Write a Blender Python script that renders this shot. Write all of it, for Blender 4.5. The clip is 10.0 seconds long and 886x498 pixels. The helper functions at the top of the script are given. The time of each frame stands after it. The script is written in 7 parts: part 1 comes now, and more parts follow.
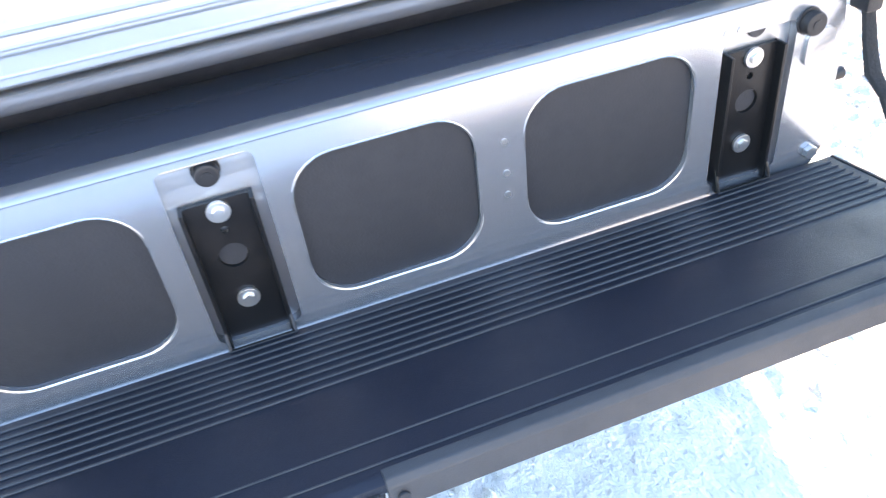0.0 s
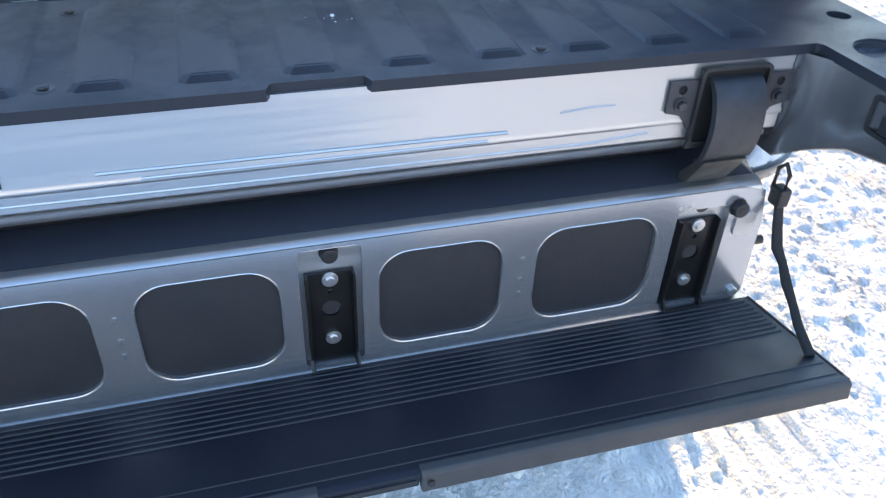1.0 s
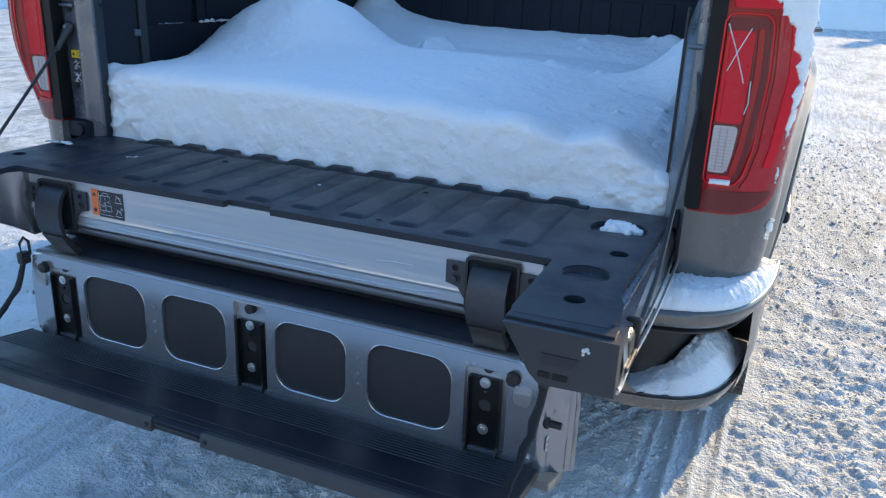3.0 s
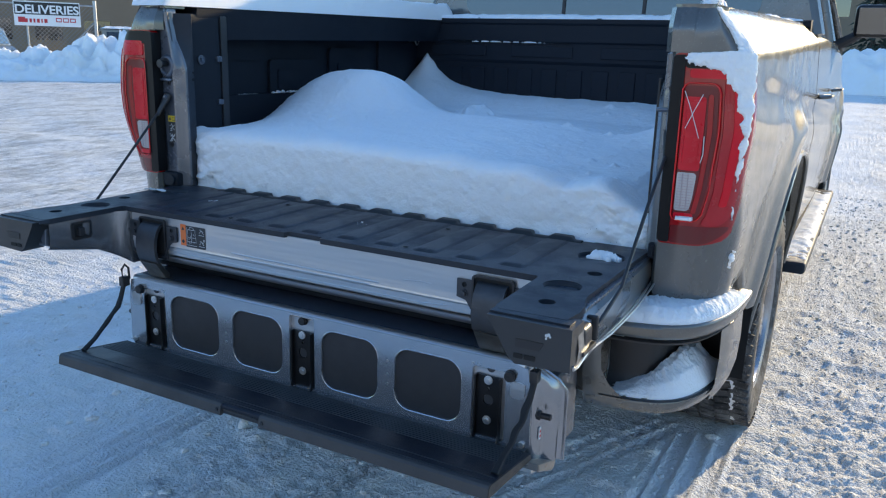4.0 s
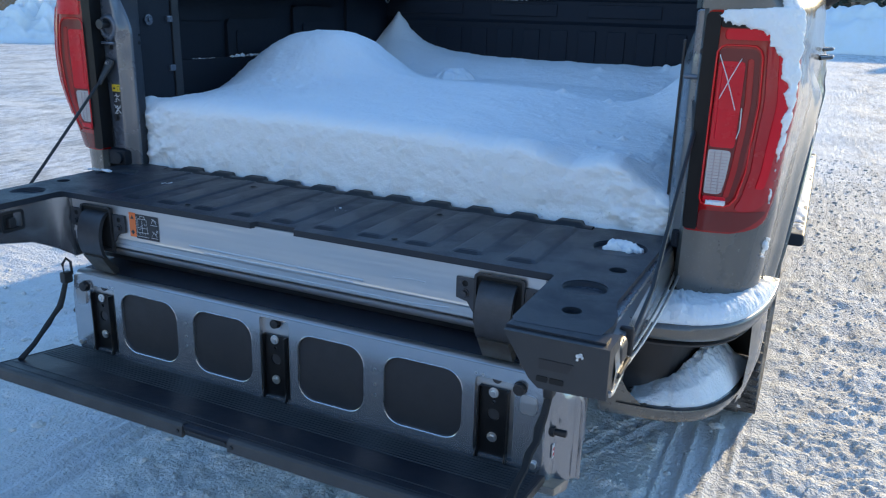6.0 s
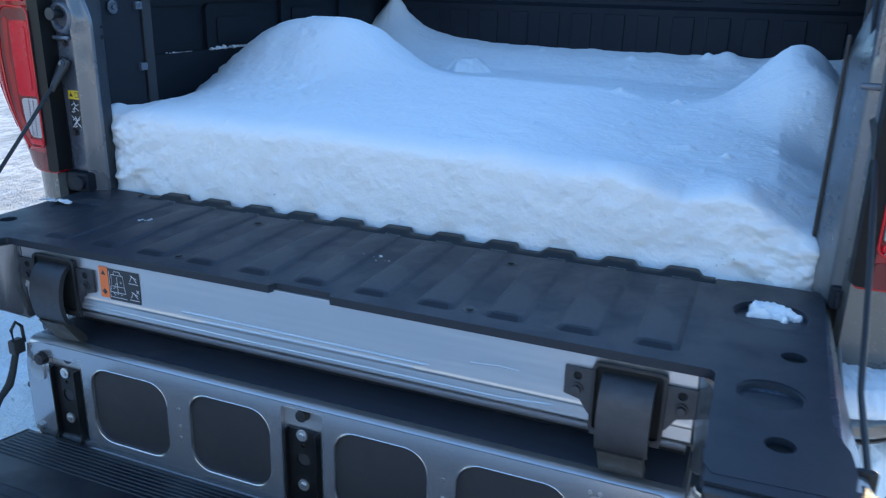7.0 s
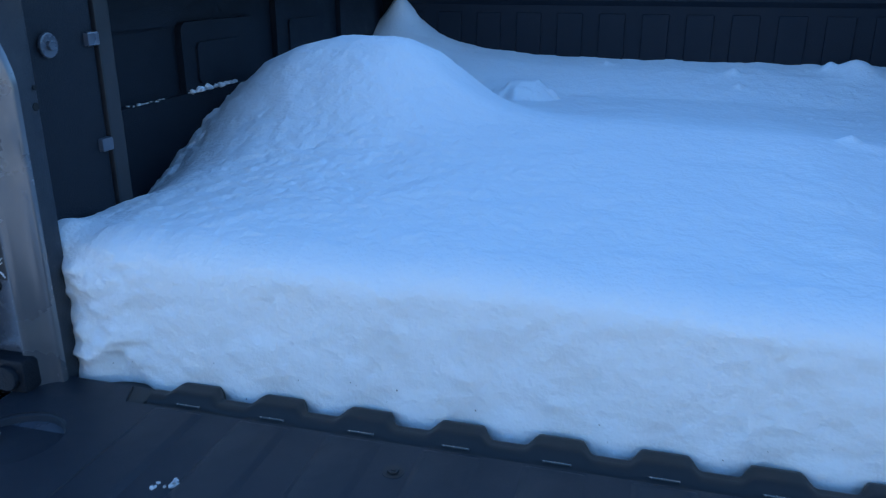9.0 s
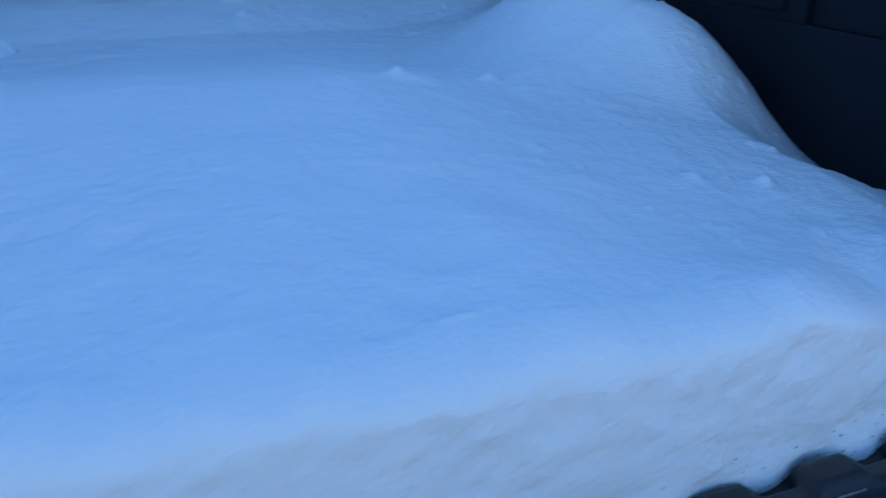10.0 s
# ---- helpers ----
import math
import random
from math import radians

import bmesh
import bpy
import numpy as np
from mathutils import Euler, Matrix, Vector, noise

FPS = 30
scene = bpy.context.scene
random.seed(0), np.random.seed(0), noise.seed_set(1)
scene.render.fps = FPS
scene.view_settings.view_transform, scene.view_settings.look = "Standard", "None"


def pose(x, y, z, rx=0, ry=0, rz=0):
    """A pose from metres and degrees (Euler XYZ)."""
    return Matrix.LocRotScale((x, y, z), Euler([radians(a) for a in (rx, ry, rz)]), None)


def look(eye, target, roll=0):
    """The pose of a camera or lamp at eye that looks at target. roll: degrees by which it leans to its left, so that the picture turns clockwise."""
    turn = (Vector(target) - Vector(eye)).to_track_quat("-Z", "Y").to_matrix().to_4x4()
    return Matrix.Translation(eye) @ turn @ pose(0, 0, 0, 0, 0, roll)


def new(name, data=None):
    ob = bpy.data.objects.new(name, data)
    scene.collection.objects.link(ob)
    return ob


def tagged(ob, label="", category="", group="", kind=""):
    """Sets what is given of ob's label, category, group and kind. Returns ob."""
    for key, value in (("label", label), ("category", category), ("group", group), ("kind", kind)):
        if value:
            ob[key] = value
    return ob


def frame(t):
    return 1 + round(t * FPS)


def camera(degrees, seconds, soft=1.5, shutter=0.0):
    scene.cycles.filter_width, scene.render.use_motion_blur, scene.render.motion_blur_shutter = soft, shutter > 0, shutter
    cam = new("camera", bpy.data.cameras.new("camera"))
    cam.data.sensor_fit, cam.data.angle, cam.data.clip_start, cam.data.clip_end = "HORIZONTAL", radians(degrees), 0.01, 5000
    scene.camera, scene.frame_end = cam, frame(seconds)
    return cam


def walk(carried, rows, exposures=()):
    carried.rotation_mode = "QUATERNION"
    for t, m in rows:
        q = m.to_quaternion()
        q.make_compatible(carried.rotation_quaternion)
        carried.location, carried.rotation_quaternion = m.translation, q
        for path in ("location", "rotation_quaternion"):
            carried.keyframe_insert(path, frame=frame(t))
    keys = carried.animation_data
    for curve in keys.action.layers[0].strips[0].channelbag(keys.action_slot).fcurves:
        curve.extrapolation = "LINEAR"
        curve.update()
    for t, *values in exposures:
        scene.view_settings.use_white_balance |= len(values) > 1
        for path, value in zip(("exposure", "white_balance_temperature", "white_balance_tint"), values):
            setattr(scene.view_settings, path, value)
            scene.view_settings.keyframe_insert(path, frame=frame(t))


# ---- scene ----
cam = camera(58.9, 10.0, soft=1.15, shutter=0.2)
PATH = [
    (0, (0.034, -0.96, 0.984), (0.437, 0.544, -0.271), -8.0),
    (0.5, (-0.121, -1.058, 1.167), (0.491, 0.346, -0.12), -0.7),
    (1, (-0.101, -1.169, 1.237), (0.384, 0.376, 0.064), 2.3),
    (1.5, (0.089, -1.309, 1.242), (0.141, 0.385, 0.181), 1.4),
    (2, (0.359, -1.478, 1.231), (0.051, 0.281, 0.33), 1.6),
    (2.5, (0.673, -1.526, 1.278), (0.11, 0.236, 0.518), 2.4),
    (2.7, (0.806, -1.54, 1.301), (0.163, 0.214, 0.586), 2.4),
    (3.8, (1.212, -1.889, 1.338), (0.317, -0.175, 0.828), 1.9),
    (4, (1.23, -1.903, 1.341), (0.316, -0.193, 0.849), 1.7),
    (4.5, (1.235, -1.916, 1.342), (0.294, -0.216, 0.868), 1.5),
    (5, (1.232, -1.915, 1.334), (0.3, -0.215, 0.842), 1.5),
    (5.2, (1.229, -1.914, 1.329), (0.309, -0.211, 0.827), 1.5),
    (6.3, (0.951, -1.586, 1.338), (0.173, 0.153, 0.73), 1.6),
    (6.5, (0.892, -1.523, 1.333), (0.133, 0.222, 0.716), 1.6),
    (7, (0.663, -1.375, 1.346), (-0.052, 0.383, 0.714), 1.4),
    (7.5, (0.429, -1.27, 1.364), (-0.275, 0.493, 0.734), 1.1),
    (8, (0.254, -1.091, 1.364), (-0.43, 0.683, 0.744), 1.2),
    (8.5, (0.117, -0.894, 1.371), (-0.528, 0.895, 0.751), 0.1),
    (9, (-0.041, -0.749, 1.368), (-0.537, 1.074, 0.713), 0.1),
    (9.2, (-0.122, -0.686, 1.369), (-0.493, 1.16, 0.693), 0.1),
    (9.4, (-0.175, -0.618, 1.366), (-0.348, 1.244, 0.657), 0.1),
    (9.5, (-0.177, -0.586, 1.368), (-0.232, 1.273, 0.633), -0.2),
    (9.6, (-0.192, -0.562, 1.366), (-0.093, 1.287, 0.608), 0.0),
    (9.7, (-0.166, -0.519, 1.362), (0.065, 1.307, 0.58), -0.1),
    (9.8, (-0.133, -0.483, 1.355), (0.232, 1.315, 0.558), -0.3),
    (9.9, (-0.117, -0.441, 1.353), (0.404, 1.31, 0.538), 0.1),
    (10, (-0.065, -0.387, 1.35), (0.574, 1.315, 0.516), -0.3),
]
EXPOSURES = [(0.0, 3.7, 9900, 19), (0.5, 3.15, 9900, 19), (1.0, 2.55, 8700, 14), (1.5, 2.70, 9400, 14), (2.0, 2.42, 8600, 13), (2.5, 1.86, 7500, 11), (4.0, 1.30, 7200, 9), (5.2, 1.28, 7200, 9),
             (6.5, 1.56, 7000, 8), (7.3, 1.82, 6900, 8), (8.5, 1.50, 6050, 7), (9.5, 1.40, 6150, 8), (10.0, 1.26, 6000, 8)]
walk(cam, [(t, look(eye, target, roll)) for t, eye, target, roll in PATH], EXPOSURES)

# ---- light: low winter sun ahead of the truck, clear sky ----
SUN_AZ, SUN_EL = radians(17.0), radians(15.0)
world = bpy.data.worlds.new("sky")
scene.world = world
world.use_nodes = True
wn, wl = world.node_tree.nodes, world.node_tree.links
sky = wn.new("ShaderNodeTexSky")
sky.sky_type = "NISHITA"
sky.sun_disc = False
sky.ozone_density, sky.dust_density = 5.0, 0.1
sky.sun_elevation, sky.sun_rotation = SUN_EL, SUN_AZ
wl.new(sky.outputs["Color"], wn["Background"].inputs["Color"])
wn["Background"].inputs["Strength"].default_value = 0.15
sun = new("sun", bpy.data.lights.new("sun", "SUN"))
sun.data.energy, sun.data.angle, sun.data.color = 2.15, radians(0.6), (1.0, 0.81, 0.53)
sun_way = Vector((math.sin(SUN_AZ) * math.cos(SUN_EL), math.cos(SUN_AZ) * math.cos(SUN_EL), math.sin(SUN_EL)))
sun.matrix_world = look(sun_way * 50, (0, 0, 0))


# ---- materials ----
def material(name, color, rough=0.5, metal=0.0, coat=0.0, grain=0.0, grain_scale=200.0, stain=0.0, stain_scale=6.0,
             stain_color=None, spread=0.0, spec=0.5, speckle=0.0, brushed=0.0, ripple=0.0):
    """A procedural surface: base colour with broad stains and fine grain, both at real size."""
    m = bpy.data.materials.new(name)
    m.use_nodes = True
    n, l = m.node_tree.nodes, m.node_tree.links
    p = n["Principled BSDF"]
    p.inputs["Roughness"].default_value = rough
    p.inputs["Metallic"].default_value = metal
    p.inputs["Coat Weight"].default_value = coat
    p.inputs["Coat Roughness"].default_value = 0.08
    p.inputs["Specular IOR Level"].default_value = spec
    co = n.new("ShaderNodeTexCoord")
    base = (*color, 1)
    last = None
    if stain:
        t = n.new("ShaderNodeTexNoise")
        t.inputs["Scale"].default_value, t.inputs["Detail"].default_value = stain_scale, 8
        t.inputs["Roughness"].default_value = 0.65
        l.new(co.outputs["Object"], t.inputs["Vector"])
        r = n.new("ShaderNodeValToRGB")
        r.color_ramp.elements[0].position, r.color_ramp.elements[1].position = 0.42, 0.68
        l.new(t.outputs["Fac"], r.inputs["Fac"])
        mx = n.new("ShaderNodeMixRGB")
        mx.inputs["Color1"].default_value = base
        mx.inputs["Color2"].default_value = (*(stain_color or [c * 0.6 for c in color]), 1)
        f = n.new("ShaderNodeMath")
        f.operation = "MULTIPLY"
        f.inputs[1].default_value = stain
        l.new(r.outputs["Color"], f.inputs[0])
        l.new(f.outputs[0], mx.inputs["Fac"])
        last = mx.outputs["Color"]
        rr = n.new("ShaderNodeMapRange")
        rr.inputs["To Min"].default_value = max(rough - 0.06, 0.03)
        rr.inputs["To Max"].default_value = min(rough + 0.18, 1)
        l.new(r.outputs["Color"], rr.inputs["Value"])
        l.new(rr.outputs["Result"], p.inputs["Roughness"])
    if spread:
        oi = n.new("ShaderNodeObjectInfo")
        hs = n.new("ShaderNodeHueSaturation")
        mr = n.new("ShaderNodeMapRange")
        mr.inputs["To Min"].default_value, mr.inputs["To Max"].default_value = 1 - spread, 1 + spread
        l.new(oi.outputs["Random"], mr.inputs["Value"])
        l.new(mr.outputs["Result"], hs.inputs["Value"])
        if last:
            l.new(last, hs.inputs["Color"])
        else:
            hs.inputs["Color"].default_value = base
        last = hs.outputs["Color"]
    if speckle:
        sp = n.new("ShaderNodeTexNoise")
        sp.inputs["Scale"].default_value, sp.inputs["Detail"].default_value = 260, 3
        l.new(co.outputs["Object"], sp.inputs["Vector"])
        sr = n.new("ShaderNodeValToRGB")
        sr.color_ramp.elements[0].position, sr.color_ramp.elements[1].position = 0.62, 0.72
        l.new(sp.outputs["Fac"], sr.inputs["Fac"])
        sm = n.new("ShaderNodeMixRGB")
        sf = n.new("ShaderNodeMath")
        sf.operation = "MULTIPLY"
        sf.inputs[1].default_value = speckle
        l.new(sr.outputs["Color"], sf.inputs[0])
        l.new(sf.outputs[0], sm.inputs["Fac"])
        if last:
            l.new(last, sm.inputs["Color1"])
        else:
            sm.inputs["Color1"].default_value = base
        sm.inputs["Color2"].default_value = (0.75, 0.75, 0.73, 1)
        last = sm.outputs["Color"]
    if last:
        l.new(last, p.inputs["Base Color"])
    else:
        p.inputs["Base Color"].default_value = base
    if grain:
        g = n.new("ShaderNodeTexNoise")
        g.inputs["Scale"].default_value, g.inputs["Detail"].default_value = grain_scale, 4
        l.new(co.outputs["Object"], g.inputs["Vector"])
        b = n.new("ShaderNodeBump")
        b.inputs["Strength"].default_value, b.inputs["Distance"].default_value = grain, 0.002
        l.new(g.outputs["Fac"], b.inputs["Height"])
        l.new(b.outputs["Normal"], p.inputs["Normal"])
    if ripple:
        # faint orange peel and frozen run-off that breaks up reflections
        rp = n.new("ShaderNodeTexNoise")
        rp.inputs["Scale"].default_value, rp.inputs["Detail"].default_value, rp.inputs["Distortion"].default_value = 34, 3, 0.6
        l.new(co.outputs["Object"], rp.inputs["Vector"])
        rb = n.new("ShaderNodeBump")
        rb.inputs["Strength"].default_value, rb.inputs["Distance"].default_value = ripple, 0.0016
        l.new(rp.outputs["Fac"], rb.inputs["Height"])
        l.new(rb.outputs["Normal"], p.inputs["Normal"])
        l.new(rb.outputs["Normal"], p.inputs["Coat Normal"])
    if brushed:
        # long shallow waves along x, as in pressed sheet metal
        mp = n.new("ShaderNodeMapping")
        mp.inputs["Scale"].default_value = (0.9, 14, 14)
        w = n.new("ShaderNodeTexNoise")
        w.inputs["Scale"].default_value, w.inputs["Detail"].default_value = 1.4, 3
        l.new(co.outputs["Object"], mp.inputs["Vector"])
        l.new(mp.outputs["Vector"], w.inputs["Vector"])
        wb = n.new("ShaderNodeBump")
        wb.inputs["Strength"].default_value, wb.inputs["Distance"].default_value = brushed, 0.012
        l.new(w.outputs["Fac"], wb.inputs["Height"])
        if grain:
            l.new(b.outputs["Normal"], wb.inputs["Normal"])
        l.new(wb.outputs["Normal"], p.inputs["Normal"])
    return m


def snow_material(name, color, grain_scale, depth, dirt=0.0, patch_scale=1.2, bump=0.6, ruts=0.0, soft_light=0.0):
    """Snow: soft white, grains at two scales, pressed and dirty patches."""
    m = bpy.data.materials.new(name)
    m.use_nodes = True
    n, l = m.node_tree.nodes, m.node_tree.links
    p = n["Principled BSDF"]
    p.inputs["Roughness"].default_value = 0.75
    p.inputs["Specular IOR Level"].default_value = 0.25
    if soft_light:
        p.inputs["Subsurface Weight"].default_value = 1.0
        p.inputs["Subsurface Radius"].default_value = (1.0, 1.05, 1.1)
        p.inputs["Subsurface Scale"].default_value = soft_light
    co = n.new("ShaderNodeTexCoord")
    a = n.new("ShaderNodeTexNoise")
    a.inputs["Scale"].default_value, a.inputs["Detail"].default_value = grain_scale, 6
    c = n.new("ShaderNodeTexNoise")
    c.inputs["Scale"].default_value, c.inputs["Detail"].default_value = grain_scale * 0.14, 5
    d = n.new("ShaderNodeTexNoise")
    d.inputs["Scale"].default_value, d.inputs["Detail"].default_value = patch_scale, 8
    d.inputs["Roughness"].default_value = 0.7
    for t in (a, c, d):
        l.new(co.outputs["Object"], t.inputs["Vector"])
    add = n.new("ShaderNodeMath")
    add.operation = "ADD"
    l.new(a.outputs["Fac"], add.inputs[0])
    l.new(c.outputs["Fac"], add.inputs[1])
    if ruts:
        mp = n.new("ShaderNodeMapping")
        mp.inputs["Scale"].default_value, mp.inputs["Rotation"].default_value = (3.2, 0.9, 1), (0, 0, 0.35)
        e = n.new("ShaderNodeTexNoise")
        e.inputs["Scale"].default_value, e.inputs["Detail"].default_value, e.inputs["Roughness"].default_value = 1.0, 9, 0.68
        l.new(co.outputs["Object"], mp.inputs["Vector"])
        l.new(mp.outputs["Vector"], e.inputs["Vector"])
        big = n.new("ShaderNodeMath")
        big.operation = "MULTIPLY_ADD"
        big.inputs[1].default_value = ruts
        l.new(e.outputs["Fac"], big.inputs[0])
        l.new(add.outputs[0], big.inputs[2])
        add = big
        streak = e
    b = n.new("ShaderNodeBump")
    b.inputs["Strength"].default_value, b.inputs["Distance"].default_value = bump, depth
    l.new(add.outputs[0], b.inputs["Height"])
    l.new(b.outputs["Normal"], p.inputs["Normal"])
    r = n.new("ShaderNodeValToRGB")
    r.color_ramp.elements[0].position, r.color_ramp.elements[1].position = 0.4, 0.66
    r.color_ramp.elements[0].color = (*color, 1)
    r.color_ramp.elements[1].color = (*[v * (1 - dirt) * w for v, w in zip(color, (1.0, 0.97, 0.91) if dirt else (1.0, 0.99, 0.975))], 1)
    l.new(d.outputs["Fac"], r.inputs["Fac"])
    last = r.outputs["Color"]
    if ruts:
        # darker streaks paint rut shadows along with pressed snow
        sr = n.new("ShaderNodeValToRGB")
        sr.color_ramp.elements[0].position, sr.color_ramp.elements[1].position = 0.48, 0.58
        sr.color_ramp.elements[0].color, sr.color_ramp.elements[1].color = (1, 1, 1, 1), (0.72, 0.715, 0.705, 1)
        l.new(streak.outputs["Fac"], sr.inputs["Fac"])
        mu = n.new("ShaderNodeMixRGB")
        mu.blend_type = "MULTIPLY"
        # streaks only to both sides, so the truck's shaded ground stays paler
        sx = n.new("ShaderNodeSeparateXYZ")
        l.new(co.outputs["Object"], sx.inputs["Vector"])
        away = n.new("ShaderNodeMath")
        away.operation = "ADD"
        away.inputs[1].default_value = 1.0
        l.new(sx.outputs["X"], away.inputs[0])
        wide = n.new("ShaderNodeMath")
        wide.operation = "ABSOLUTE"
        l.new(away.outputs[0], wide.inputs[0])
        streak_mask = n.new("ShaderNodeMapRange")
        streak_mask.inputs["From Min"].default_value, streak_mask.inputs["From Max"].default_value = 1.8, 2.8
        streak_mask.inputs["To Min"].default_value, streak_mask.inputs["To Max"].default_value = 0.0, 1.0
        l.new(wide.outputs[0], streak_mask.inputs["Value"])
        l.new(streak_mask.outputs["Result"], mu.inputs["Fac"])
        l.new(last, mu.inputs["Color1"])
        l.new(sr.outputs["Color"], mu.inputs["Color2"])
        last = mu.outputs["Color"]
        # finer streaks of the same painted rut shade
        fine = n.new("ShaderNodeTexNoise")
        fine.inputs["Scale"].default_value, fine.inputs["Detail"].default_value, fine.inputs["Roughness"].default_value = 5.5, 7, 0.7
        l.new(mp.outputs["Vector"], fine.inputs["Vector"])
        fr = n.new("ShaderNodeValToRGB")
        fr.color_ramp.elements[0].position, fr.color_ramp.elements[1].position = 0.46, 0.58
        fr.color_ramp.elements[0].color, fr.color_ramp.elements[1].color = (1, 1, 1, 1), (0.70, 0.70, 0.70, 1)
        l.new(fine.outputs["Fac"], fr.inputs["Fac"])
        mf = n.new("ShaderNodeMixRGB")
        mf.blend_type = "MULTIPLY"
        l.new(streak_mask.outputs["Result"], mf.inputs["Fac"])
        l.new(last, mf.inputs["Color1"])
        l.new(fr.outputs["Color"], mf.inputs["Color2"])
        last = mf.outputs["Color"]
        rise = n.new("ShaderNodeMath")
        rise.operation = "MULTIPLY_ADD"
        rise.inputs[1].default_value = 1.3
        l.new(fine.outputs["Fac"], rise.inputs[0])
        l.new(add.outputs[0], rise.inputs[2])
        l.new(rise.outputs[0], b.inputs["Height"])
        # trodden ice beside loose white grains
        for tex, lo, hi, dark in ((a, 0.40, 0.60, 0.95), (c, 0.40, 0.62, 0.95)):
            gr = n.new("ShaderNodeValToRGB")
            gr.color_ramp.elements[0].position, gr.color_ramp.elements[1].position = lo, hi
            gr.color_ramp.elements[0].color, gr.color_ramp.elements[1].color = (dark, dark, dark * 0.985, 1), (1, 1, 1, 1)
            l.new(tex.outputs["Fac"], gr.inputs["Fac"])
            mg = n.new("ShaderNodeMixRGB")
            mg.blend_type, mg.inputs["Fac"].default_value = "MULTIPLY", 1.0
            l.new(last, mg.inputs["Color1"])
            l.new(gr.outputs["Color"], mg.inputs["Color2"])
            last = mg.outputs["Color"]
    l.new(last, p.inputs["Base Color"])
    return m


PAINT = material("grey metallic paint", (0.22, 0.225, 0.225), 0.28, 0.55, 0.6, 0.04, 900, 0.5, 3.0, (0.36, 0.35, 0.32), speckle=0.0)
SALT = material("salt-dusted olive grey paint", (0.120, 0.121, 0.108), 0.40, 0.2, 0.8, 0.0, 160, 0.5, 9.0, (0.165, 0.165, 0.148), speckle=0.35, spec=0.4, ripple=0.14)
DUSTY = material("olive grey metallic paint", (0.132, 0.134, 0.128), 0.26, 0.55, 0.6, 0.0, 260, 0.4, 5.0, (0.19, 0.19, 0.182), speckle=0.12, ripple=0.06)
INNER = material("bare painted gate steel", (0.54, 0.545, 0.55), 0.30, 0.8, 0.2, brushed=0.22)
ARM = material("smooth painted arm steel", (0.32, 0.33, 0.35), 0.24, 0.8, 0.3)
GATE_FACE = material("grey stamped gate steel", (0.49, 0.503, 0.525), 0.21, 0.75, 0.3)
FLANGE = material("mid grey flange paint", (0.17, 0.18, 0.195), 0.30, 0.55, 0.4, 0.03, 400, 0.2, 9.0)
LEDGE = material("dark satin coated steel", (0.125, 0.145, 0.19), 0.22, 0.5, 0.3, 0.02, 300, brushed=0.04)
DECK = material("charcoal textured plastic", (0.021, 0.027, 0.037), 0.42, 0.0, 0.0, 0.3, 900, 0.3, 9.0, (0.036, 0.041, 0.048), spec=0.3)
STEP = material("black ribbed step plastic", (0.010, 0.014, 0.024), 0.44, 0.0, 0.0, 0.25, 900, 0.4, 6.0, (0.015, 0.019, 0.028), spec=0.40)
TOOTH_BLACK = material("matt black gap plastic", (0.013, 0.015, 0.017), 0.42, 0.0, 0.0, 0.15, 700)
STEP_EDGE = material("grey step edge plastic", (0.05, 0.05, 0.052), 0.5, 0.0, 0.0, 0.25, 900, 0.4, 6.0)
RUBBER = material("dark rubber panel", (0.030, 0.032, 0.037), 0.5, 0.0, 0.0, 0.2, 500, 0.3, 10.0)
CAP = material("dark grey cap plastic", (0.026, 0.028, 0.031), 0.42, 0.0, 0.0, 0.2, 800, 0.4, 9.0, (0.040, 0.042, 0.046))
BLACK = material("black satin plastic", (0.018, 0.018, 0.02), 0.42, 0.0, 0.0, 0.15, 600, 0.35, 12.0, (0.04, 0.04, 0.042))
LINER = material("dark sprayed bed lining", (0.010, 0.014, 0.021), 0.55, 0.0, 0.0, 0.6, 420, 0.5, 4.0, (0.020, 0.024, 0.030), spec=0.22)
COLUMN = material("sprayed lining on the post", (0.030, 0.036, 0.045), 0.5, 0.0, 0.0, 0.5, 420, 0.3, 8.0, spec=0.3)
JAMB = material("dark grey jamb paint", (0.125, 0.142, 0.172), 0.30, 0.4, 0.4, 0.06, 500, 0.4, 10.0)
STEEL = material("zinc-plated bolt", (0.75, 0.75, 0.74), 0.3, 0.9, 0.0, 0.1, 400)
BRACKET = material("black painted bracket", (0.015, 0.015, 0.016), 0.35, 0.3, 0.1, 0.1, 500, 0.3, 20.0)
HINGE = material("grey coated hinge metal", (0.066, 0.069, 0.076), 0.42, 0.5, 0.0, 0.15, 500, 0.4, 18.0)
TAN = material("dull dark foot metal", (0.13, 0.122, 0.110), 0.36, 0.7, 0.0, 0.1, 400, 0.5, 25.0)
RED = material("red lamp plastic", (0.70, 0.001, 0.018), 0.25, 0.0, 0.12, 0.02, 300, 0.2, 10.0, (0.52, 0.002, 0.006), spec=0.35)
RED_OUTER = material("red wrap-round lamp plastic", (0.46, 0.008, 0.018), 0.16, 0.0, 0.4, 0.0, 60, 0.4, 14.0, (0.42, 0.004, 0.010), spec=0.4)
RED_DEEP = material("deep red lamp plastic", (0.36, 0.002, 0.005), 0.15, 0.0, 0.4, 0.03, 300, 0.3, 10.0, (0.11, 0.003, 0.004))
RED_PALE = material("bright moulded lamp edge", (0.72, 0.012, 0.018), 0.22, 0.0, 0.2, 0.03, 300)
RED_DARK = material("dark inner lamp plastic", (0.16, 0.005, 0.008), 0.25, 0.0, 0.1, 0.03, 300)
RED_MID = material("mid red lamp plastic", (0.40, 0.001, 0.004), 0.25, 0.0, 0.15, 0.03, 300)
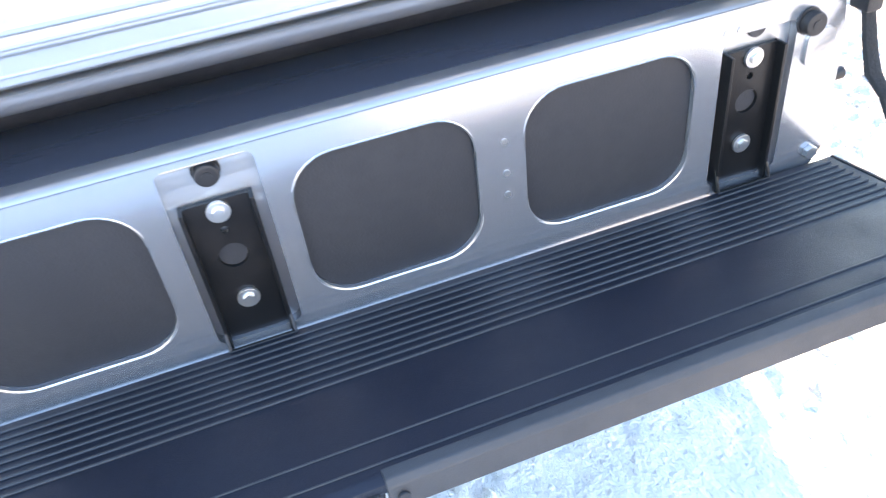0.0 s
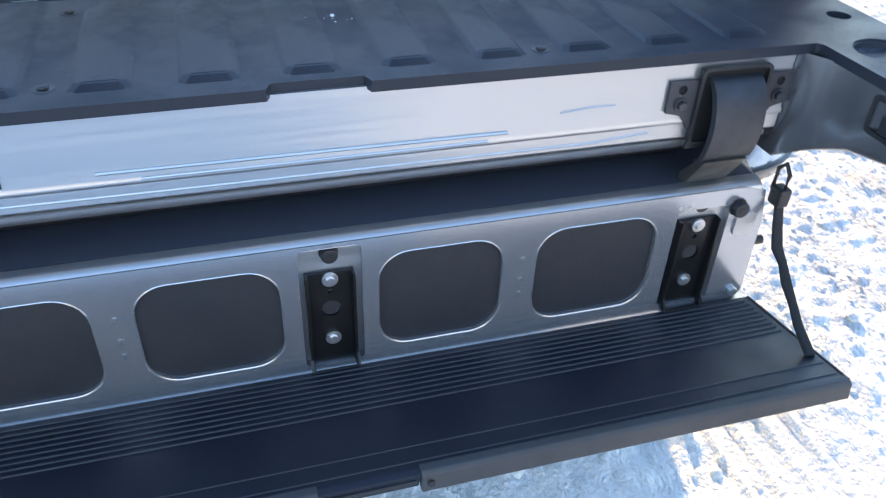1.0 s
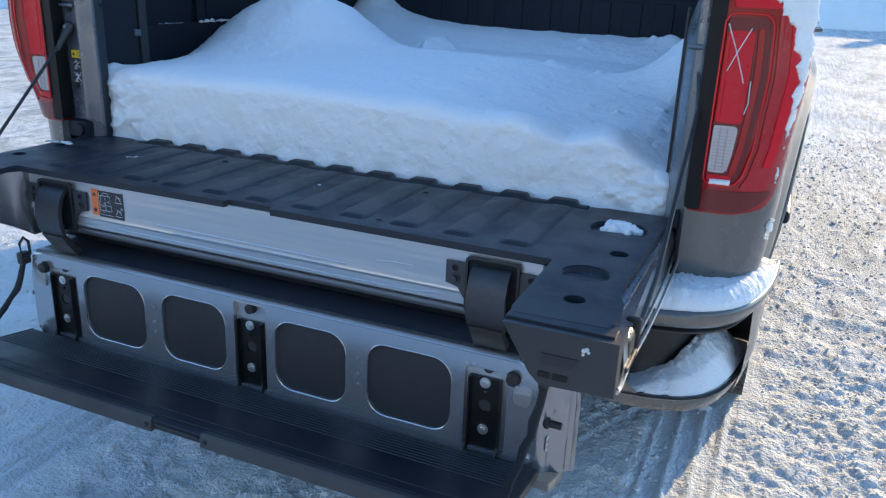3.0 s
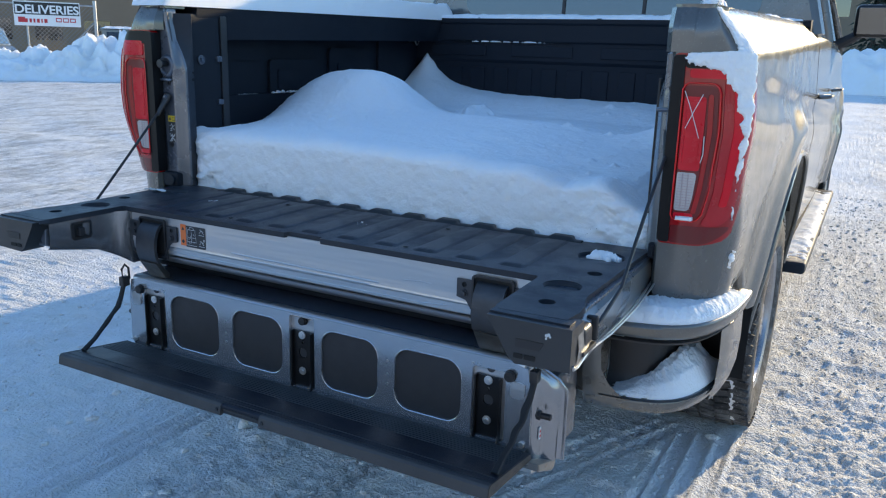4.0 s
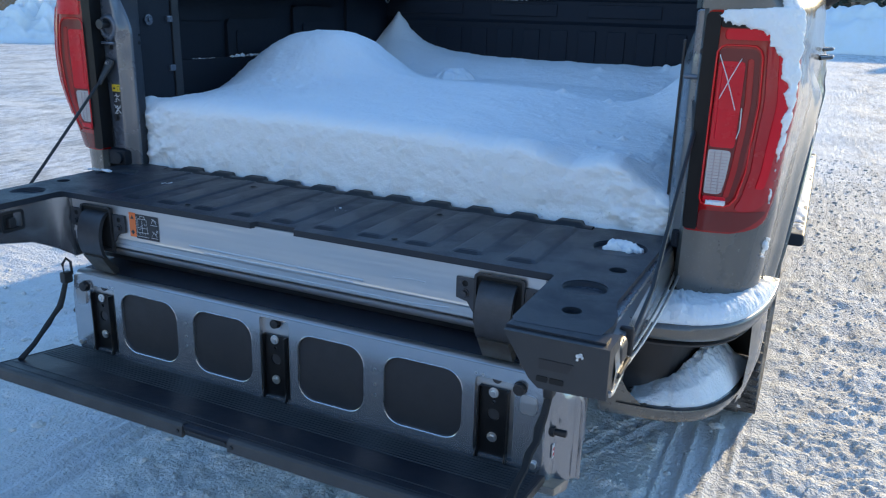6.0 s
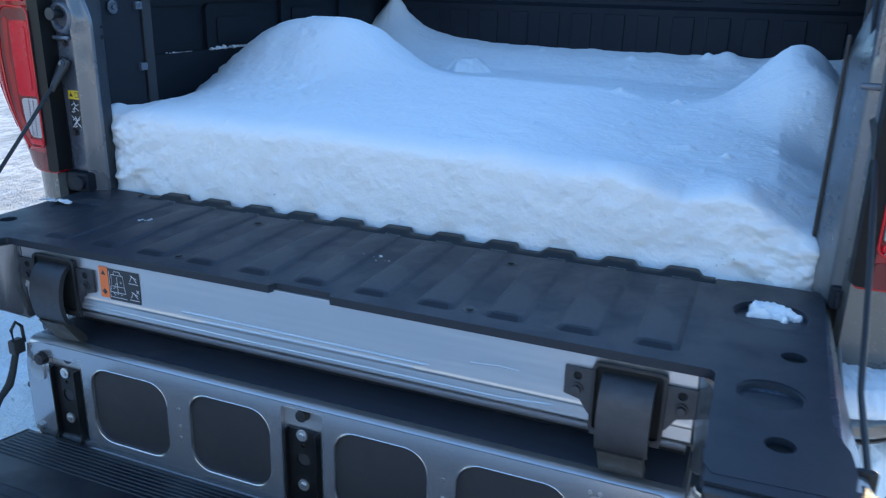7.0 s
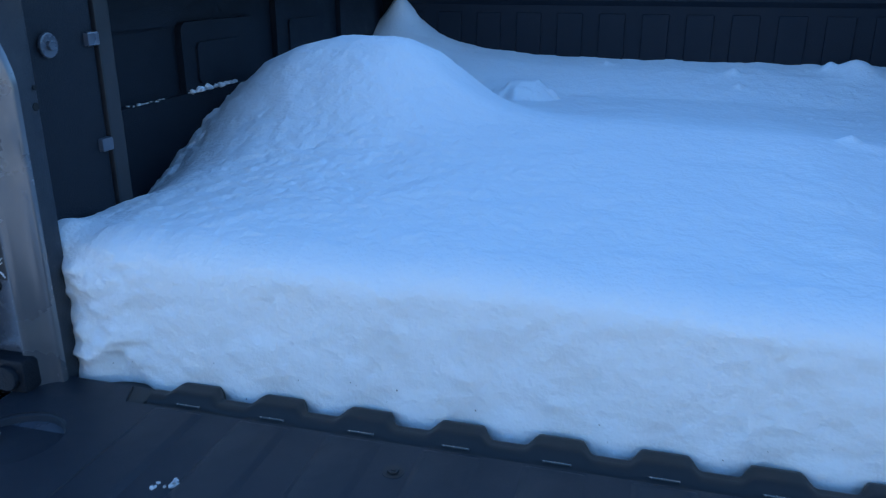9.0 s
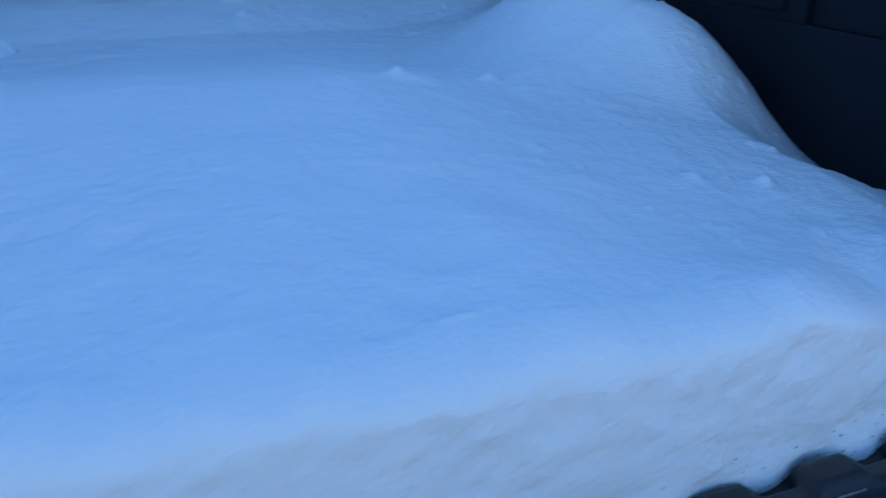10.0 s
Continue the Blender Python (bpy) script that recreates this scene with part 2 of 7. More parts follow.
LENS_LINE = material("lens moulding line", (0.36, 0.31, 0.33), 0.25, 0.4)
SMOKE = material("smoked lamp plastic", (0.010, 0.010, 0.011), 0.35, 0.0, 0.0, 0.03, 300, spec=0.2)
RED_FOOT = material("smoky red lamp plastic", (0.15, 0.006, 0.008), 0.2, 0.0, 0.25, 0.03, 300)
CLEAR = material("silvery reversing lens", (0.46, 0.455, 0.475), 0.15, 0.5, 0.6, 0.1, 300)
GLASS = material("dark window glass", (0.012, 0.013, 0.014), 0.03, 0.0, 1.0, 0.0, 100, spec=0.9)
TYRE = material("worn tyre rubber", (0.02, 0.02, 0.021), 0.72, 0.0, 0.0, 0.4, 160, 0.8, 14.0, (0.22, 0.22, 0.215), speckle=0.6)
RIM = material("dull alloy rim", (0.45, 0.45, 0.46), 0.3, 0.85, 0.0, 0.05, 300, 0.5, 10.0)
WEB = material("black strap webbing", (0.012, 0.012, 0.013), 0.7, 0.0, 0.0, 0.6, 350)
ORANGE = material("orange label", (0.85, 0.19, 0.05), 0.45)
YELLOW = material("yellow label", (0.8, 0.55, 0.04), 0.45)
LABEL = material("dark label film", (0.03, 0.032, 0.035), 0.4)
WHITE_LABEL = material("white label film", (0.70, 0.70, 0.70), 0.4)
SIGN_RED = material("red print", (0.55, 0.03, 0.04), 0.5)
INK = material("white label print", (0.75, 0.75, 0.75), 0.5)
DIRT = material("dark road grit", (0.03, 0.027, 0.024), 0.9)
# near-black that puts the shade of holes, hollows and gaps into the colour
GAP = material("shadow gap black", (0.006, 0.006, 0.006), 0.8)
SNOW = snow_material("fresh snow", (0.89, 0.92, 0.95), 160, 0.006, bump=0.42, soft_light=0.006)
GROUND = snow_material("packed road snow", (0.90, 0.92, 0.935), 85, 0.016, 0.03, 1.6, bump=0.78, ruts=3.0)
SNOW_OLD = snow_material("ploughed snow", (0.93, 0.935, 0.94), 30, 0.04, 0.03, 0.7, soft_light=0.16)


# ---- mesh helpers ----
def part(name, bm, mat, parent=None, label="", smooth=True, angle=35):
    """One bmesh as one mesh object, under its thing or part."""
    bmesh.ops.recalc_face_normals(bm, faces=bm.faces)
    me = bpy.data.meshes.new(name)
    bm.to_mesh(me)
    bm.free()
    me.materials.append(mat)
    if smooth:
        me.shade_smooth()
        me.set_sharp_from_angle(angle=radians(angle))
    ob = new(name, me)
    if smooth and len(me.polygons) < 1500:
        wn2 = ob.modifiers.new("even normals", "WEIGHTED_NORMAL")
        wn2.keep_sharp, wn2.weight = True, 60
    if parent:
        ob.parent = parent
    if label:
        tagged(ob, label)
    return ob


def empty(name, at, label, category, group=""):
    ob = new(name)
    ob.location = at
    ob.empty_display_size = 0.1
    return tagged(ob, label, category, group)


def soften(bm, edges, width, seg=2):
    if width > 0:
        bmesh.ops.bevel(bm, geom=list(edges), offset=width, segments=seg, profile=0.5, affect="EDGES", clamp_overlap=True)


def box(x0, x1, y0, y1, z0, z1, r=0.003, seg=2, into=None):
    """A box with softened edges."""
    bm = bmesh.new()
    bmesh.ops.create_cube(bm, size=1)
    bmesh.ops.scale(bm, vec=(abs(x1 - x0), abs(y1 - y0), abs(z1 - z0)), verts=bm.verts)
    bmesh.ops.translate(bm, vec=((x0 + x1) / 2, (y0 + y1) / 2, (z0 + z1) / 2), verts=bm.verts)
    soften(bm, bm.edges, min(r, abs(x1 - x0) / 2.2, abs(y1 - y0) / 2.2, abs(z1 - z0) / 2.2), seg)
    return merge(into, bm)


def merge(into, bm, m=None):
    """Adds one bmesh to another (and frees it)."""
    if m is not None:
        bmesh.ops.transform(bm, matrix=m, verts=bm.verts)
    if into is None:
        return bm
    me = bpy.data.meshes.new("scrap")
    bm.to_mesh(me)
    bm.free()
    into.from_mesh(me)
    bpy.data.meshes.remove(me)
    return into


def grid(rows, close_u=False, close_v=False, caps=False):
    """A skin through rows of points."""
    bm = bmesh.new()
    vs = [[bm.verts.new(p) for p in row] for row in rows]
    nu, nv = len(rows), len(rows[0])
    for i in range(nu if close_u else nu - 1):
        for j in range(nv if close_v else nv - 1):
            a, b = vs[i], vs[(i + 1) % nu]
            try:
                bm.faces.new((a[j], b[j], b[(j + 1) % nv], a[(j + 1) % nv]))
            except ValueError:
                pass
    if caps:
        bm.faces.new(vs[0])
        bm.faces.new(vs[-1])
    return bm


def section(outline, x0, x1, r=0.0, seg=2):
    """A closed outline in (y, z) drawn out along x."""
    bm = grid([[(x, y, z) for y, z in outline] for x in (x0, x1)], close_v=True, caps=True)
    if r:
        bmesh.ops.recalc_face_normals(bm, faces=bm.faces)
        soften(bm, bm.edges, r, seg)
    return bm


def rrect(cx, cy, w, h, r, n=6):
    """A rounded rectangle as points."""
    r = min(r, w / 2, h / 2)
    pts = []
    for k, (sx, sy) in enumerate(((1, 1), (-1, 1), (-1, -1), (1, -1))):
        for i in range(n + 1):
            a = math.pi / 2 * (k + i / n)
            pts.append((cx + sx * (w / 2 - r) + r * math.cos(a), cy + sy * (h / 2 - r) + r * math.sin(a)))
    return pts


def circle(cx, cy, r, n=16):
    return [(cx + r * math.cos(math.tau * i / n), cy + r * math.sin(math.tau * i / n)) for i in range(n)]


def plate(outline, holes, place, depth, r=0.0):
    """A flat plate with holes; place maps (a, b, d) to the world, d running from 0 to depth."""
    bm = bmesh.new()
    for loop in [outline] + list(holes):
        vs = [bm.verts.new((a, b, 0)) for a, b in loop]
        for i in range(len(vs)):
            bm.edges.new((vs[i], vs[(i + 1) % len(vs)]))
    bmesh.ops.triangle_fill(bm, use_beauty=True, use_dissolve=False, edges=bm.edges)
    front = list(bm.faces)
    made = bmesh.ops.extrude_face_region(bm, geom=front)
    top = [g for g in made["geom"] if isinstance(g, bmesh.types.BMVert)]
    for v in top:
        v.co.z = depth
    bmesh.ops.recalc_face_normals(bm, faces=bm.faces)
    if r:
        rim = [e for e in bm.edges if len(e.link_faces) == 2 and e.calc_face_angle(0) > 1.0 and all(v.co.z == depth for v in e.verts)]
        soften(bm, rim, r, 2)
    for v in bm.verts:
        v.co = place(*v.co)
    return bm


def on_y(y, way=-1):
    """Places a plate in the plane y, growing along way."""
    return lambda a, b, d: (a, y + way * d, b)


def on_z(z, way=1):
    return lambda a, b, d: (a, b, z + way * d)


def on_x(x, way=1):
    return lambda a, b, d: (x + way * d, a, b)


def tube(points, radius, n=8, flat=1.0, into=None, up=None):
    """A round or flattened cord through points."""
    pts = [Vector(p) for p in points]
    span = pts[-1] - pts[0]
    up = Vector(up or ((0, 1, 0) if abs(span.z) > 0.8 * span.length else (0, 0, 1)))
    rows = []
    for i, p in enumerate(pts):
        d = (pts[min(i + 1, len(pts) - 1)] - pts[max(i - 1, 0)]).normalized()
        side = d.cross(up)
        side = side.normalized() if side.length > 1e-4 else Vector((1, 0, 0))
        top = side.cross(d)
        r = radius[i] if isinstance(radius, (list, tuple)) else radius
        rows.append([p + side * r * math.cos(math.tau * k / n) + top * r * flat * math.sin(math.tau * k / n) for k in range(n)])
    return merge(into, grid(rows, close_v=True, caps=True))


def disc(centre, axis, radius, depth, n=20, r=0.0, into=None):
    """A short cylinder that starts at centre and grows along axis."""
    bm = bmesh.new()
    bmesh.ops.create_cone(bm, cap_ends=True, segments=n, radius1=radius, radius2=radius, depth=depth)
    soften(bm, [e for e in bm.edges if e.calc_face_angle(0) > 1.0], r, 2)
    q = Vector((0, 0, 1)).rotation_difference(Vector(axis)).to_matrix().to_4x4()
    m = Matrix.Translation(Vector(centre) + Vector(axis).normalized() * depth / 2) @ q
    return merge(into, bm, m)


def lathe(profile, x_axis_at, n=48):
    """Turns (radius, x) points round an axis along x through (y, z)."""
    y, z = x_axis_at
    rows = [[(px, y + r * math.cos(math.tau * k / n), z + r * math.sin(math.tau * k / n)) for r, px in profile] for k in range(n)]
    return grid(rows, close_u=True)


def lattice(ix, iy, seed):
    h = (ix * 374761393 + iy * 668265263 + seed * 974634553) & 0xFFFFFFFF
    h = ((h ^ (h >> 13)) * 1274126177) & 0xFFFFFFFF
    return ((h ^ (h >> 16)) & 0xFFFF) / 65535.0


def vnoise(x, y, seed=0):
    """Smooth noise from 0 to 1 on arrays."""
    x, y = np.asarray(x, float), np.asarray(y, float)
    ix, iy = np.floor(x).astype(np.int64), np.floor(y).astype(np.int64)
    fx, fy = x - ix, y - iy
    fx, fy = fx * fx * (3 - 2 * fx), fy * fy * (3 - 2 * fy)
    a, b = lattice(ix, iy, seed), lattice(ix + 1, iy, seed)
    c, d = lattice(ix, iy + 1, seed), lattice(ix + 1, iy + 1, seed)
    return (a * (1 - fx) + b * fx) * (1 - fy) + (c * (1 - fx) + d * fx) * fy


def fbm(x, y, octaves=4, seed=0):
    total, amp, norm = 0, 1.0, 0.0
    for k in range(octaves):
        total = total + amp * vnoise(x * 2**k + 17.3 * k, y * 2**k - 9.1 * k, seed + k)
        norm += amp
        amp *= 0.5
    return total / norm


def sheet(name, X, Y, Z, mat, parent=None, label="", smooth=True):
    """A mesh from arrays of a grid of points."""
    nu, nv = X.shape
    co = np.stack([X, Y, Z], -1).reshape(-1, 3)
    k = np.arange(nu * nv).reshape(nu, nv)
    faces = np.stack([k[:-1, :-1], k[1:, :-1], k[1:, 1:], k[:-1, 1:]], -1).reshape(-1, 4)
    me = bpy.data.meshes.new(name)
    me.from_pydata(co.tolist(), [], faces.tolist())
    me.materials.append(mat)
    if smooth:
        me.shade_smooth()
    ob = new(name, me)
    if parent:
        ob.parent = parent
    if label:
        tagged(ob, label)
    return ob


# ---- ground: one sheet of packed snow to the horizon ----
def stretch(n, near, far):
    """Coordinates that lie close together near 0 and far apart outside."""
    u = np.linspace(-1, 1, n)
    k = 7.5
    s = np.sinh(k * u) / math.sinh(k)
    return near * u + (far - near) * s * np.abs(u)


def tread(a, b, bars):
    """Tyre print: raised lines along b and, where bars is set, short links across."""
    rib = np.clip(1.5 - np.abs(((a / 0.066) % 1.0) - 0.5) * 8, 0, 1) * (0.55 + 0.6 * vnoise(b * 7, a * 15, 5))
    if not bars:
        return rib
    bar = np.clip(1.4 - np.abs(((b * 13 + np.abs(a) * 6 + np.floor(a / 0.066) * 0.37) % 1.0) - 0.5) * 7, 0, 1)
    return np.maximum(rib, bars * bar)


def ground_height(X, Y):
    near = np.exp(-((np.hypot(X, Y) / 14) ** 2))
    dist = np.hypot(X, Y)
    z = 0.03 * (fbm(X * 0.5, Y * 0.5, 4, 3) - 0.5)
    z = z + 0.10 * np.clip((dist - 3.0) / 6, 0, 1) * np.clip((60 - dist) / 30, 0, 1) * (fbm(X * 0.9 + Y * 0.25, Y * 1.3 - X * 0.3, 4, 13) - 0.5)
    rough = np.clip((fbm(X * 0.9, Y * 0.45, 3, 9) - 0.42) * 5, 0, 1)
    heap = np.exp(-(((X + 0.47) / 0.17) ** 4 + ((Y + 0.2) / 0.9) ** 4))
    side = np.clip((X - 0.98) * 3, 0, 1) + 0.9 * heap
    lumps = fbm(X * 11, Y * 11, 4, 21)
    z = z + near * (0.010 + 0.006 * rough * np.clip(side, 0.12, 1)) * (np.clip(lumps - 0.45, 0, 1) * 2.6)
    z = z + near * 0.010 * (fbm(X * 26, Y * 26, 3, 33) - 0.5)
    clods = np.clip(fbm(X * 55 + 3 * lumps, Y * 55, 2, 35) - 0.50, 0, 1) ** 0.8
    z = z + near * clods * (0.013 + 0.012 * heap + 0.013 * np.clip(side, 0.05, 1) * np.clip((fbm(X * 2.2, Y * 1.4, 3, 39) - 0.30) * 3 + 2 * heap, 0, 1))
    for cx, slope, lo, hi, wide, bars in ((0.86, 0.0, -30, 1.1, 0.132, 0.0), (-0.90, 0.0, -30, 1.1, 0.165, 0.25), (0.2925, 0.45, -30, 0.95, 0.10, 0.8), (-0.13, 0.0, -30, 0.9, 0.11, 0.9), (-1.9, 0.22, -40, 40, 0.13, 0.3), (2.1, 0.05, -40, 40, 0.14, 0.3)):
        a = X - cx - slope * Y
        inside = np.clip((wide - np.abs(a)) * 40, 0, 1) * (Y > lo) * (Y < hi)
        z = z * (1 - 0.80 * inside) + inside * (-0.008 + 0.017 * tread(a, Y, bars) * (0.3 + 1.2 * np.clip(fbm(X * 4, Y * 4, 2, 44) - 0.15, 0, 1)))
    under = np.exp(-(((np.abs(X) - 0.86) / 0.17) ** 4 + ((Y - 1.12) / 0.25) ** 4)) + np.exp(-(((np.abs(X) - 0.86) / 0.17) ** 4 + ((Y - 4.87) / 0.25) ** 4))
    return z * (1 - np.clip(under, 0, 1)) - 0.002 * under


gx, gy = stretch(840, 3.3, 420), stretch(840, 3.3, 420)
GX, GY = np.meshgrid(gx + 0.6, gy + 0.6, indexing="ij")
ground = sheet("ground", GX, GY, ground_height(GX, GY), GROUND)
tagged(ground, "packed rutted snow over the parking lot with tyre tracks", "ground", kind="structure")


# ---- pickup truck ----
truck = empty("pickup_truck", (0, 1.8, 0), "grey pickup truck, tailgate folded open, bed full of snow", "pickup truck")
UNDO = Matrix.Translation((0, -1.8, 0))


def tpart(name, bm, mat, parent=None, label="", **k):
    """A part of the truck, given in world places."""
    if parent is None:
        bmesh.ops.transform(bm, matrix=UNDO, verts=bm.verts)
        return part(name, bm, mat, truck, label, **k)
    bmesh.ops.transform(bm, matrix=UNDO, verts=bm.verts)
    return part(name, bm, mat, parent, label, **k)


def flip(bm):
    """The mirror image on the other side of the truck."""
    bmesh.ops.scale(bm, vec=(-1, 1, 1), verts=bm.verts)
    return bm


PITCH = 0.1127
TOOTH = [PITCH * (i - 5) for i in range(11)]


# main gate, folded down level: steel frame, plastic deck, two arms
def gate_wall():
    """The stamped wall under the deck's rear edge."""
    line = [(-0.358, 0.864), (-0.358, 0.800), (-0.3585, 0.782), (-0.361, 0.779), (-0.361, 0.774), (-0.3575, 0.771), (-0.357, 0.752), (-0.3545, 0.7485),
            (-0.348, 0.7475), (-0.24, 0.7475), (-0.24, 0.862)]
    return section(line, -0.628, 0.628)


tailgate = tpart("tailgate", gate_wall(), INNER, None, "grey tailgate folded down level, its middle section dropped", angle=50)

for line, r in (([(-0.246, -0.3595, 0.790), (0.0, -0.3595, 0.7885), (0.231, -0.3595, 0.787)], 0.0022), ([(-0.20, -0.3605, 0.7795), (0.205, -0.3605, 0.7785)], 0.0018),
                ([(-0.60, -0.3575, 0.762), (-0.1, -0.3575, 0.7585), (0.35, -0.357, 0.7575), (0.43, -0.357, 0.764)], 0.0016), ([(0.30, -0.3585, 0.806), (0.345, -0.3585, 0.8095), (0.375, -0.3585, 0.8085)], 0.0012)):
    tpart("bead", tube(line, r, 6), INNER, tailgate)

under = [(-0.344, 0.7430), (-0.3475, 0.7400), (-0.3450, 0.7330), (-0.336, 0.7230), (-0.324, 0.7160), (-0.310, 0.7130), (-0.300, 0.7430)]
tpart("lower_lip", section(under, -0.622, 0.622), INNER, tailgate, "pale folded lip along the gate's lower edge", angle=60)
# black block stands in for the shade between lip and ledge
tpart("trough_shade", section([(-0.310, 0.7120), (-0.290, 0.6900), (-0.240, 0.6760), (-0.20, 0.6760), (-0.20, 0.740), (-0.30, 0.740)], -0.620, 0.620), BLACK, tailgate)
core = box(-0.775, 0.775, -0.30, -0.012, 0.790, 0.860, 0.006)
tpart("gate_core", core, INNER, tailgate)

edge = [(-0.795, 0.004), (-0.655, 0.004), (-0.64, -0.031)]
edge += [(0.64, -0.031), (0.655, 0.004), (0.795, 0.004), (0.790, -0.10), (0.784, -0.45), (0.788, -0.480), (0.800, -0.515), (0.804, -0.56), (0.797, -0.612), (0.662, -0.618), (0.652, -0.60), (0.648, -0.378), (0.642, -0.371),
         (0.060, -0.368), (0.054, -0.353), (-0.050, -0.353), (-0.056, -0.368), (-0.642, -0.371), (-0.648, -0.378), (-0.652, -0.60), (-0.662, -0.618), (-0.797, -0.612), (-0.804, -0.56), (-0.800, -0.515), (-0.788, -0.480), (-0.784, -0.45), (-0.790, -0.10)]
CUPS = [(0.712, -0.135, 0.056), (0.716, -0.412, 0.041)]
SMALL = [(0.744, -0.285, 0.017), (0.728, -0.531, 0.017)]
holes = []
for sx in (1, -1):
    holes += [circle(sx * a, b, r, 28 if r > 0.03 else 16) for a, b, r in CUPS + SMALL]
deck = tpart("deck_liner", plate(edge, holes, on_z(0.861), 0.014, 0.003), DECK, tailgate, "charcoal textured plastic deck liner", angle=40)
for sx in (1, -1):
    for a, b, r in CUPS:
        # the floor dips towards the bed and runs out flush at the rear
        rings = []
        for rr, drop in ((r + 0.002, 0.0), (r - 0.002, 0.25), (r - 0.004, 1.0), (r * 0.6, 1.0), (r * 0.3, 1.0), (0.001, 1.0)):
            ring = []
            for k in range(28):
                dy = rr * math.sin(math.tau * k / 28)
                ring.append((sx * a + rr * math.cos(math.tau * k / 28), b + dy, 0.8742 - drop * 0.0125 * (dy + r) / (2 * r)))
            rings.append(ring)
        tpart("cup_recess", grid(rings, close_v=True), DECK, tailgate, angle=25)
    for a, b, r in SMALL:
        tpart("drain_hole", disc((sx * a, b, 0.8615), (0, 0, 1), r - 0.0005, 0.004, 16), GAP, tailgate)


def rib():
    """A raised rib that ends in a steep ramp towards the rear; rib_end paints its shade."""
    lo, hi = 0.8745, 0.8788
    rows = [[(-0.034, -0.334, lo), (-0.034, -0.034, lo)], [(-0.027, -0.318, hi), (-0.025, -0.040, hi)],
            [(0.027, -0.318, hi), (0.025, -0.040, hi)], [(0.034, -0.334, lo), (0.034, -0.034, lo)]]
    bm = bmesh.new()
    v = [[bm.verts.new(p) for p in r] for r in rows]
    for i in range(3):
        bm.faces.new((v[i][0], v[i + 1][0], v[i + 1][1], v[i][1]))
    bm.faces.new([r[0] for r in v])
    bm.faces.new([r[1] for r in reversed(v)])
    bm.faces.new((v[0][0], v[0][1], v[3][1], v[3][0]))
    soften(bm, [e for e in bm.edges if max(p.co.z for p in e.verts) > lo], 0.0025, 2)
    return bm


one = tpart("rib", rib(), DECK, tailgate)
one.location.x = TOOTH[0]
for tx in TOOTH[1:]:
    r2 = new("rib", one.data)
    r2.parent = tailgate
    r2.location.x = tx
# dark plate over each ramp puts the rear-facing slope's shade into the colour
lozenge = bmesh.new()
bmesh.ops.create_cube(lozenge, size=1)
for v in lozenge.verts:
    front = v.co.y < 0
    v.co = Vector(((0.030 if front else 0.024) * (1 if v.co.x > 0 else -1), -0.3365 if front else -0.3160, (0.8749 if front else 0.8790) if v.co.z > 0 else 0.870))
soften(lozenge, [e for e in lozenge.edges if abs(e.verts[0].co.z - e.verts[1].co.z) > 0.003], 0.006, 3)
first = tpart("rib_end", lozenge, LINER, tailgate, "ramped end of a deck rib, its shade painted dark", angle=30)
first.location.x = TOOTH[0]
for tx in TOOTH[1:]:
    r2 = new("rib_end", first.data)
    r2.parent = tailgate
    r2.location.x = tx
    tagged(r2, "ramped end of a deck rib, its shade painted dark")


def tooth():
    """One wave of the rubber gap cover: a raised flat-topped lip that runs down into a groove on both sides."""
    rows = []
    for k in range(33):
        x = PITCH * (k / 32 - 0.5)
        f = min(1.0, max(0.0, (0.038 - abs(x)) / 0.015))
        T = f * f * (3 - 2 * f)
        rows.append([(x, -0.034, 0.8600), (x, -0.030, 0.8680), (x, -0.0205, 0.8685), (x, -0.0185 + 0.003 * T, 0.8715 + 0.0005 * T), (x, -0.0155 + 0.005 * T, 0.8735 + 0.0026 * T), (x, -0.0115 + 0.005 * T, 0.8755 + 0.0048 * T), (x, -0.006 + 0.006 * T, 0.8762 + 0.0064 * T),
                     (x, -0.001 + 0.010 * T, 0.8747 + 0.0058 * T), (x, 0.002 + 0.014 * T, 0.8755 + 0.0066 * T), (x, 0.006 + 0.017 * T, 0.8740 + 0.0060 * T), (x, 0.0090 + 0.0195 * T, 0.8670 + 0.005 * T), (x, 0.0095 + 0.0205 * T, 0.8480)])
    return grid(rows)


one = tpart("gap_tooth", tooth(), TOOTH_BLACK, tailgate, angle=60)
one.location.x = TOOTH[0]
# pale sliver paints the bright glint in the slit below each tooth
glint = tpart("slit_glint", box(-0.016, 0.016, -0.0182, -0.0152, 0.8706, 0.8730, 0.0008), PAINT, tailgate)
glint.location.x = TOOTH[0]
for tx in TOOTH[1:]:
    for o in (one, glint):
        r2 = new(o.name.split(".")[0], o.data)
        r2.parent = tailgate
        r2.location.x = tx
for sx in (1, -1):
    tpart("gap_strip", box(sx * 0.6195, sx * 0.750, -0.029, 0.010, 0.845, 0.8725, 0.004), TOOTH_BLACK, tailgate)
strip = box(-0.750, 0.750, -0.030, 0.038, 0.835, 0.8602, 0.003)
tpart("gap_cover", strip, TOOTH_BLACK, tailgate)


def screw(x, y):
    bm = disc((x, y, 0.8742), (0, 0, 1), 0.0120, 0.0014, 20, 0.0005)
    disc((x, y, 0.8752), (0, 0, 1), 0.0066, 0.0030, 6, 0.0008, bm)
    disc((x, y, 0.8776), (0, 0, 1), 0.0030, 0.0012, 8, 0.0, bm)
    return bm


for x, y in ((-0.282, -0.318), (0.281, -0.319), (-0.276, -0.083), (0.273, -0.087)):
    tpart("deck_screw", screw(x, y), CAP if y < -0.2 else BLACK, tailgate)


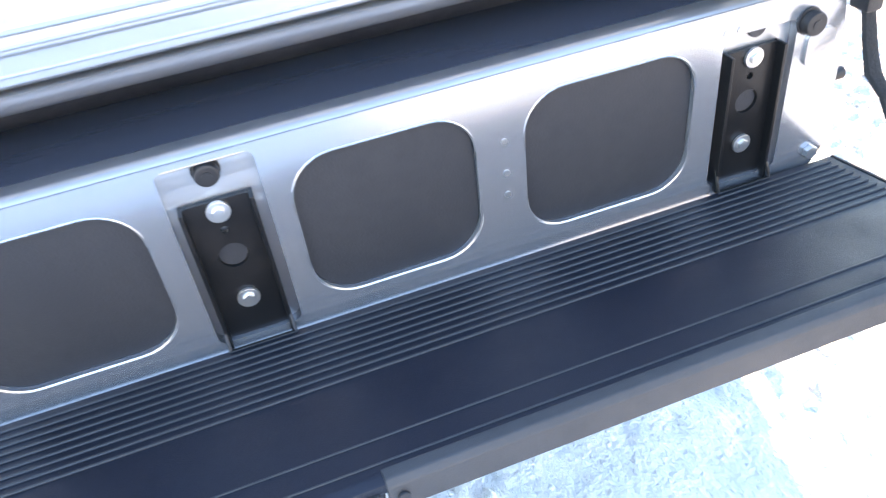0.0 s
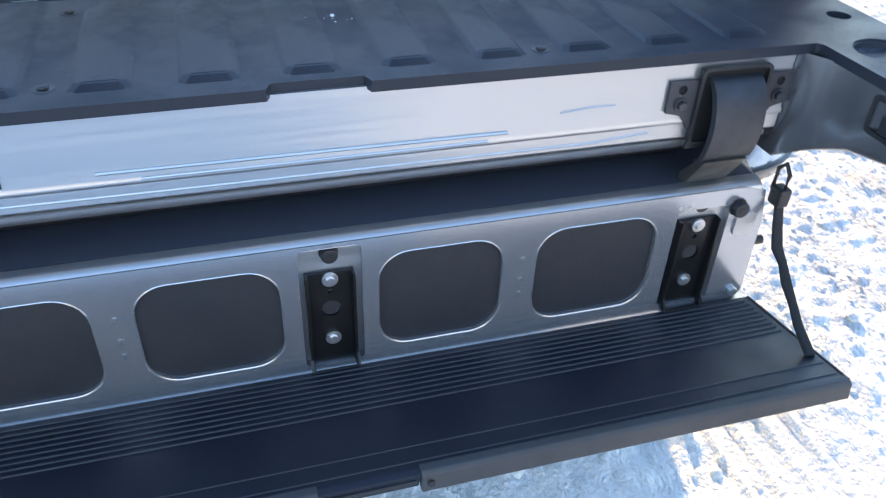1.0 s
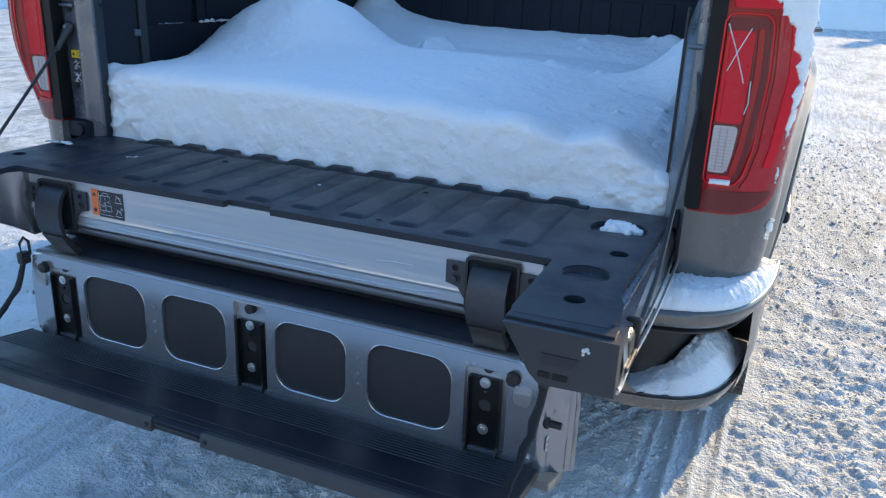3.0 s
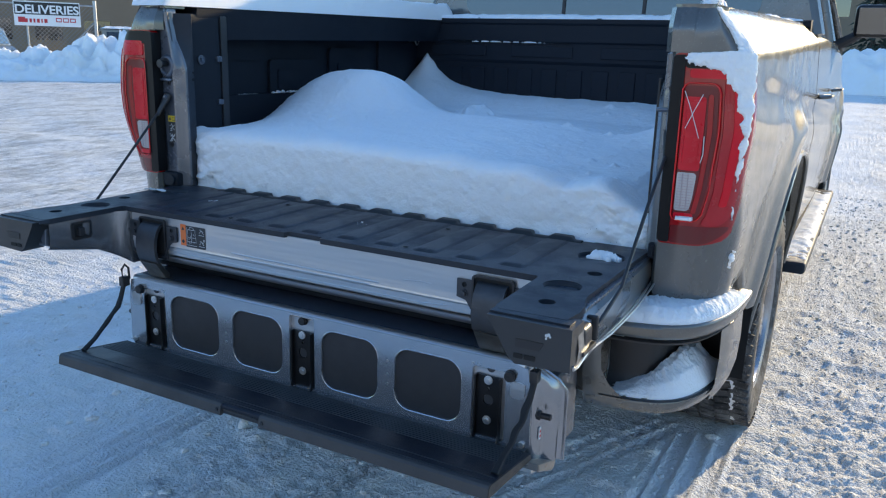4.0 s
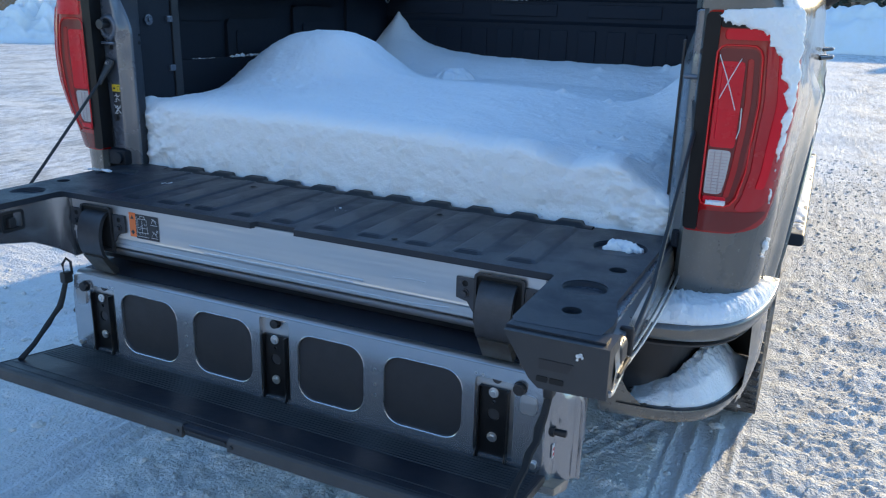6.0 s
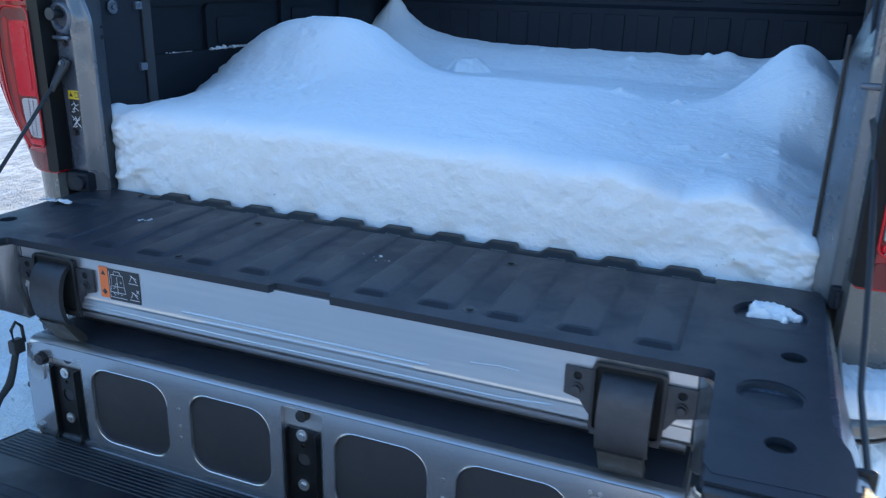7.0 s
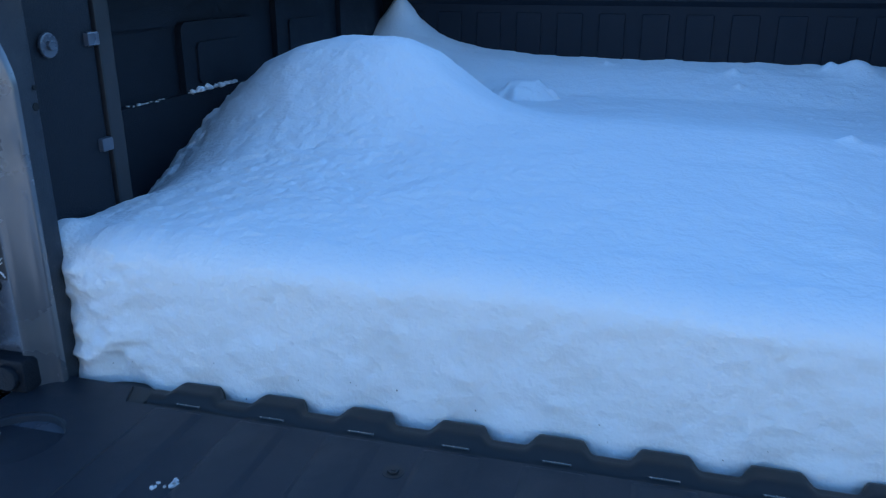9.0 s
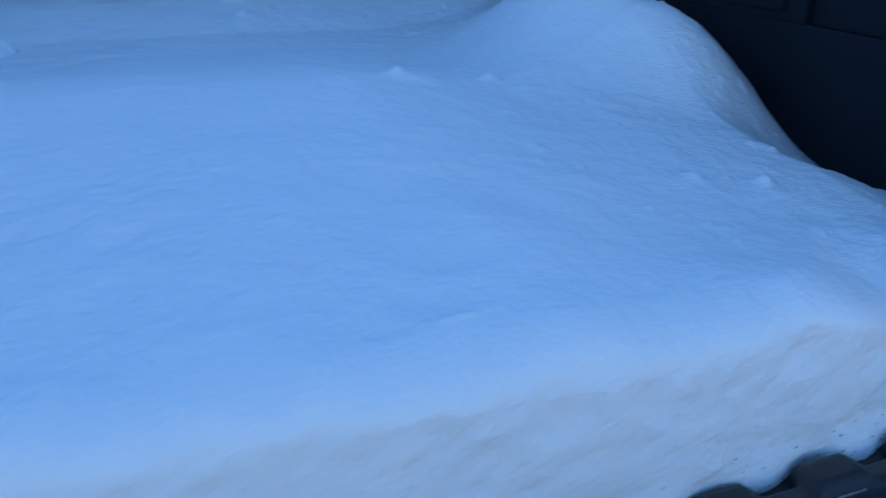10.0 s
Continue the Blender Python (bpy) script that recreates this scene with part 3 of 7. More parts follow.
def arm(sx):
    """Steel side of the gate's arm: inner wall, floor and outer flange."""
    inner = [(-0.24, 0.628), (-0.352, 0.628), (-0.372, 0.632), (-0.392, 0.644), (-0.415, 0.654), (-0.45, 0.658), (-0.60, 0.664)]
    top, rows = 0.8625, []
    for y, x in inner:
        low = 0.700 + 0.085 * min(1, max(0, (-0.36 - y) / 0.16)) ** 0.7
        rows.append([(sx * x, y, top), (sx * x, y, (top + low) / 2), (sx * (x + 0.004), y, low + 0.008), (sx * (x + 0.014), y, low)])
    return grid(rows)


for sx in (1, -1):
    tpart("arm_inner_wall", arm(sx), ARM, tailgate, angle=60)
    frame_box = [(-0.005, 0.864), (-0.605, 0.864), (-0.61, 0.80), (-0.585, 0.790), (-0.30, 0.770), (-0.012, 0.765)]
    tpart("arm_frame", section(frame_box, sx * 0.672, sx * 0.798, 0.004), JAMB, tailgate)
    # outer flange: bright steel edge that flares towards the tip
    rows = []
    for y, xo, zt, zb in ((-0.015, 0.803, 0.858, 0.775), (-0.30, 0.806, 0.858, 0.770), (-0.50, 0.814, 0.858, 0.778), (-0.56, 0.822, 0.858, 0.786), (-0.615, 0.822, 0.854, 0.792)):
        rows.append([(sx * 0.796, y, zt), (sx * xo, y, zt - 0.004), (sx * (xo + 0.003), y, (zt + zb) / 2), (sx * xo, y, zb), (sx * (xo - 0.012), y, zb - 0.008)])
    tpart("arm_flange", grid(rows), PAINT, tailgate, "bright painted outer flange of the gate arm", angle=60)
    # edge tubes in paler steel than the flange, to paint its highlights
    for dx, dz in ((0.0, 0.0), (-0.012, -0.007)):
        bead = [(-0.638, 0.800), (-0.634, 0.792), (-0.612, 0.789), (-0.582, 0.795), (-0.551, 0.801), (-0.48, 0.795), (-0.403, 0.789), (-0.29, 0.788), (-0.186, 0.793), (-0.09, 0.803), (-0.012, 0.815)]
        tpart("rolled_edge", tube([(sx * (0.8235 + dx), y, z + dz) for y, z in bead], 0.0030, 6), INNER, tailgate, "rolled edge of the arm, paler to carry its highlight")
    # end cap: tapered dark plastic with a lip along its top
    cap = [(sx * 0.656, 0.871), (sx * 0.822, 0.871), (sx * 0.822, 0.790), (sx * 0.716, 0.786), (sx * 0.700, 0.800)]
    tpart("arm_end_cap", plate(cap, [], on_y(-0.585), 0.065, 0.003), CAP, tailgate, "dark plastic end cap of the gate arm")
    lip = [(sx * 0.652, 0.866), (sx * 0.812, 0.866), (sx * 0.812, 0.8745), (sx * 0.655, 0.8745)]
    tpart("cap_lip", plate(lip, [], on_y(-0.605), 0.030, 0.003), DECK, tailgate)
    # flat dark plates draw the shade of a recess and two slots
    tpart("cap_recess", plate([(sx * 0.716, 0.836), (sx * 0.770, 0.836), (sx * 0.762, 0.820), (sx * 0.716, 0.820)], [], on_y(-0.648), 0.0035, 0.001), BLACK, tailgate)
    for a, w in ((0.722, 0.018), (0.745, 0.022)):
        tpart("cap_slot", plate(rrect(sx * a, 0.803, w, 0.009, 0.002), [], on_y(-0.648), 0.0035, 0.001), GAP, tailgate)
    # latch on the outer side of the arm
    lt = box(sx * 0.800, sx * 0.826, -0.590, -0.535, 0.812, 0.856, 0.012, 3)
    box(sx * 0.806, sx * 0.830, -0.526, -0.515, 0.812, 0.862, 0.005, into=lt)
    box(sx * 0.806, sx * 0.828, -0.590, -0.515, 0.800, 0.810, 0.004, into=lt)
    tpart("latch", lt, BLACK, tailgate, "black latch on the arm")
    # inner latch pocket
    hole = plate(rrect(-0.505, 0.826, 0.062, 0.050, 0.008), [rrect(-0.505, 0.826, 0.050, 0.038, 0.006)], on_x(sx * 0.6625, -sx), 0.006, 0.001)
    tpart("latch_pocket", hole, BLACK, tailgate)
    # near-black backing paints the shade inside the pocket
    tpart("pocket_back", box(sx * 0.6600, sx * 0.6622, -0.53, -0.48, 0.806, 0.846, 0.0005), GAP, tailgate)
    tpart("striker", box(sx * 0.648, sx * 0.664, -0.520, -0.502, 0.812, 0.836, 0.003), BLACK, tailgate)

mark = bmesh.new()
for k in range(5):
    a = k * 1.3
    disc((0.778 + 0.004 * math.cos(a), -0.6505, 0.851 + 0.0045 * math.sin(a * 1.7)), (0, -1, 0), 0.0022 + 0.0012 * (k % 2), 0.0015, 7, into=mark)
tpart("snow_speck", mark, SNOW, tailgate)


# hinges of the middle section
def hinge(sx):
    cx = sx * 0.538
    out = [(0.05, 0.848), (-0.05, 0.848), (-0.05, 0.835), (-0.092, 0.835), (-0.092, 0.792), (-0.068, 0.786), (-0.056, 0.768), (-0.05, 0.762), (-0.05, 0.735), (0.05, 0.735), (0.05, 0.762),
           (0.056, 0.768), (0.068, 0.786), (0.092, 0.792), (0.092, 0.835), (0.05, 0.835)]
    hollow = rrect(0, 0.796, 0.094, 0.098, 0.006, 3)
    bolts = [circle(s * 0.073, 0.823, 0.0065, 12) for s in (1, -1)]
    flange = tpart("hinge_plate", plate([(cx + a, b) for a, b in out], [[(cx + a, b) for a, b in h] for h in [hollow] + bolts], on_y(-0.3585), 0.005, 0.001), HINGE, tailgate, "grey steel hinge plate")
    # flat near-black sheet paints the shade of the hollow behind the strap
    tpart("hinge_well_shade", box(cx - 0.0485, cx + 0.0485, -0.3622, -0.3590, 0.736, 0.846, 0.0005), GAP, tailgate)
    rim = plate([(cx + a, b) for a, b in rrect(0, 0.797, 0.104, 0.108, 0.008, 3)], [[(cx + a, b) for a, b in rrect(0, 0.797, 0.094, 0.100, 0.006, 3)]], on_y(-0.3625), 0.006, 0.001)
    tpart("hinge_rim", rim, BLACK, tailgate)
    for s in (1, -1):
        tpart("hinge_hole", disc((cx + s * 0.073, -0.3590, 0.823), (0, -1, 0), 0.0064, 0.0018, 12), GAP, tailgate)
        b = disc((cx + s * 0.073, -0.3632, 0.803), (0, -1, 0), 0.0095, 0.003, 16, 0.001)
        disc((cx + s * 0.073, -0.3655, 0.803), (0, -1, 0), 0.0070, 0.007, 6, 0.0012, b)
        tpart("hinge_bolt", b, HINGE, tailgate)
    prof = [(-0.345, 0.836), (-0.366, 0.838), (-0.381, 0.829), (-0.392, 0.808), (-0.398, 0.780), (-0.396, 0.752), (-0.388, 0.727), (-0.377, 0.722)]
    for _ in range(2):
        cut = [prof[0]]
        for p, q in zip(prof, prof[1:]):
            cut += [(p[0] * 0.75 + q[0] * 0.25, p[1] * 0.75 + q[1] * 0.25), (p[0] * 0.25 + q[0] * 0.75, p[1] * 0.25 + q[1] * 0.75)]
        prof = cut + [prof[-1]]
    back = [(y + 0.010, z - 0.003) for y, z in reversed(prof)]
    tpart("hinge_strap", section(prof + back, cx - 0.037, cx + 0.037, 0.0018), HINGE, tailgate, "curved grey hinge strap", angle=50)
    foot = [(-0.391, 0.726), (-0.378, 0.728), (-0.340, 0.685), (-0.340, 0.674), (-0.356, 0.674)]
    tpart("hinge_foot", section(foot, cx - 0.033, cx + 0.033, 0.002), TAN, tailgate, "dull dark grey hinge foot")


hinge(1)
hinge(-1)


# warning label with pictograms, left of the middle
def label_plate(x0, x1, z0, z1, y, mat, name, parent):
    return tpart(name, box(x0, x1, y - 0.0008, y, z0, z1, 0.0003, 1), mat, parent)


label_plate(-0.434, -0.413, 0.786, 0.847, -0.3586, ORANGE, "warning_strip", tailgate)
label_plate(-0.413, -0.340, 0.784, 0.845, -0.3586, LABEL, "warning_label", tailgate)
ink = bmesh.new()
rng = random.Random(4)


def stroke(points, r=0.0006):
    tube([(x, -0.3596, z) for x, z in points], r, 4, into=ink)


# truck seen from behind, the gate and a load, then two small sketches beside it
stroke([(-0.410, 0.840), (-0.410, 0.790), (-0.372, 0.790)])
stroke([(-0.405, 0.834), (-0.378, 0.834), (-0.376, 0.812), (-0.406, 0.812), (-0.405, 0.834)])
stroke([(-0.400, 0.834), (-0.398, 0.841), (-0.385, 0.841), (-0.382, 0.834)])
stroke([(-0.406, 0.812), (-0.409, 0.800), (-0.374, 0.800), (-0.376, 0.812)])
stroke([(-0.392, 0.830), (-0.392, 0.800)], 0.0005)
for k in range(9):
    q, w = rng.uniform(-0.404, -0.382), rng.uniform(0.793, 0.828)
    stroke([(q, w), (q + rng.uniform(-0.006, 0.008), w + rng.uniform(-0.004, 0.004))], 0.0005)
for cz in (0.832, 0.800):
    stroke([(-0.364, cz - 0.009), (-0.343, cz - 0.009)])
    stroke([(-0.362, cz - 0.005), (-0.355, cz + 0.006), (-0.346, cz - 0.005)])
    stroke([(-0.360, cz + 0.007), (-0.346, cz + 0.001)])
stroke([(-0.348, 0.812), (-0.342, 0.806)])
stroke([(-0.348, 0.806), (-0.342, 0.812)])
tpart("label_print", ink, INK, tailgate)
for zc, n3 in ((0.834, 3), (0.798, 4)):
    tpart("label_symbol", disc((-0.4235, -0.3594, zc), (0, -1, 0), 0.006, 0.0006, n3), LABEL, tailgate)


# middle section hanging down: shell, face with four rubber panels, brackets
WINDOWS = [(-0.477, -0.293), (-0.242, -0.066), (0.063, 0.236), (0.286, 0.470)]
shell = [(-0.110, 0.340), (-0.108, 0.46), (-0.116, 0.57), (-0.150, 0.640), (-0.205, 0.672), (-0.222, 0.674), (-0.228, 0.667), (-0.335, 0.667), (-0.349, 0.668), (-0.358, 0.662), (-0.3595, 0.650),
         (-0.3595, 0.44), (-0.335, 0.425), (-0.30, 0.36), (-0.20, 0.338)]
inner_gate = tpart("inner_gate", section(shell, -0.632, 0.632, 0.0), INNER, None, "grey middle tailgate section hanging down as a step", angle=45)
face_line = [(-0.632, 0.446), (0.632, 0.446), (0.648, 0.47), (0.646, 0.60), (0.636, 0.655), (0.60, 0.664), (-0.60, 0.664), (-0.636, 0.655), (-0.646, 0.60), (-0.648, 0.47)]
wells = [rrect((a + b) / 2, 0.557, b - a, 0.157, 0.042, 8) for a, b in WINDOWS]
dents = [rrect(0, 0.560, 0.082, 0.196, 0.008, 3)] + [rrect(sx * 0.541, 0.550, 0.086, 0.174, 0.010, 3) for sx in (1, -1)]
tpart("face_panel", plate(face_line, wells + dents, on_y(-0.3598), 0.0115, 0.004), GATE_FACE, inner_gate, "grey stamped steel face with rounded openings", angle=60)
top_round = [(-0.346, 0.6695)] + [(-0.3585 - 0.0125 * math.sin(a), 0.6570 + 0.0125 * math.cos(a)) for a in (0, 0.4, 0.8, 1.2, 1.57)] + [(-0.360, 0.650), (-0.348, 0.655)]
tpart("face_fold", section(top_round, -0.628, 0.628), INNER, inner_gate, angle=60)
ledge = [(-0.228, 0.6665), (-0.228, 0.6692), (-0.345, 0.6692), (-0.345, 0.6665)]
tpart("ledge_strip", section(ledge, -0.626, 0.626), LEDGE, inner_gate, "dark satin ledge along the top")
for (a, b) in WINDOWS:
    cx = (a + b) / 2
    tpart("rubber_panel", plate(rrect(cx, 0.557, b - a - 0.001, 0.156, 0.0415, 8), [], on_y(-0.3598), 0.0050, 0.001), RUBBER, inner_gate, "dark rubber panel set in the steel face")
    ring = rrect(cx, 0.557, b - a + 0.002, 0.159, 0.043, 8)
    tpart("opening_rim", tube([(p, -0.3702, q) for p, q in ring + ring[:1]], 0.0017, 6), GATE_FACE, inner_gate)


def bracket(cx, hook):
    fl = tpart("bracket", plate(rrect(cx, 0.536, 0.060, 0.160, 0.004, 2), [circle(cx, 0.556, 0.0135, 16), circle(cx, 0.585, 0.004, 8)], on_y(-0.3615), 0.005, 0.001), BRACKET, inner_gate, "black step bracket")
    side = box(cx - 0.0325, cx - 0.0285, -0.377, -0.360, 0.456, 0.616, 0.001)
    box(cx + 0.0285, cx + 0.0325, -0.377, -0.360, 0.456, 0.616, 0.001, into=side)
    tpart("bracket_flange", side, BRACKET, inner_gate)
    for s in (1, -1):
        tpart("bracket_hook", tube([(cx + s * 0.031, -0.372, 0.484), (cx + s * 0.032, -0.379, 0.470), (cx + s * 0.032, -0.384, 0.457)], 0.0018, 6), HINGE if hook else BRACKET, inner_gate)
    tpart("hook_bar", tube([(cx - 0.033, -0.383, 0.459), (cx + 0.033, -0.383, 0.459)], 0.0025, 6), BRACKET, inner_gate)
    for z in (0.606, 0.506):
        b = disc((cx, -0.3664, z), (0, -1, 0), 0.0108, 0.004, 18, 0.001)
        disc((cx, -0.370, z), (0, -1, 0), 0.0062, 0.0035, 6, 0.0008, b)
        tpart("bracket_bolt", b, STEEL, inner_gate, "bright zinc bolt head")
    tpart("bracket_disc", disc((cx, -0.3598, 0.556), (0, -1, 0), 0.0128, 0.0035, 18), HINGE, inner_gate)


for cx, hook in ((-0.001, True), (0.5385, False), (-0.547, False)):
    bracket(cx, hook)


def smooth_step(f):
    f = min(1.0, max(0.0, f))
    return f * f * (3 - 2 * f)


def stop(x, z, r=0.0125, y=-0.3712):
    b = disc((x, y, z), (0, -1, 0), r * 1.15, 0.003, 20, 0.001)
    disc((x, y - 0.002, z), (0, -1, 0), r, 0.012, 20, 0.003, b)
    disc((x, y - 0.0138, z), (0, -1, 0), r * 0.42, 0.001, 10, 0, b)
    return b


tpart("bump_stop", stop(0, 0.645, 0.011, -0.360), BLACK, inner_gate)
for sx in (1, -1):
    tpart("bump_stop", stop(sx * 0.595, 0.632), BLACK, inner_gate)
    tpart("blind_plug", disc((sx * 0.542, -0.3600, 0.635), (0, -1, 0), 0.0105, 0.004, 18, 0.001), HINGE, inner_gate)
    tpart("corner_bolt", disc((sx * 0.630, -0.3712, 0.470), (0, -1, 0), 0.008, 0.007, 6, 0.001), STEEL, inner_gate)
    peg = disc((sx * 0.652, -0.340, 0.538), (sx, 0, 0), 0.0075, 0.034, 14, 0.002)
    disc((sx * 0.652, -0.340, 0.538), (sx, 0, 0), 0.012, 0.010, 6, 0.002, peg)
    tpart("side_peg", peg, BLACK, inner_gate)
    # end wall: folded steel with a stiffening edge
    ends = ((0.6335, -0.358), (0.648, -0.354), (0.656, -0.342), (0.658, -0.330), (0.664, -0.322), (0.678, -0.316), (0.686, -0.306), (0.688, -0.296), (0.694, -0.290), (0.700, -0.286))
    rows = []
    for z in (0.412, 0.44, 0.47, 0.50, 0.53, 0.56, 0.59, 0.615, 0.635, 0.650, 0.660):
        pull = 0.95 * smooth_step((z - 0.575) / 0.085) ** 1.5
        rows.append([(sx * (0.6335 + (x - 0.6335) * (1 - pull)), -0.358 + (y + 0.358) * (1 - 0.5 * pull) + (0.004 * math.sin((z - 0.36) * 16) if -0.335 < y < -0.29 else 0.0), z) for x, y in ends])
    tpart("end_wall", grid(rows), ARM, inner_gate, "folded steel end of the middle section", angle=50)
    tpart("end_edge", tube([(r[-1][0] + sx * 0.001, r[-1][1] + 0.001, r[-1][2]) for r in rows], 0.0042, 6), ARM, inner_gate, "rolled steel edge")
    tpart("end_back", section([(-0.30, 0.412), (-0.30, 0.60), (-0.14, 0.62), (-0.112, 0.56), (-0.108, 0.40)], sx * 0.625, sx * 0.668, 0.004), JAMB, inner_gate)
    tpart("end_foot", section([(-0.395, 0.445), (-0.392, 0.425), (-0.300, 0.384), (-0.285, 0.388), (-0.282, 0.412), (-0.31, 0.416)], sx * 0.52, sx * 0.684, 0.004), DUSTY, inner_gate, "grey painted lower edge of the middle section")
    dimple = plate(rrect(sx * 0.614, 0.600, 0.034, 0.040, 0.010, 4), [], on_y(-0.3705), 0.0045, 0.004)
    tpart("stamped_dimple", dimple, INNER, inner_gate)
    tag = tpart("end_label", box(sx * 0.6580, sx * 0.6605, -0.341, -0.331, 0.476, 0.506, 0.0003, 1), WHITE_LABEL, inner_gate, "small white label with red bars")
    for zb in (0.481, 0.493):
        tpart("label_bar", box(sx * 0.6600, sx * 0.6611, -0.340, -0.332, zb, zb + 0.006, 0.0002, 1), SIGN_RED, tag)
for x, z in [(cx + 0.003, z) for cx in (-0.268, 0.262) for z in (0.595, 0.560, 0.535)] + [(x, 0.642) for x in (0.500, 0.515, -0.50, -0.515)]:
    tpart("stamp_mark", disc((x, -0.3712, z), (0, -1, 0), 0.0033, 0.0012, 8, 0), INNER, inner_gate)

# folding step: ribbed black board with a grey edge
SLOPE = 0.150
step_line = [(-0.380, 0.444), (-0.380, 0.459), (-0.600, 0.492), (-0.608, 0.490), (-0.608, 0.480), (-0.600, 0.472)]
folding_step = tpart("folding_step", section(step_line, -0.655, 0.655, 0.002), STEP, None, "black ribbed plastic step folded out level")
for k in range(9):
    y = -0.392 - 0.0108 * k
    z = 0.459 + (-0.380 - y) * SLOPE
    g = box(-0.645, 0.645, y - 0.0016, y + 0.0016, z - 0.002, z + 0.0018, 0.0008, 1)
    tpart("tread_rib", g, STEP_EDGE, folding_step)
for y in (-0.562, -0.588):
    z = 0.459 + (-0.380 - y) * SLOPE
    tpart("tread_rib", box(-0.65, 0.65, y - 0.001, y + 0.001, z - 0.002, z + 0.0012, 0.0005, 1), STEP_EDGE, folding_step)
for a, b in ((-0.658, -0.060), (0.060, 0.658)):
    lip = [(-0.595, 0.4935), (-0.606, 0.4935), (-0.611, 0.488), (-0.615, 0.466), (-0.610, 0.462), (-0.595, 0.466)]
    tpart("front_edge", section(lip, a, b, 0.0015), STEP_EDGE, folding_step, "dark grey front edge of the step")
    tpart("edge_screw", disc(((a if a > 0 else b) * 1.18, -0.613, 0.478), (0, -1, 0), 0.0048, 0.003, 12, 0.001), BLACK, folding_step)
tpart("pull_recess", box(-0.058, 0.058, -0.607, -0.596, 0.468, 0.489, 0.002), BLACK, folding_step)
tpart("pull_grip", box(-0.054, 0.054, -0.611, -0.600, 0.478, 0.483, 0.002), BLACK, folding_step)
for sx in (1, -1):
    tpart("step_end", section([(-0.380, 0.444), (-0.380, 0.460), (-0.602, 0.493), (-0.610, 0.488), (-0.612, 0.466), (-0.60, 0.464)], sx * 0.6545, sx * 0.660, 0.002), BLACK, folding_step)
    # strap that carries the step
    pts = [(sx * 0.656, -0.374, 0.655), (sx * 0.656, -0.385, 0.630), (sx * 0.654, -0.398, 0.600), (sx * 0.650, -0.413, 0.578), (sx * 0.653, -0.432, 0.560), (sx * 0.647, -0.455, 0.545), (sx * 0.648, -0.478, 0.525), (sx * 0.643, -0.505, 0.508), (sx * 0.642, -0.545, 0.485)]
    tpart("step_strap", tube(pts, [0.011, 0.008, 0.0085, 0.010, 0.0075, 0.009, 0.0075, 0.008, 0.009], 8, 0.6), WEB, folding_step, "black webbing strap holding the step")
    tpart("strap_hook", tube([(sx * 0.654, -0.362, 0.650), (sx * 0.656, -0.362, 0.684), (sx * 0.656, -0.374, 0.697), (sx * 0.656, -0.386, 0.684), (sx * 0.656, -0.384, 0.655)], 0.0035, 6), BLACK, folding_step)
    tpart("strap_buckle", box(sx * 0.646, sx * 0.666, -0.392, -0.366, 0.632, 0.662, 0.004), BLACK, folding_step)


# ---- bed ----
floor_ribs = []
for i in range(60):
    x = -0.79 + 1.58 * i / 59
    floor_ribs.append([(x, 0.04, 0.858 + 0.008 * (i % 4 < 2)), (x, 1.84, 0.858 + 0.008 * (i % 4 < 2))])
bed = tpart("bed_floor", grid(floor_ribs), LINER, None, "dark lined truck bed under deep snow", smooth=False)
tpart("bed_underside", box(-0.80, 0.80, 0.06, 1.83, 0.80, 0.845, 0.005), LINER, bed)


def embossed(x, way, y0, y1, z0, z1, h, r=0.02):
    """A raised or stepped field on a bed wall."""
    a = [(p, q) for p, q in rrect((y0 + y1) / 2, (z0 + z1) / 2, y1 - y0, z1 - z0, r, 4)]
    return plate(a, [], on_x(x, way), h, min(0.006, h * 0.6))


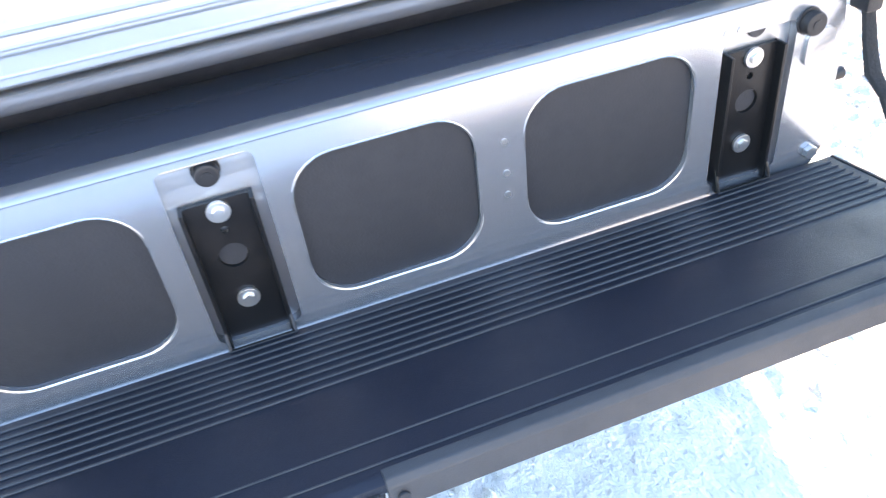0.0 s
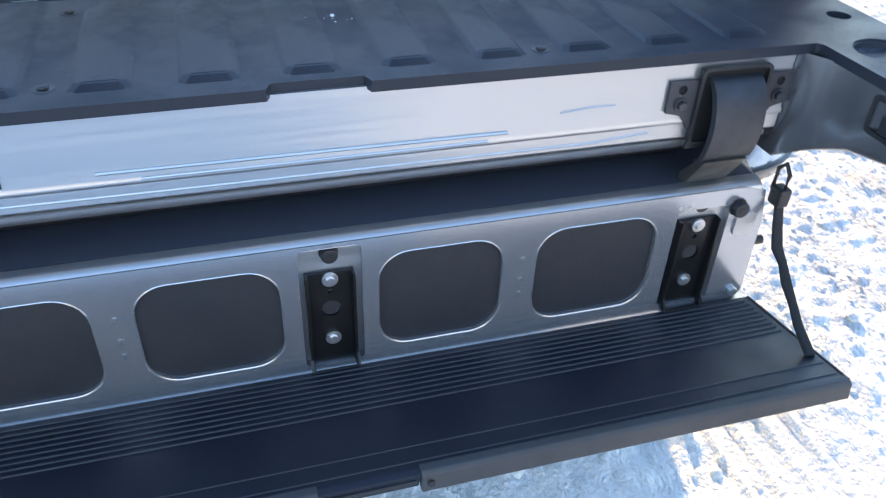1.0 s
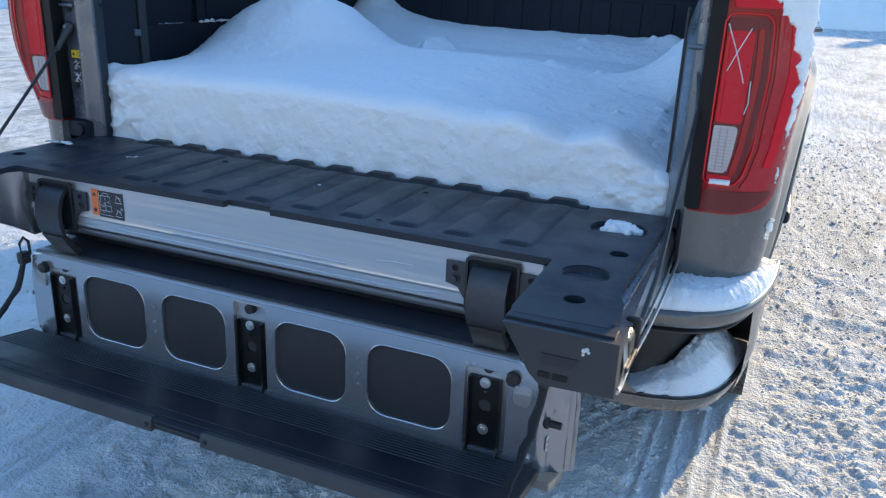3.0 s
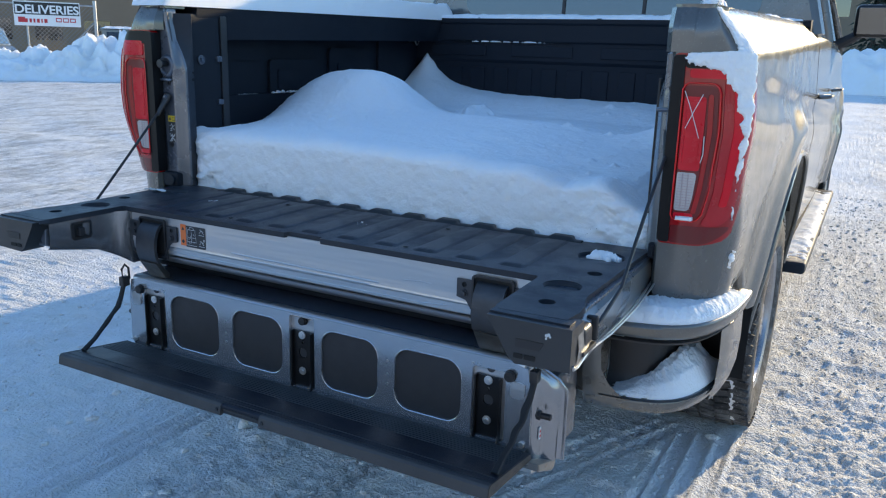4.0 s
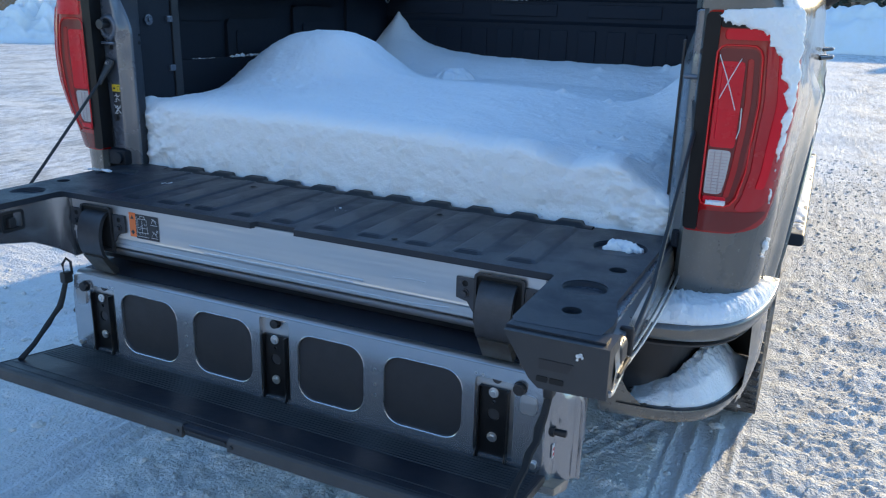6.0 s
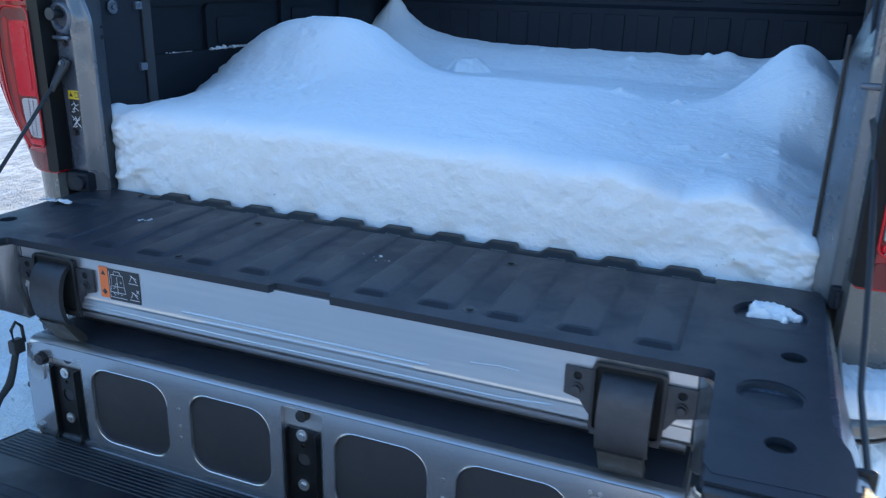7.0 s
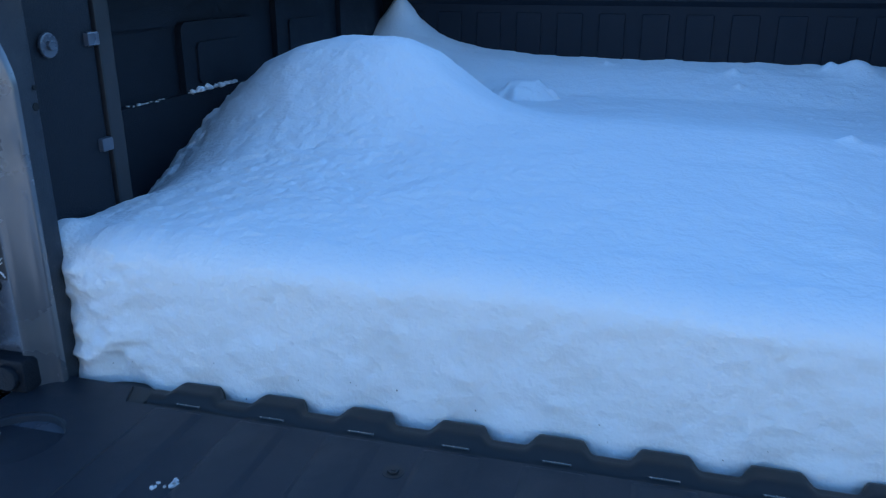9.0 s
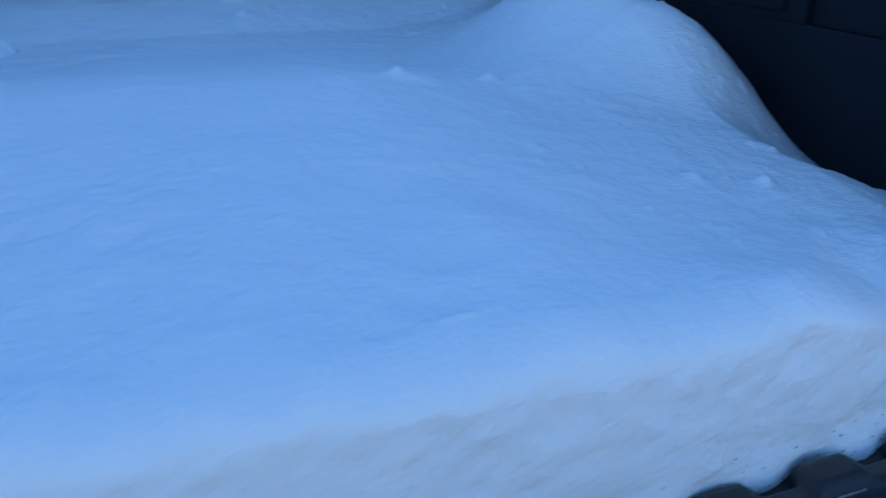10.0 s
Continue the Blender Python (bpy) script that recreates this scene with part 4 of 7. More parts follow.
for sx in (1, -1):
    wall = section([(0.20, 0.855), (1.845, 0.855), (1.845, 1.375), (0.20, 1.375)], sx * 0.95, sx * 0.958)
    tpart("bed_wall", wall, LINER, bed, "dark textured lining of the bed side")
    tpart("wall_field", embossed(sx * 0.949, -sx, 0.33, 1.80, 0.86, 1.150, 0.018), LINER, bed)
    tpart("wall_field", embossed(sx * 0.949, -sx, 0.62, 0.93, 1.10, 1.285, 0.014), LINER, bed)
    tpart("wall_field", embossed(sx * 0.938, -sx, 0.665, 0.84, 1.165, 1.245, 0.008, 0.012), LINER, bed)
    tpart("wall_field", embossed(sx * 0.949, -sx, 0.34, 0.60, 1.28, 1.395, 0.014), LINER, bed)
    tpart("wall_field", embossed(sx * 0.949, -sx, 1.02, 1.34, 1.17, 1.335, 0.014), LINER, bed)
    tpart("wall_field", embossed(sx * 0.938, -sx, 1.08, 1.26, 1.19, 1.27, 0.008, 0.012), LINER, bed)
    tpart("wall_field", embossed(sx * 0.949, -sx, 1.42, 1.70, 1.20, 1.40, 0.014), LINER, bed)
    # wheel housing under the snow
    rows = []
    for k in range(13):
        a = math.pi * k / 12
        rows.append([(sx * 0.95, 1.12 - 0.52 * math.cos(a), 0.86 + 0.15 * math.sin(a)), (sx * 0.66, 1.12 - 0.47 * math.cos(a), 0.86 + 0.14 * math.sin(a)), (sx * 0.645, 1.12 - 0.44 * math.cos(a), 0.86 + 0.12 * math.sin(a)), (sx * 0.645, 1.12 - 0.40 * math.cos(a), 0.86)])
    tpart("wheel_housing", grid(rows), LINER, bed)
    # return wall behind the rear post, with its upright rail
    back = section([(0.045, 0.86), (0.205, 0.86), (0.205, 1.375), (0.045, 1.365)], sx * 0.80, sx * 0.955, 0.006)
    merge(back, section([(0.045, 1.30), (0.205, 1.30), (0.205, 1.442), (0.045, 1.432)], sx * 0.801, sx * 0.895, 0.006))
    tpart("post_return", back, LINER, bed)
    tpart("upright_rail", box(sx * 0.795, sx * 0.825, 0.205, 0.238, 0.87, 1.432, 0.005), BLACK, bed)
    for z in (1.132, 1.278):
        tpart("rail_clip", box(sx * 0.792, sx * 0.812, 0.182, 0.206, z, z + 0.019, 0.003), JAMB, bed)
    wp = disc((sx * 0.799, 0.11, 1.285), (-sx, 0, 0), 0.016, 0.006, 18, 0.002)
    disc((sx * 0.794, 0.11, 1.285), (-sx, 0, 0), 0.007, 0.006, 6, 0.001, wp)
    tpart("tie_bolt", wp, JAMB, bed)
    # top rail with its cap
    cap = grid([[(sx * 0.800, y, z - 0.035), (sx * 0.795, y, z - 0.006), (sx * 0.805, y, z), (sx * 0.870, y, z + 0.003), (sx * 0.892, y, z - 0.002), (sx * 0.900, y, z - 0.020), (sx * 0.905, y, z - 0.07), (sx * 0.93, y, z - 0.11), (sx * 0.82, y, z - 0.11)]
                for y, z in ((0.10, 1.460), (0.2, 1.462), (0.6, 1.470), (1.3, 1.484), (1.90, 1.495))], close_v=True, caps=True)
    tpart("bed_rail", cap, LINER, bed, "black plastic cap on the bed rail", angle=50)

bulk = [(1.826, 0.855), (1.826, 1.285), (1.812, 1.300), (1.812, 1.385), (1.800, 1.395), (1.800, 1.470), (1.790, 1.480), (1.790, 1.503), (1.87, 1.508), (1.87, 0.855)]
tpart("bulkhead", section(bulk, -0.952, 0.952), LINER, bed, "dark stepped front wall of the bed", angle=30)
for i in range(14):
    x = -0.85 + i * 0.13
    tpart("bulkhead_rib", box(x - 0.040, x + 0.040, 1.819, 1.830, 0.90, 1.262, 0.005), LINER, bed)
for i in range(4):
    x = -0.70 + i * 0.46
    tpart("bulkhead_rib", box(x - 0.16, x + 0.16, 1.805, 1.816, 1.318, 1.372, 0.005), LINER, bed)
ring = tube([(-0.93 + 0.0, 1.78 + 0.018 * math.cos(a), 1.385 + 0.022 * math.sin(a)) for a in np.linspace(0, math.tau, 17)], 0.004, 6)
tpart("tie_ring", ring, STEEL, bed)


# ---- rear corners, posts and tail lights ----
def tuck(y, z):
    """How far the upper body draws in towards the tail."""
    f = min(1.0, max(0.0, (z - 0.92) / 0.20))
    g = min(1.0, max(0.0, y / 0.55))
    return 0.024 * f * f * (3 - 2 * f) * (1 - g * g * (3 - 2 * g))


def soft_max(v, r):
    """max(0, v), rounded over about r."""
    return 0.5 * (v + math.sqrt(v * v + r * r)) - 0.5 * r * math.exp(-abs(v) / (3 * r))


def crease(y):
    """Height of the sharp upper shoulder line."""
    return 1.352 + 0.036 * max(y, 0.0)


def swage(y):
    """Height of the soft line where the side turns from facing up to facing down."""
    return 1.185 - 0.075 * max(y, 0.0)


def flank(y, z):
    """Side profile: sloped shoulder over the crease, a hollow flank, and a lower part that leans in."""
    x = 1.012 - 0.80 * soft_max(z - crease(y), 0.010)
    x -= 0.07 * soft_max(z - swage(y), 0.02) + 0.085 * soft_max(swage(y) - z, 0.03)
    return x - 0.010 * math.exp(-(((z - swage(y) - 0.085) / 0.045) ** 2)) * min(1.0, max(0.0, y / 0.3))


def corner(u, off=0.0, z=1.1):
    """A point on the rounded rear corner of the body, u metres from its inner edge."""
    t = min(1.0, max(0.0, (1.14 - z) / 0.20))
    r = 0.062 + 0.080 * t * t * (3 - 2 * t)
    straight = 0.162 - r
    if u < straight:
        p, n = Vector((0.838 + u, -0.058 + 0.0)), Vector((0, -1))
    elif u < straight + r * math.pi / 2:
        a = (u - straight) / r
        p, n = Vector((1.0 - r + r * math.sin(a), -0.058 + r - r * math.cos(a))), Vector((math.sin(a), -math.cos(a)))
    else:
        p, n = Vector((1.0, -0.058 + r + u - straight - r * math.pi / 2)), Vector((1, 0))
    p = p + n * off
    w = min(1.0, max(0.0, (u - 0.03) / 0.15))
    back = 0.45 * soft_max(z - 1.405, 0.008) * min(1.0, max(0.0, 1.4 - u / 0.12))
    return p.x + (flank(max(p.y, 0.0), z) - 1.0) * w * w * (3 - 2 * w) - tuck(p.y, z) * min(1.0, max(0.0, (u - 0.09) / 0.10)), p.y + back


def patch(u0, u1, z0, z1, off, thick, nu=14, nz=10, skew=0.0, lift=0.0, drop=0.0):
    """A curved piece of the corner, with thickness."""
    rows = []
    for i in range(nu + 1):
        u = u0 + (u1 - u0) * i / nu
        front = []
        for j in range(nz + 1):
            low = min(z0 + lift * max(0.0, u - 0.10) ** 1.5, z1 - 0.002)
            top = max(z1 - drop * max(0.0, u - 0.13) ** 2, low + 0.002)
            z = low + (top - low) * j / nz
            front.append((*corner(u + skew * (z1 - z), off, z), z))
        rows.append(front)
    bm = grid(rows)
    bmesh.ops.recalc_face_normals(bm, faces=bm.faces)
    if bm.faces[:][0].normal.y > 0:
        bmesh.ops.reverse_faces(bm, faces=bm.faces)
    rim = [e for e in bm.edges if e.is_boundary]
    made = bmesh.ops.extrude_edge_only(bm, edges=rim)
    for v in [g for g in made["geom"] if isinstance(g, bmesh.types.BMVert)]:
        v.co.y += thick * 0.8
        v.co.x -= thick * 0.5
    return bm


def side(sx, bm):
    return bm if sx > 0 else flip(bm)


def smooth(v, a, b):
    f = min(1.0, max(0.0, (v - a) / (b - a)))
    return f * f * (3 - 2 * f)


def dome(u, z, sx=1):
    """The lamp swells beyond the body round the corner."""
    return (0.005 if sx > 0 else 0.016) * smooth(u, 0.05, 0.13) * smooth(0.26 - u, 0.0, 0.08) * max(0.0, 1 - ((z - 1.125) / 0.225) ** 4)


def slide(u, sx):
    """The far lamp has a broader smoked strip before its red part begins."""
    return u if sx > 0 else u + 0.017 * smooth(u, 0.0, 0.010) * (1 - smooth(u, 0.08, 0.22))


def lens(sx, left, right, z0, z1, off, thick, nu=12, nz=16, rc=0.012, rr=None):
    """A curved lamp piece between two edges, each a number or a list of (height, u), with rounded corners."""
    edge = lambda e, z: float(np.interp(z, [q[0] for q in e], [q[1] for q in e])) if isinstance(e, list) else e
    rr = rc if rr is None else rr
    zs = [z0 + (z1 - z0) * (0.5 - 0.5 * math.cos(math.pi * k / nz)) for k in range(nz + 1)]
    rows = []
    for i in range(nu + 1):
        row = []
        for z in zs:
            d = min(z - z0, z1 - z)
            inset = lambda r: r - math.sqrt(max(0.0, r * r - (r - d) ** 2)) if d < r else 0.0
            a, b = edge(left, z) + inset(rc), edge(right, z) - inset(rr)
            u = a + (b - a) * i / nu
            u = slide(u, sx)
            row.append((*corner(u, off + dome(u, z, sx), z), z))
        rows.append(row)
    bm = grid(rows)
    bmesh.ops.recalc_face_normals(bm, faces=bm.faces)
    if sum(f.normal.y for f in bm.faces) > 0:
        bmesh.ops.reverse_faces(bm, faces=bm.faces)
    made = bmesh.ops.extrude_edge_only(bm, edges=[e for e in bm.edges if e.is_boundary])
    for v in [g for g in made["geom"] if isinstance(g, bmesh.types.BMVert)]:
        v.co.y += thick * 0.8
        v.co.x -= min(thick * 0.5, 0.004)
    return side(sx, bm)


LAMP_EDGE = [(0.915, 0.105), (0.922, 0.140), (0.937, 0.160), (1.018, 0.184), (1.11, 0.211), (1.20, 0.232), (1.36, 0.240)]
RING_EDGE = [(0.970, 0.066), (0.985, 0.075), (1.047, 0.087), (1.12, 0.092), (1.177, 0.094), (1.288, 0.090)]


def inward(e, d):
    return [(z, u - d) for z, u in e]


for sx in (1, -1):
    inn = -0.016 if sx > 0 else -0.003
    bare = -0.016 if sx > 0 else 0.012
    tall = 0.026 if sx < 0 else 0.0
    col = tpart("rear_corner", side(sx, patch(bare, 0.30, 0.777, 1.447, 0.0, 0.02, 26, 40)), DUSTY, None, "grey painted rear corner of the bed side", angle=40)
    rimline = [corner(inn + (0.30 - inn) * k / 24, 0.0, 1.447) for k in range(25)]
    topping = [(sx * a, b) for a, b in rimline] + [(sx * 0.86, 0.10), (sx * 0.80, 0.05), (sx * 0.806, -0.03)]
    tpart("corner_top", plate(topping, [], on_z(1.446), 0.010, 0.004), DUSTY, col)
    tpart("corner_cap", side(sx, patch(inn - 0.012, 0.02, 1.352 + tall, 1.449, 0.001, 0.03, 6, 12)), DUSTY, col)
    zt = 1.350 + tall
    tail = tpart("tail_light", lens(sx, inn, LAMP_EDGE, 0.914, zt, 0.006, 0.03, 30, 30, 0.010, 0.03), RED_DEEP, None, "red wrap-around tail light with a smoked inner edge", angle=60)
    tpart("smoked_edge", lens(sx, inn - 0.002, 0.010, 0.918, zt - 0.004, 0.0095, 0.022 if sx > 0 else 0.044, 6, 16, 0.008, 0.002), SMOKE, tail, "smoked black inner edge")
    tpart("smoked_top", lens(sx, 0.011, 0.215, 1.318 + tall * 0.6, zt - 0.003, 0.0085, 0.006, 20, 8, 0.006), SMOKE, tail)
    tpart("smoked_foot", lens(sx, 0.011, [(0.918, 0.10), (0.96, 0.165)], 0.918, 0.960, 0.0080, 0.006, 20, 8, 0.006, 0.02), RED_FOOT, tail, "smoky red foot of the lamp")
    tpart("outer_lens", lens(sx, inward(RING_EDGE, -0.010), inward(LAMP_EDGE, 0.026), 0.962, 1.300 + tall, 0.0090, 0.006, 20, 24, 0.012, 0.035), RED_OUTER, tail, "dull red outer lens")
    tpart("outer_guide", lens(sx, inward(RING_EDGE, -0.030), inward(RING_EDGE, -0.050), 1.010, 1.290 + tall, 0.0110, 0.004, 6, 24, 0.006), RED, tail, "bright red light guide")
    tpart("top_lens", lens(sx, 0.022, 0.150, 1.296, 1.316 + tall, 0.0090, 0.004, 16, 6, 0.006), RED, tail)
    tpart("inner_field", lens(sx, 0.014, inward(RING_EDGE, 0.005), 0.976, 1.280, 0.0085, 0.004, 12, 20, 0.012, 0.014), RED_DARK, tail)
    # bright C-shaped light guide round the inner field
    ringbm = bmesh.new()
    off0 = 0.0125
    path = [(0.010, z) for z in np.linspace(1.262, 0.984, 14)] + [(0.014, 0.977), (0.022, 0.973)] + [(u, 0.972) for u in np.linspace(0.03, 0.056, 5)] + [(0.066, 0.976)]
    path += [(float(np.interp(z, [q[0] for q in RING_EDGE], [q[1] for q in RING_EDGE])), z) for z in np.linspace(0.990, 1.266, 16)]
    path += [(0.086, 1.278), (0.078, 1.285)] + [(u, 1.286) for u in np.linspace(0.068, 0.024, 6)] + [(0.016, 1.282), (0.010, 1.272), (0.010, 1.262)]
    tube([(*corner(slide(u, sx), off0 + dome(u, z, sx), z), z) for u, z in path], 0.0019, 6, into=ringbm, up=(0, 1, 0))
    tpart("light_guide", side(sx, ringbm), RED_PALE, tail, "pale red light guide round the lens")
    tpart("stop_lens", lens(sx, 0.016, 0.063, 1.090, 1.256, 0.0110, 0.006, 10, 14, 0.006), RED, tail, "bright red stop lens")
    tpart("lens_outline", lens(sx, 0.024, 0.055, 1.104, 1.244, 0.0130, 0.003, 6, 10, 0.004), RED, tail)
    tpart("side_lens", lens(sx, inward(RING_EDGE, 0.024), inward(RING_EDGE, 0.014), 0.990, 1.262, 0.0105, 0.004, 6, 16, 0.004), RED_MID, tail)
    tpart("reverse_lens", lens(sx, 0.016, [(0.996, 0.048), (1.03, 0.055), (1.085, 0.059)], 0.996, 1.085, 0.0110, 0.006, 8, 14, 0.004, 0.008), CLEAR, tail, "clear silvery reversing lens")
    for k in range(13):
        z = 1.001 + 0.0064 * k
        tpart("lens_line", lens(sx, 0.019, 0.050 + 0.0005 * k, z, z + 0.0012, 0.0122, 0.001, 6, 1, 0.0), LENS_LINE, tail)
    for u0 in (0.0285, 0.041):
        tpart("lens_line", lens(sx, u0, u0 + 0.0014, 0.999, 1.082, 0.0123, 0.001, 1, 6, 0.0), LENS_LINE, tail)
    tpart("lens_frame", lens(sx, 0.016, 0.058, 0.978, 0.991, 0.0110, 0.004, 8, 4, 0.004), RED, tail)
    # post beside the light
    bolt_x = sx * (0.822 if sx > 0 else 0.808)
    post_top = 1.350 if sx > 0 else 1.440
    post_box = post_top if sx > 0 else 1.300
    post = tpart("rear_post", section([(-0.028, 0.868), (0.05, 0.868), (0.05, post_box), (-0.028, post_box)], sx * (0.795 if sx > 0 else 0.773), sx * (0.838 if sx > 0 else 0.876), 0.006), JAMB, None, "dark grey steel post at the bed opening")
    if sx > 0:
        # the near post turns in towards the bed as one broad sloping face
        flangep = grid([[(x + (0.030 * max(0.0, (z - 1.25) / 0.10) ** 1.2 if x < 0.80 else 0.0), y, z) for x, y in ((0.768, 0.075), (0.767, 0.058), (0.772, 0.040), (0.781, 0.010), (0.794, -0.022), (0.802, -0.034), (0.826, -0.036))]
                        for z in np.linspace(0.868, post_top - 0.002, 40)])
    else:
        # the far post's flange slopes back towards the bed, narrows and swings outward at its top
        rows = []
        for z in np.linspace(0.868, 1.432, 48):
            lean = min(0.050 * max(0.0, (z - 1.25) / 0.11) ** 1.5, 0.085)
            swell = 0.006 * math.exp(-(((z - 1.262) / 0.020) ** 2)) - 0.003 * math.exp(-(((z - 1.235) / 0.014) ** 2))
            dent = 0.004 * math.exp(-(((z - 1.175) / 0.022) ** 2))
            rim = 0.7455 + lean
            fold = 0.776 + 0.3 * lean - swell
            rim = min(rim, fold - 0.002)
            rows.append([(-rim, -0.004, z), (-rim - 0.0005, -0.010, z), (-rim - 0.003, -0.0125, z), (-0.75 * rim - 0.25 * fold, -0.0120 + dent * 0.5, z),
                         (-0.5 * (rim + fold) - 0.002, -0.0185 + dent, z), (-fold + 0.005, -0.0290, z), (-fold, -0.0345, z), (-fold - 0.004, -0.0345, z), (-fold - 0.007, -0.0270, z)])
        flangep = grid(rows)
    tpart("post_flange", flangep, FLANGE, post, "bright bent flange of the post", angle=60)
    if sx > 0:
        tpart("post_side", box(0.790, 0.806, 0.012, 0.050, 0.866, post_top - 0.004, 0.004), LINER, post)
        tpart("post_seal", box(0.763, 0.769, 0.052, 0.066, 0.868, post_top - 0.06, 0.002), BLACK, post)
    else:
        rows = []
        for z in np.linspace(0.866, 1.430, 30):
            lean = min(0.050 * max(0.0, (z - 1.25) / 0.11) ** 1.5, 0.050)
            rows.append([(-0.7465 - lean, -0.0045, z), (-0.748 - 0.7 * lean, 0.006, z), (-0.751 - 0.35 * lean, 0.018, z), (-0.753, 0.030, z), (-0.758, 0.036, z), (-0.775, 0.042, z), (-0.802, 0.050, z)])
        tpart("post_side", grid(rows), COLUMN, post, "dark sprayed inner side of the post", angle=60)
        for y, z, r in ((0.024, 1.222, 0.005), (0.027, 1.244, 0.003)):
            tpart("drain_hole", disc((-0.7525, y, z), (1, 0, 0), r, 0.002, 12), GAP, post)
    tpart("light_gap", box(sx * (0.838 if sx > 0 else 0.868), sx * (0.846 if sx > 0 else 0.874), -0.05, 0.05, 0.87, 1.33, 0.001), GAP, post)
    if sx < 0:
        tpart("post_seam", tube([(-0.842, -0.0282, 1.315), (-0.840, -0.0282, 1.20), (-0.832, -0.0282, 1.06), (-0.828, -0.0282, 0.925)], 0.0012, 5), GAP, post)
    if sx < 0:
        # the far post's top plate stands proud of the painted corner
        cap_plate = [(-0.780, 1.296), (-0.876, 1.296), (-0.876, 1.380), (-0.868, 1.432), (-0.850, 1.446), (-0.812, 1.446), (-0.806, 1.40), (-0.793, 1.36), (-0.784, 1.325)]
        tpart("post_cap", plate(cap_plate, [], on_y(0.020), 0.0485, 0.003), JAMB, post, "dark top plate of the post")
        # stamped housing round the striker
        rows = []
        for rr, yy in ((0.036, -0.0285), (0.032, -0.036), (0.026, -0.040), (0.021, -0.038), (0.018, -0.030), (0.001, -0.0295)):
            rows.append([(-0.806 + rr * math.cos(math.tau * k / 28), yy, 1.268 + rr * (1.25 if math.sin(math.tau * k / 28) < 0 else 0.95) * math.sin(math.tau * k / 28)) for k in range(28)])
        tpart("striker_cup", grid(rows, close_v=True), JAMB, post, angle=60)
    tpart("striker_pin", disc((bolt_x, -0.029, 1.272), (0, -1, 0), 0.006 if sx > 0 else 0.010, 0.030, 14, 0.003), BLACK, post)
    tpart("striker_head", disc((bolt_x, -0.056, 1.272), (0, -1, 0), 0.008 if sx > 0 else 0.014, 0.006, 14, 0.002), BLACK, post)
    tpart("striker_shelf", box(sx * 0.784, sx * 0.832, -0.042, -0.026, 1.216, 1.226, 0.004), JAMB, post)
    for z in (1.212, 1.010):
        b = disc((bolt_x, -0.0285, z), (0, -1, 0), 0.010, 0.002, 16)
        disc((bolt_x, -0.030, z), (0, -1, 0), 0.0065, 0.005, 6, 0.001, b)
        tpart("post_bolt", b, BLACK, post)
    if sx < 0:
        tpart("lower_hinge", box(-0.835, -0.768, -0.050, -0.010, 0.872, 0.920, 0.008), LINER, post)
        tpart("lower_hinge_knob", disc((-0.792, -0.048, 0.896), (0, -1, 0), 0.017, 0.010, 16, 0.003), LINER, post)
    else:
        hinge = box(0.797, 0.835, -0.046, -0.010, 0.866, 0.905, 0.006)
        box(0.806, 0.812, -0.052, -0.040, 0.872, 0.900, 0.002, into=hinge)
        tpart("lower_hinge", hinge, LINER, post)
    # gate cable and its anchor
    if sx > 0:
        tpart("cable_anchor", tube([(0.822, -0.034, 1.172), (0.823, -0.050, 1.150), (0.823, -0.062, 1.115)], [0.016, 0.012, 0.007], 10, 0.8), BLACK, post)
    else:
        tab = tube([(-0.803, -0.036, 1.176), (-0.808, -0.039, 1.164), (-0.815, -0.050, 1.142), (-0.820, -0.062, 1.120), (-0.8215, -0.069, 1.106)], [0.013, 0.016, 0.012, 0.009, 0.007], 10, 0.5, up=(0, 1, 0))
        tpart("cable_anchor", tab, BLACK, post)
        ab = disc((-0.807, -0.044, 1.166), (0, -1, 0), 0.0075, 0.004, 14, 0.001)
        disc((-0.807, -0.048, 1.166), (0, -1, 0), 0.005, 0.004, 6, 0.0008, ab)
        tpart("anchor_bolt", ab, JAMB, post)
    sag = 0.0 if sx > 0 else 0.020
    tpart("gate_cable", tube([(sx * 0.822, -0.064, 1.117), (sx * 0.822, -0.17, 1.033 - sag), (sx * 0.822, -0.28, 0.938 - 1.6 * sag), (sx * 0.822, -0.350, 0.872 - 1.6 * sag), (sx * 0.824, -0.51, 0.838)], 0.0042, 8), BLACK, post, "thin black cable that holds the gate")
    if sx < 0:
        tpart("warning_label", box(-0.817, -0.782, -0.0296, -0.0286, 1.085, 1.105, 0.0003, 1), YELLOW, post)
        tpart("warning_label", box(-0.815, -0.784, -0.0296, -0.0286, 1.018, 1.084, 0.0003, 1), LABEL, post)
        for z0, crossed in ((1.068, False), (1.034, True)):
            # a sketch of the truck bed with the gate down; the lower one is crossed out
            pr = bmesh.new()
            lines = [((-0.811, 0.003), (-0.802, 0.008), (-0.796, 0.002), (-0.789, 0.007)), ((-0.808, -0.006), (-0.800, -0.002), (-0.790, -0.009)), ((-0.803, 0.012), (-0.799, 0.004), (-0.805, -0.010)), ((-0.812, -0.011), (-0.806, -0.013), (-0.800, -0.010))]
            if crossed:
                lines += [((-0.813, 0.013), (-0.788, -0.013)), ((-0.813, -0.013), (-0.788, 0.013))]
            for q in lines:
                tube([(x, -0.0299, z0 + z) for x, z in q], 0.0009, 4, into=pr)
            tpart("label_print", pr, INK, post)
        tpart("label_symbol", box(-0.797, -0.786, -0.0300, -0.0295, 1.089, 1.101, 0.0002, 1), LABEL, post)
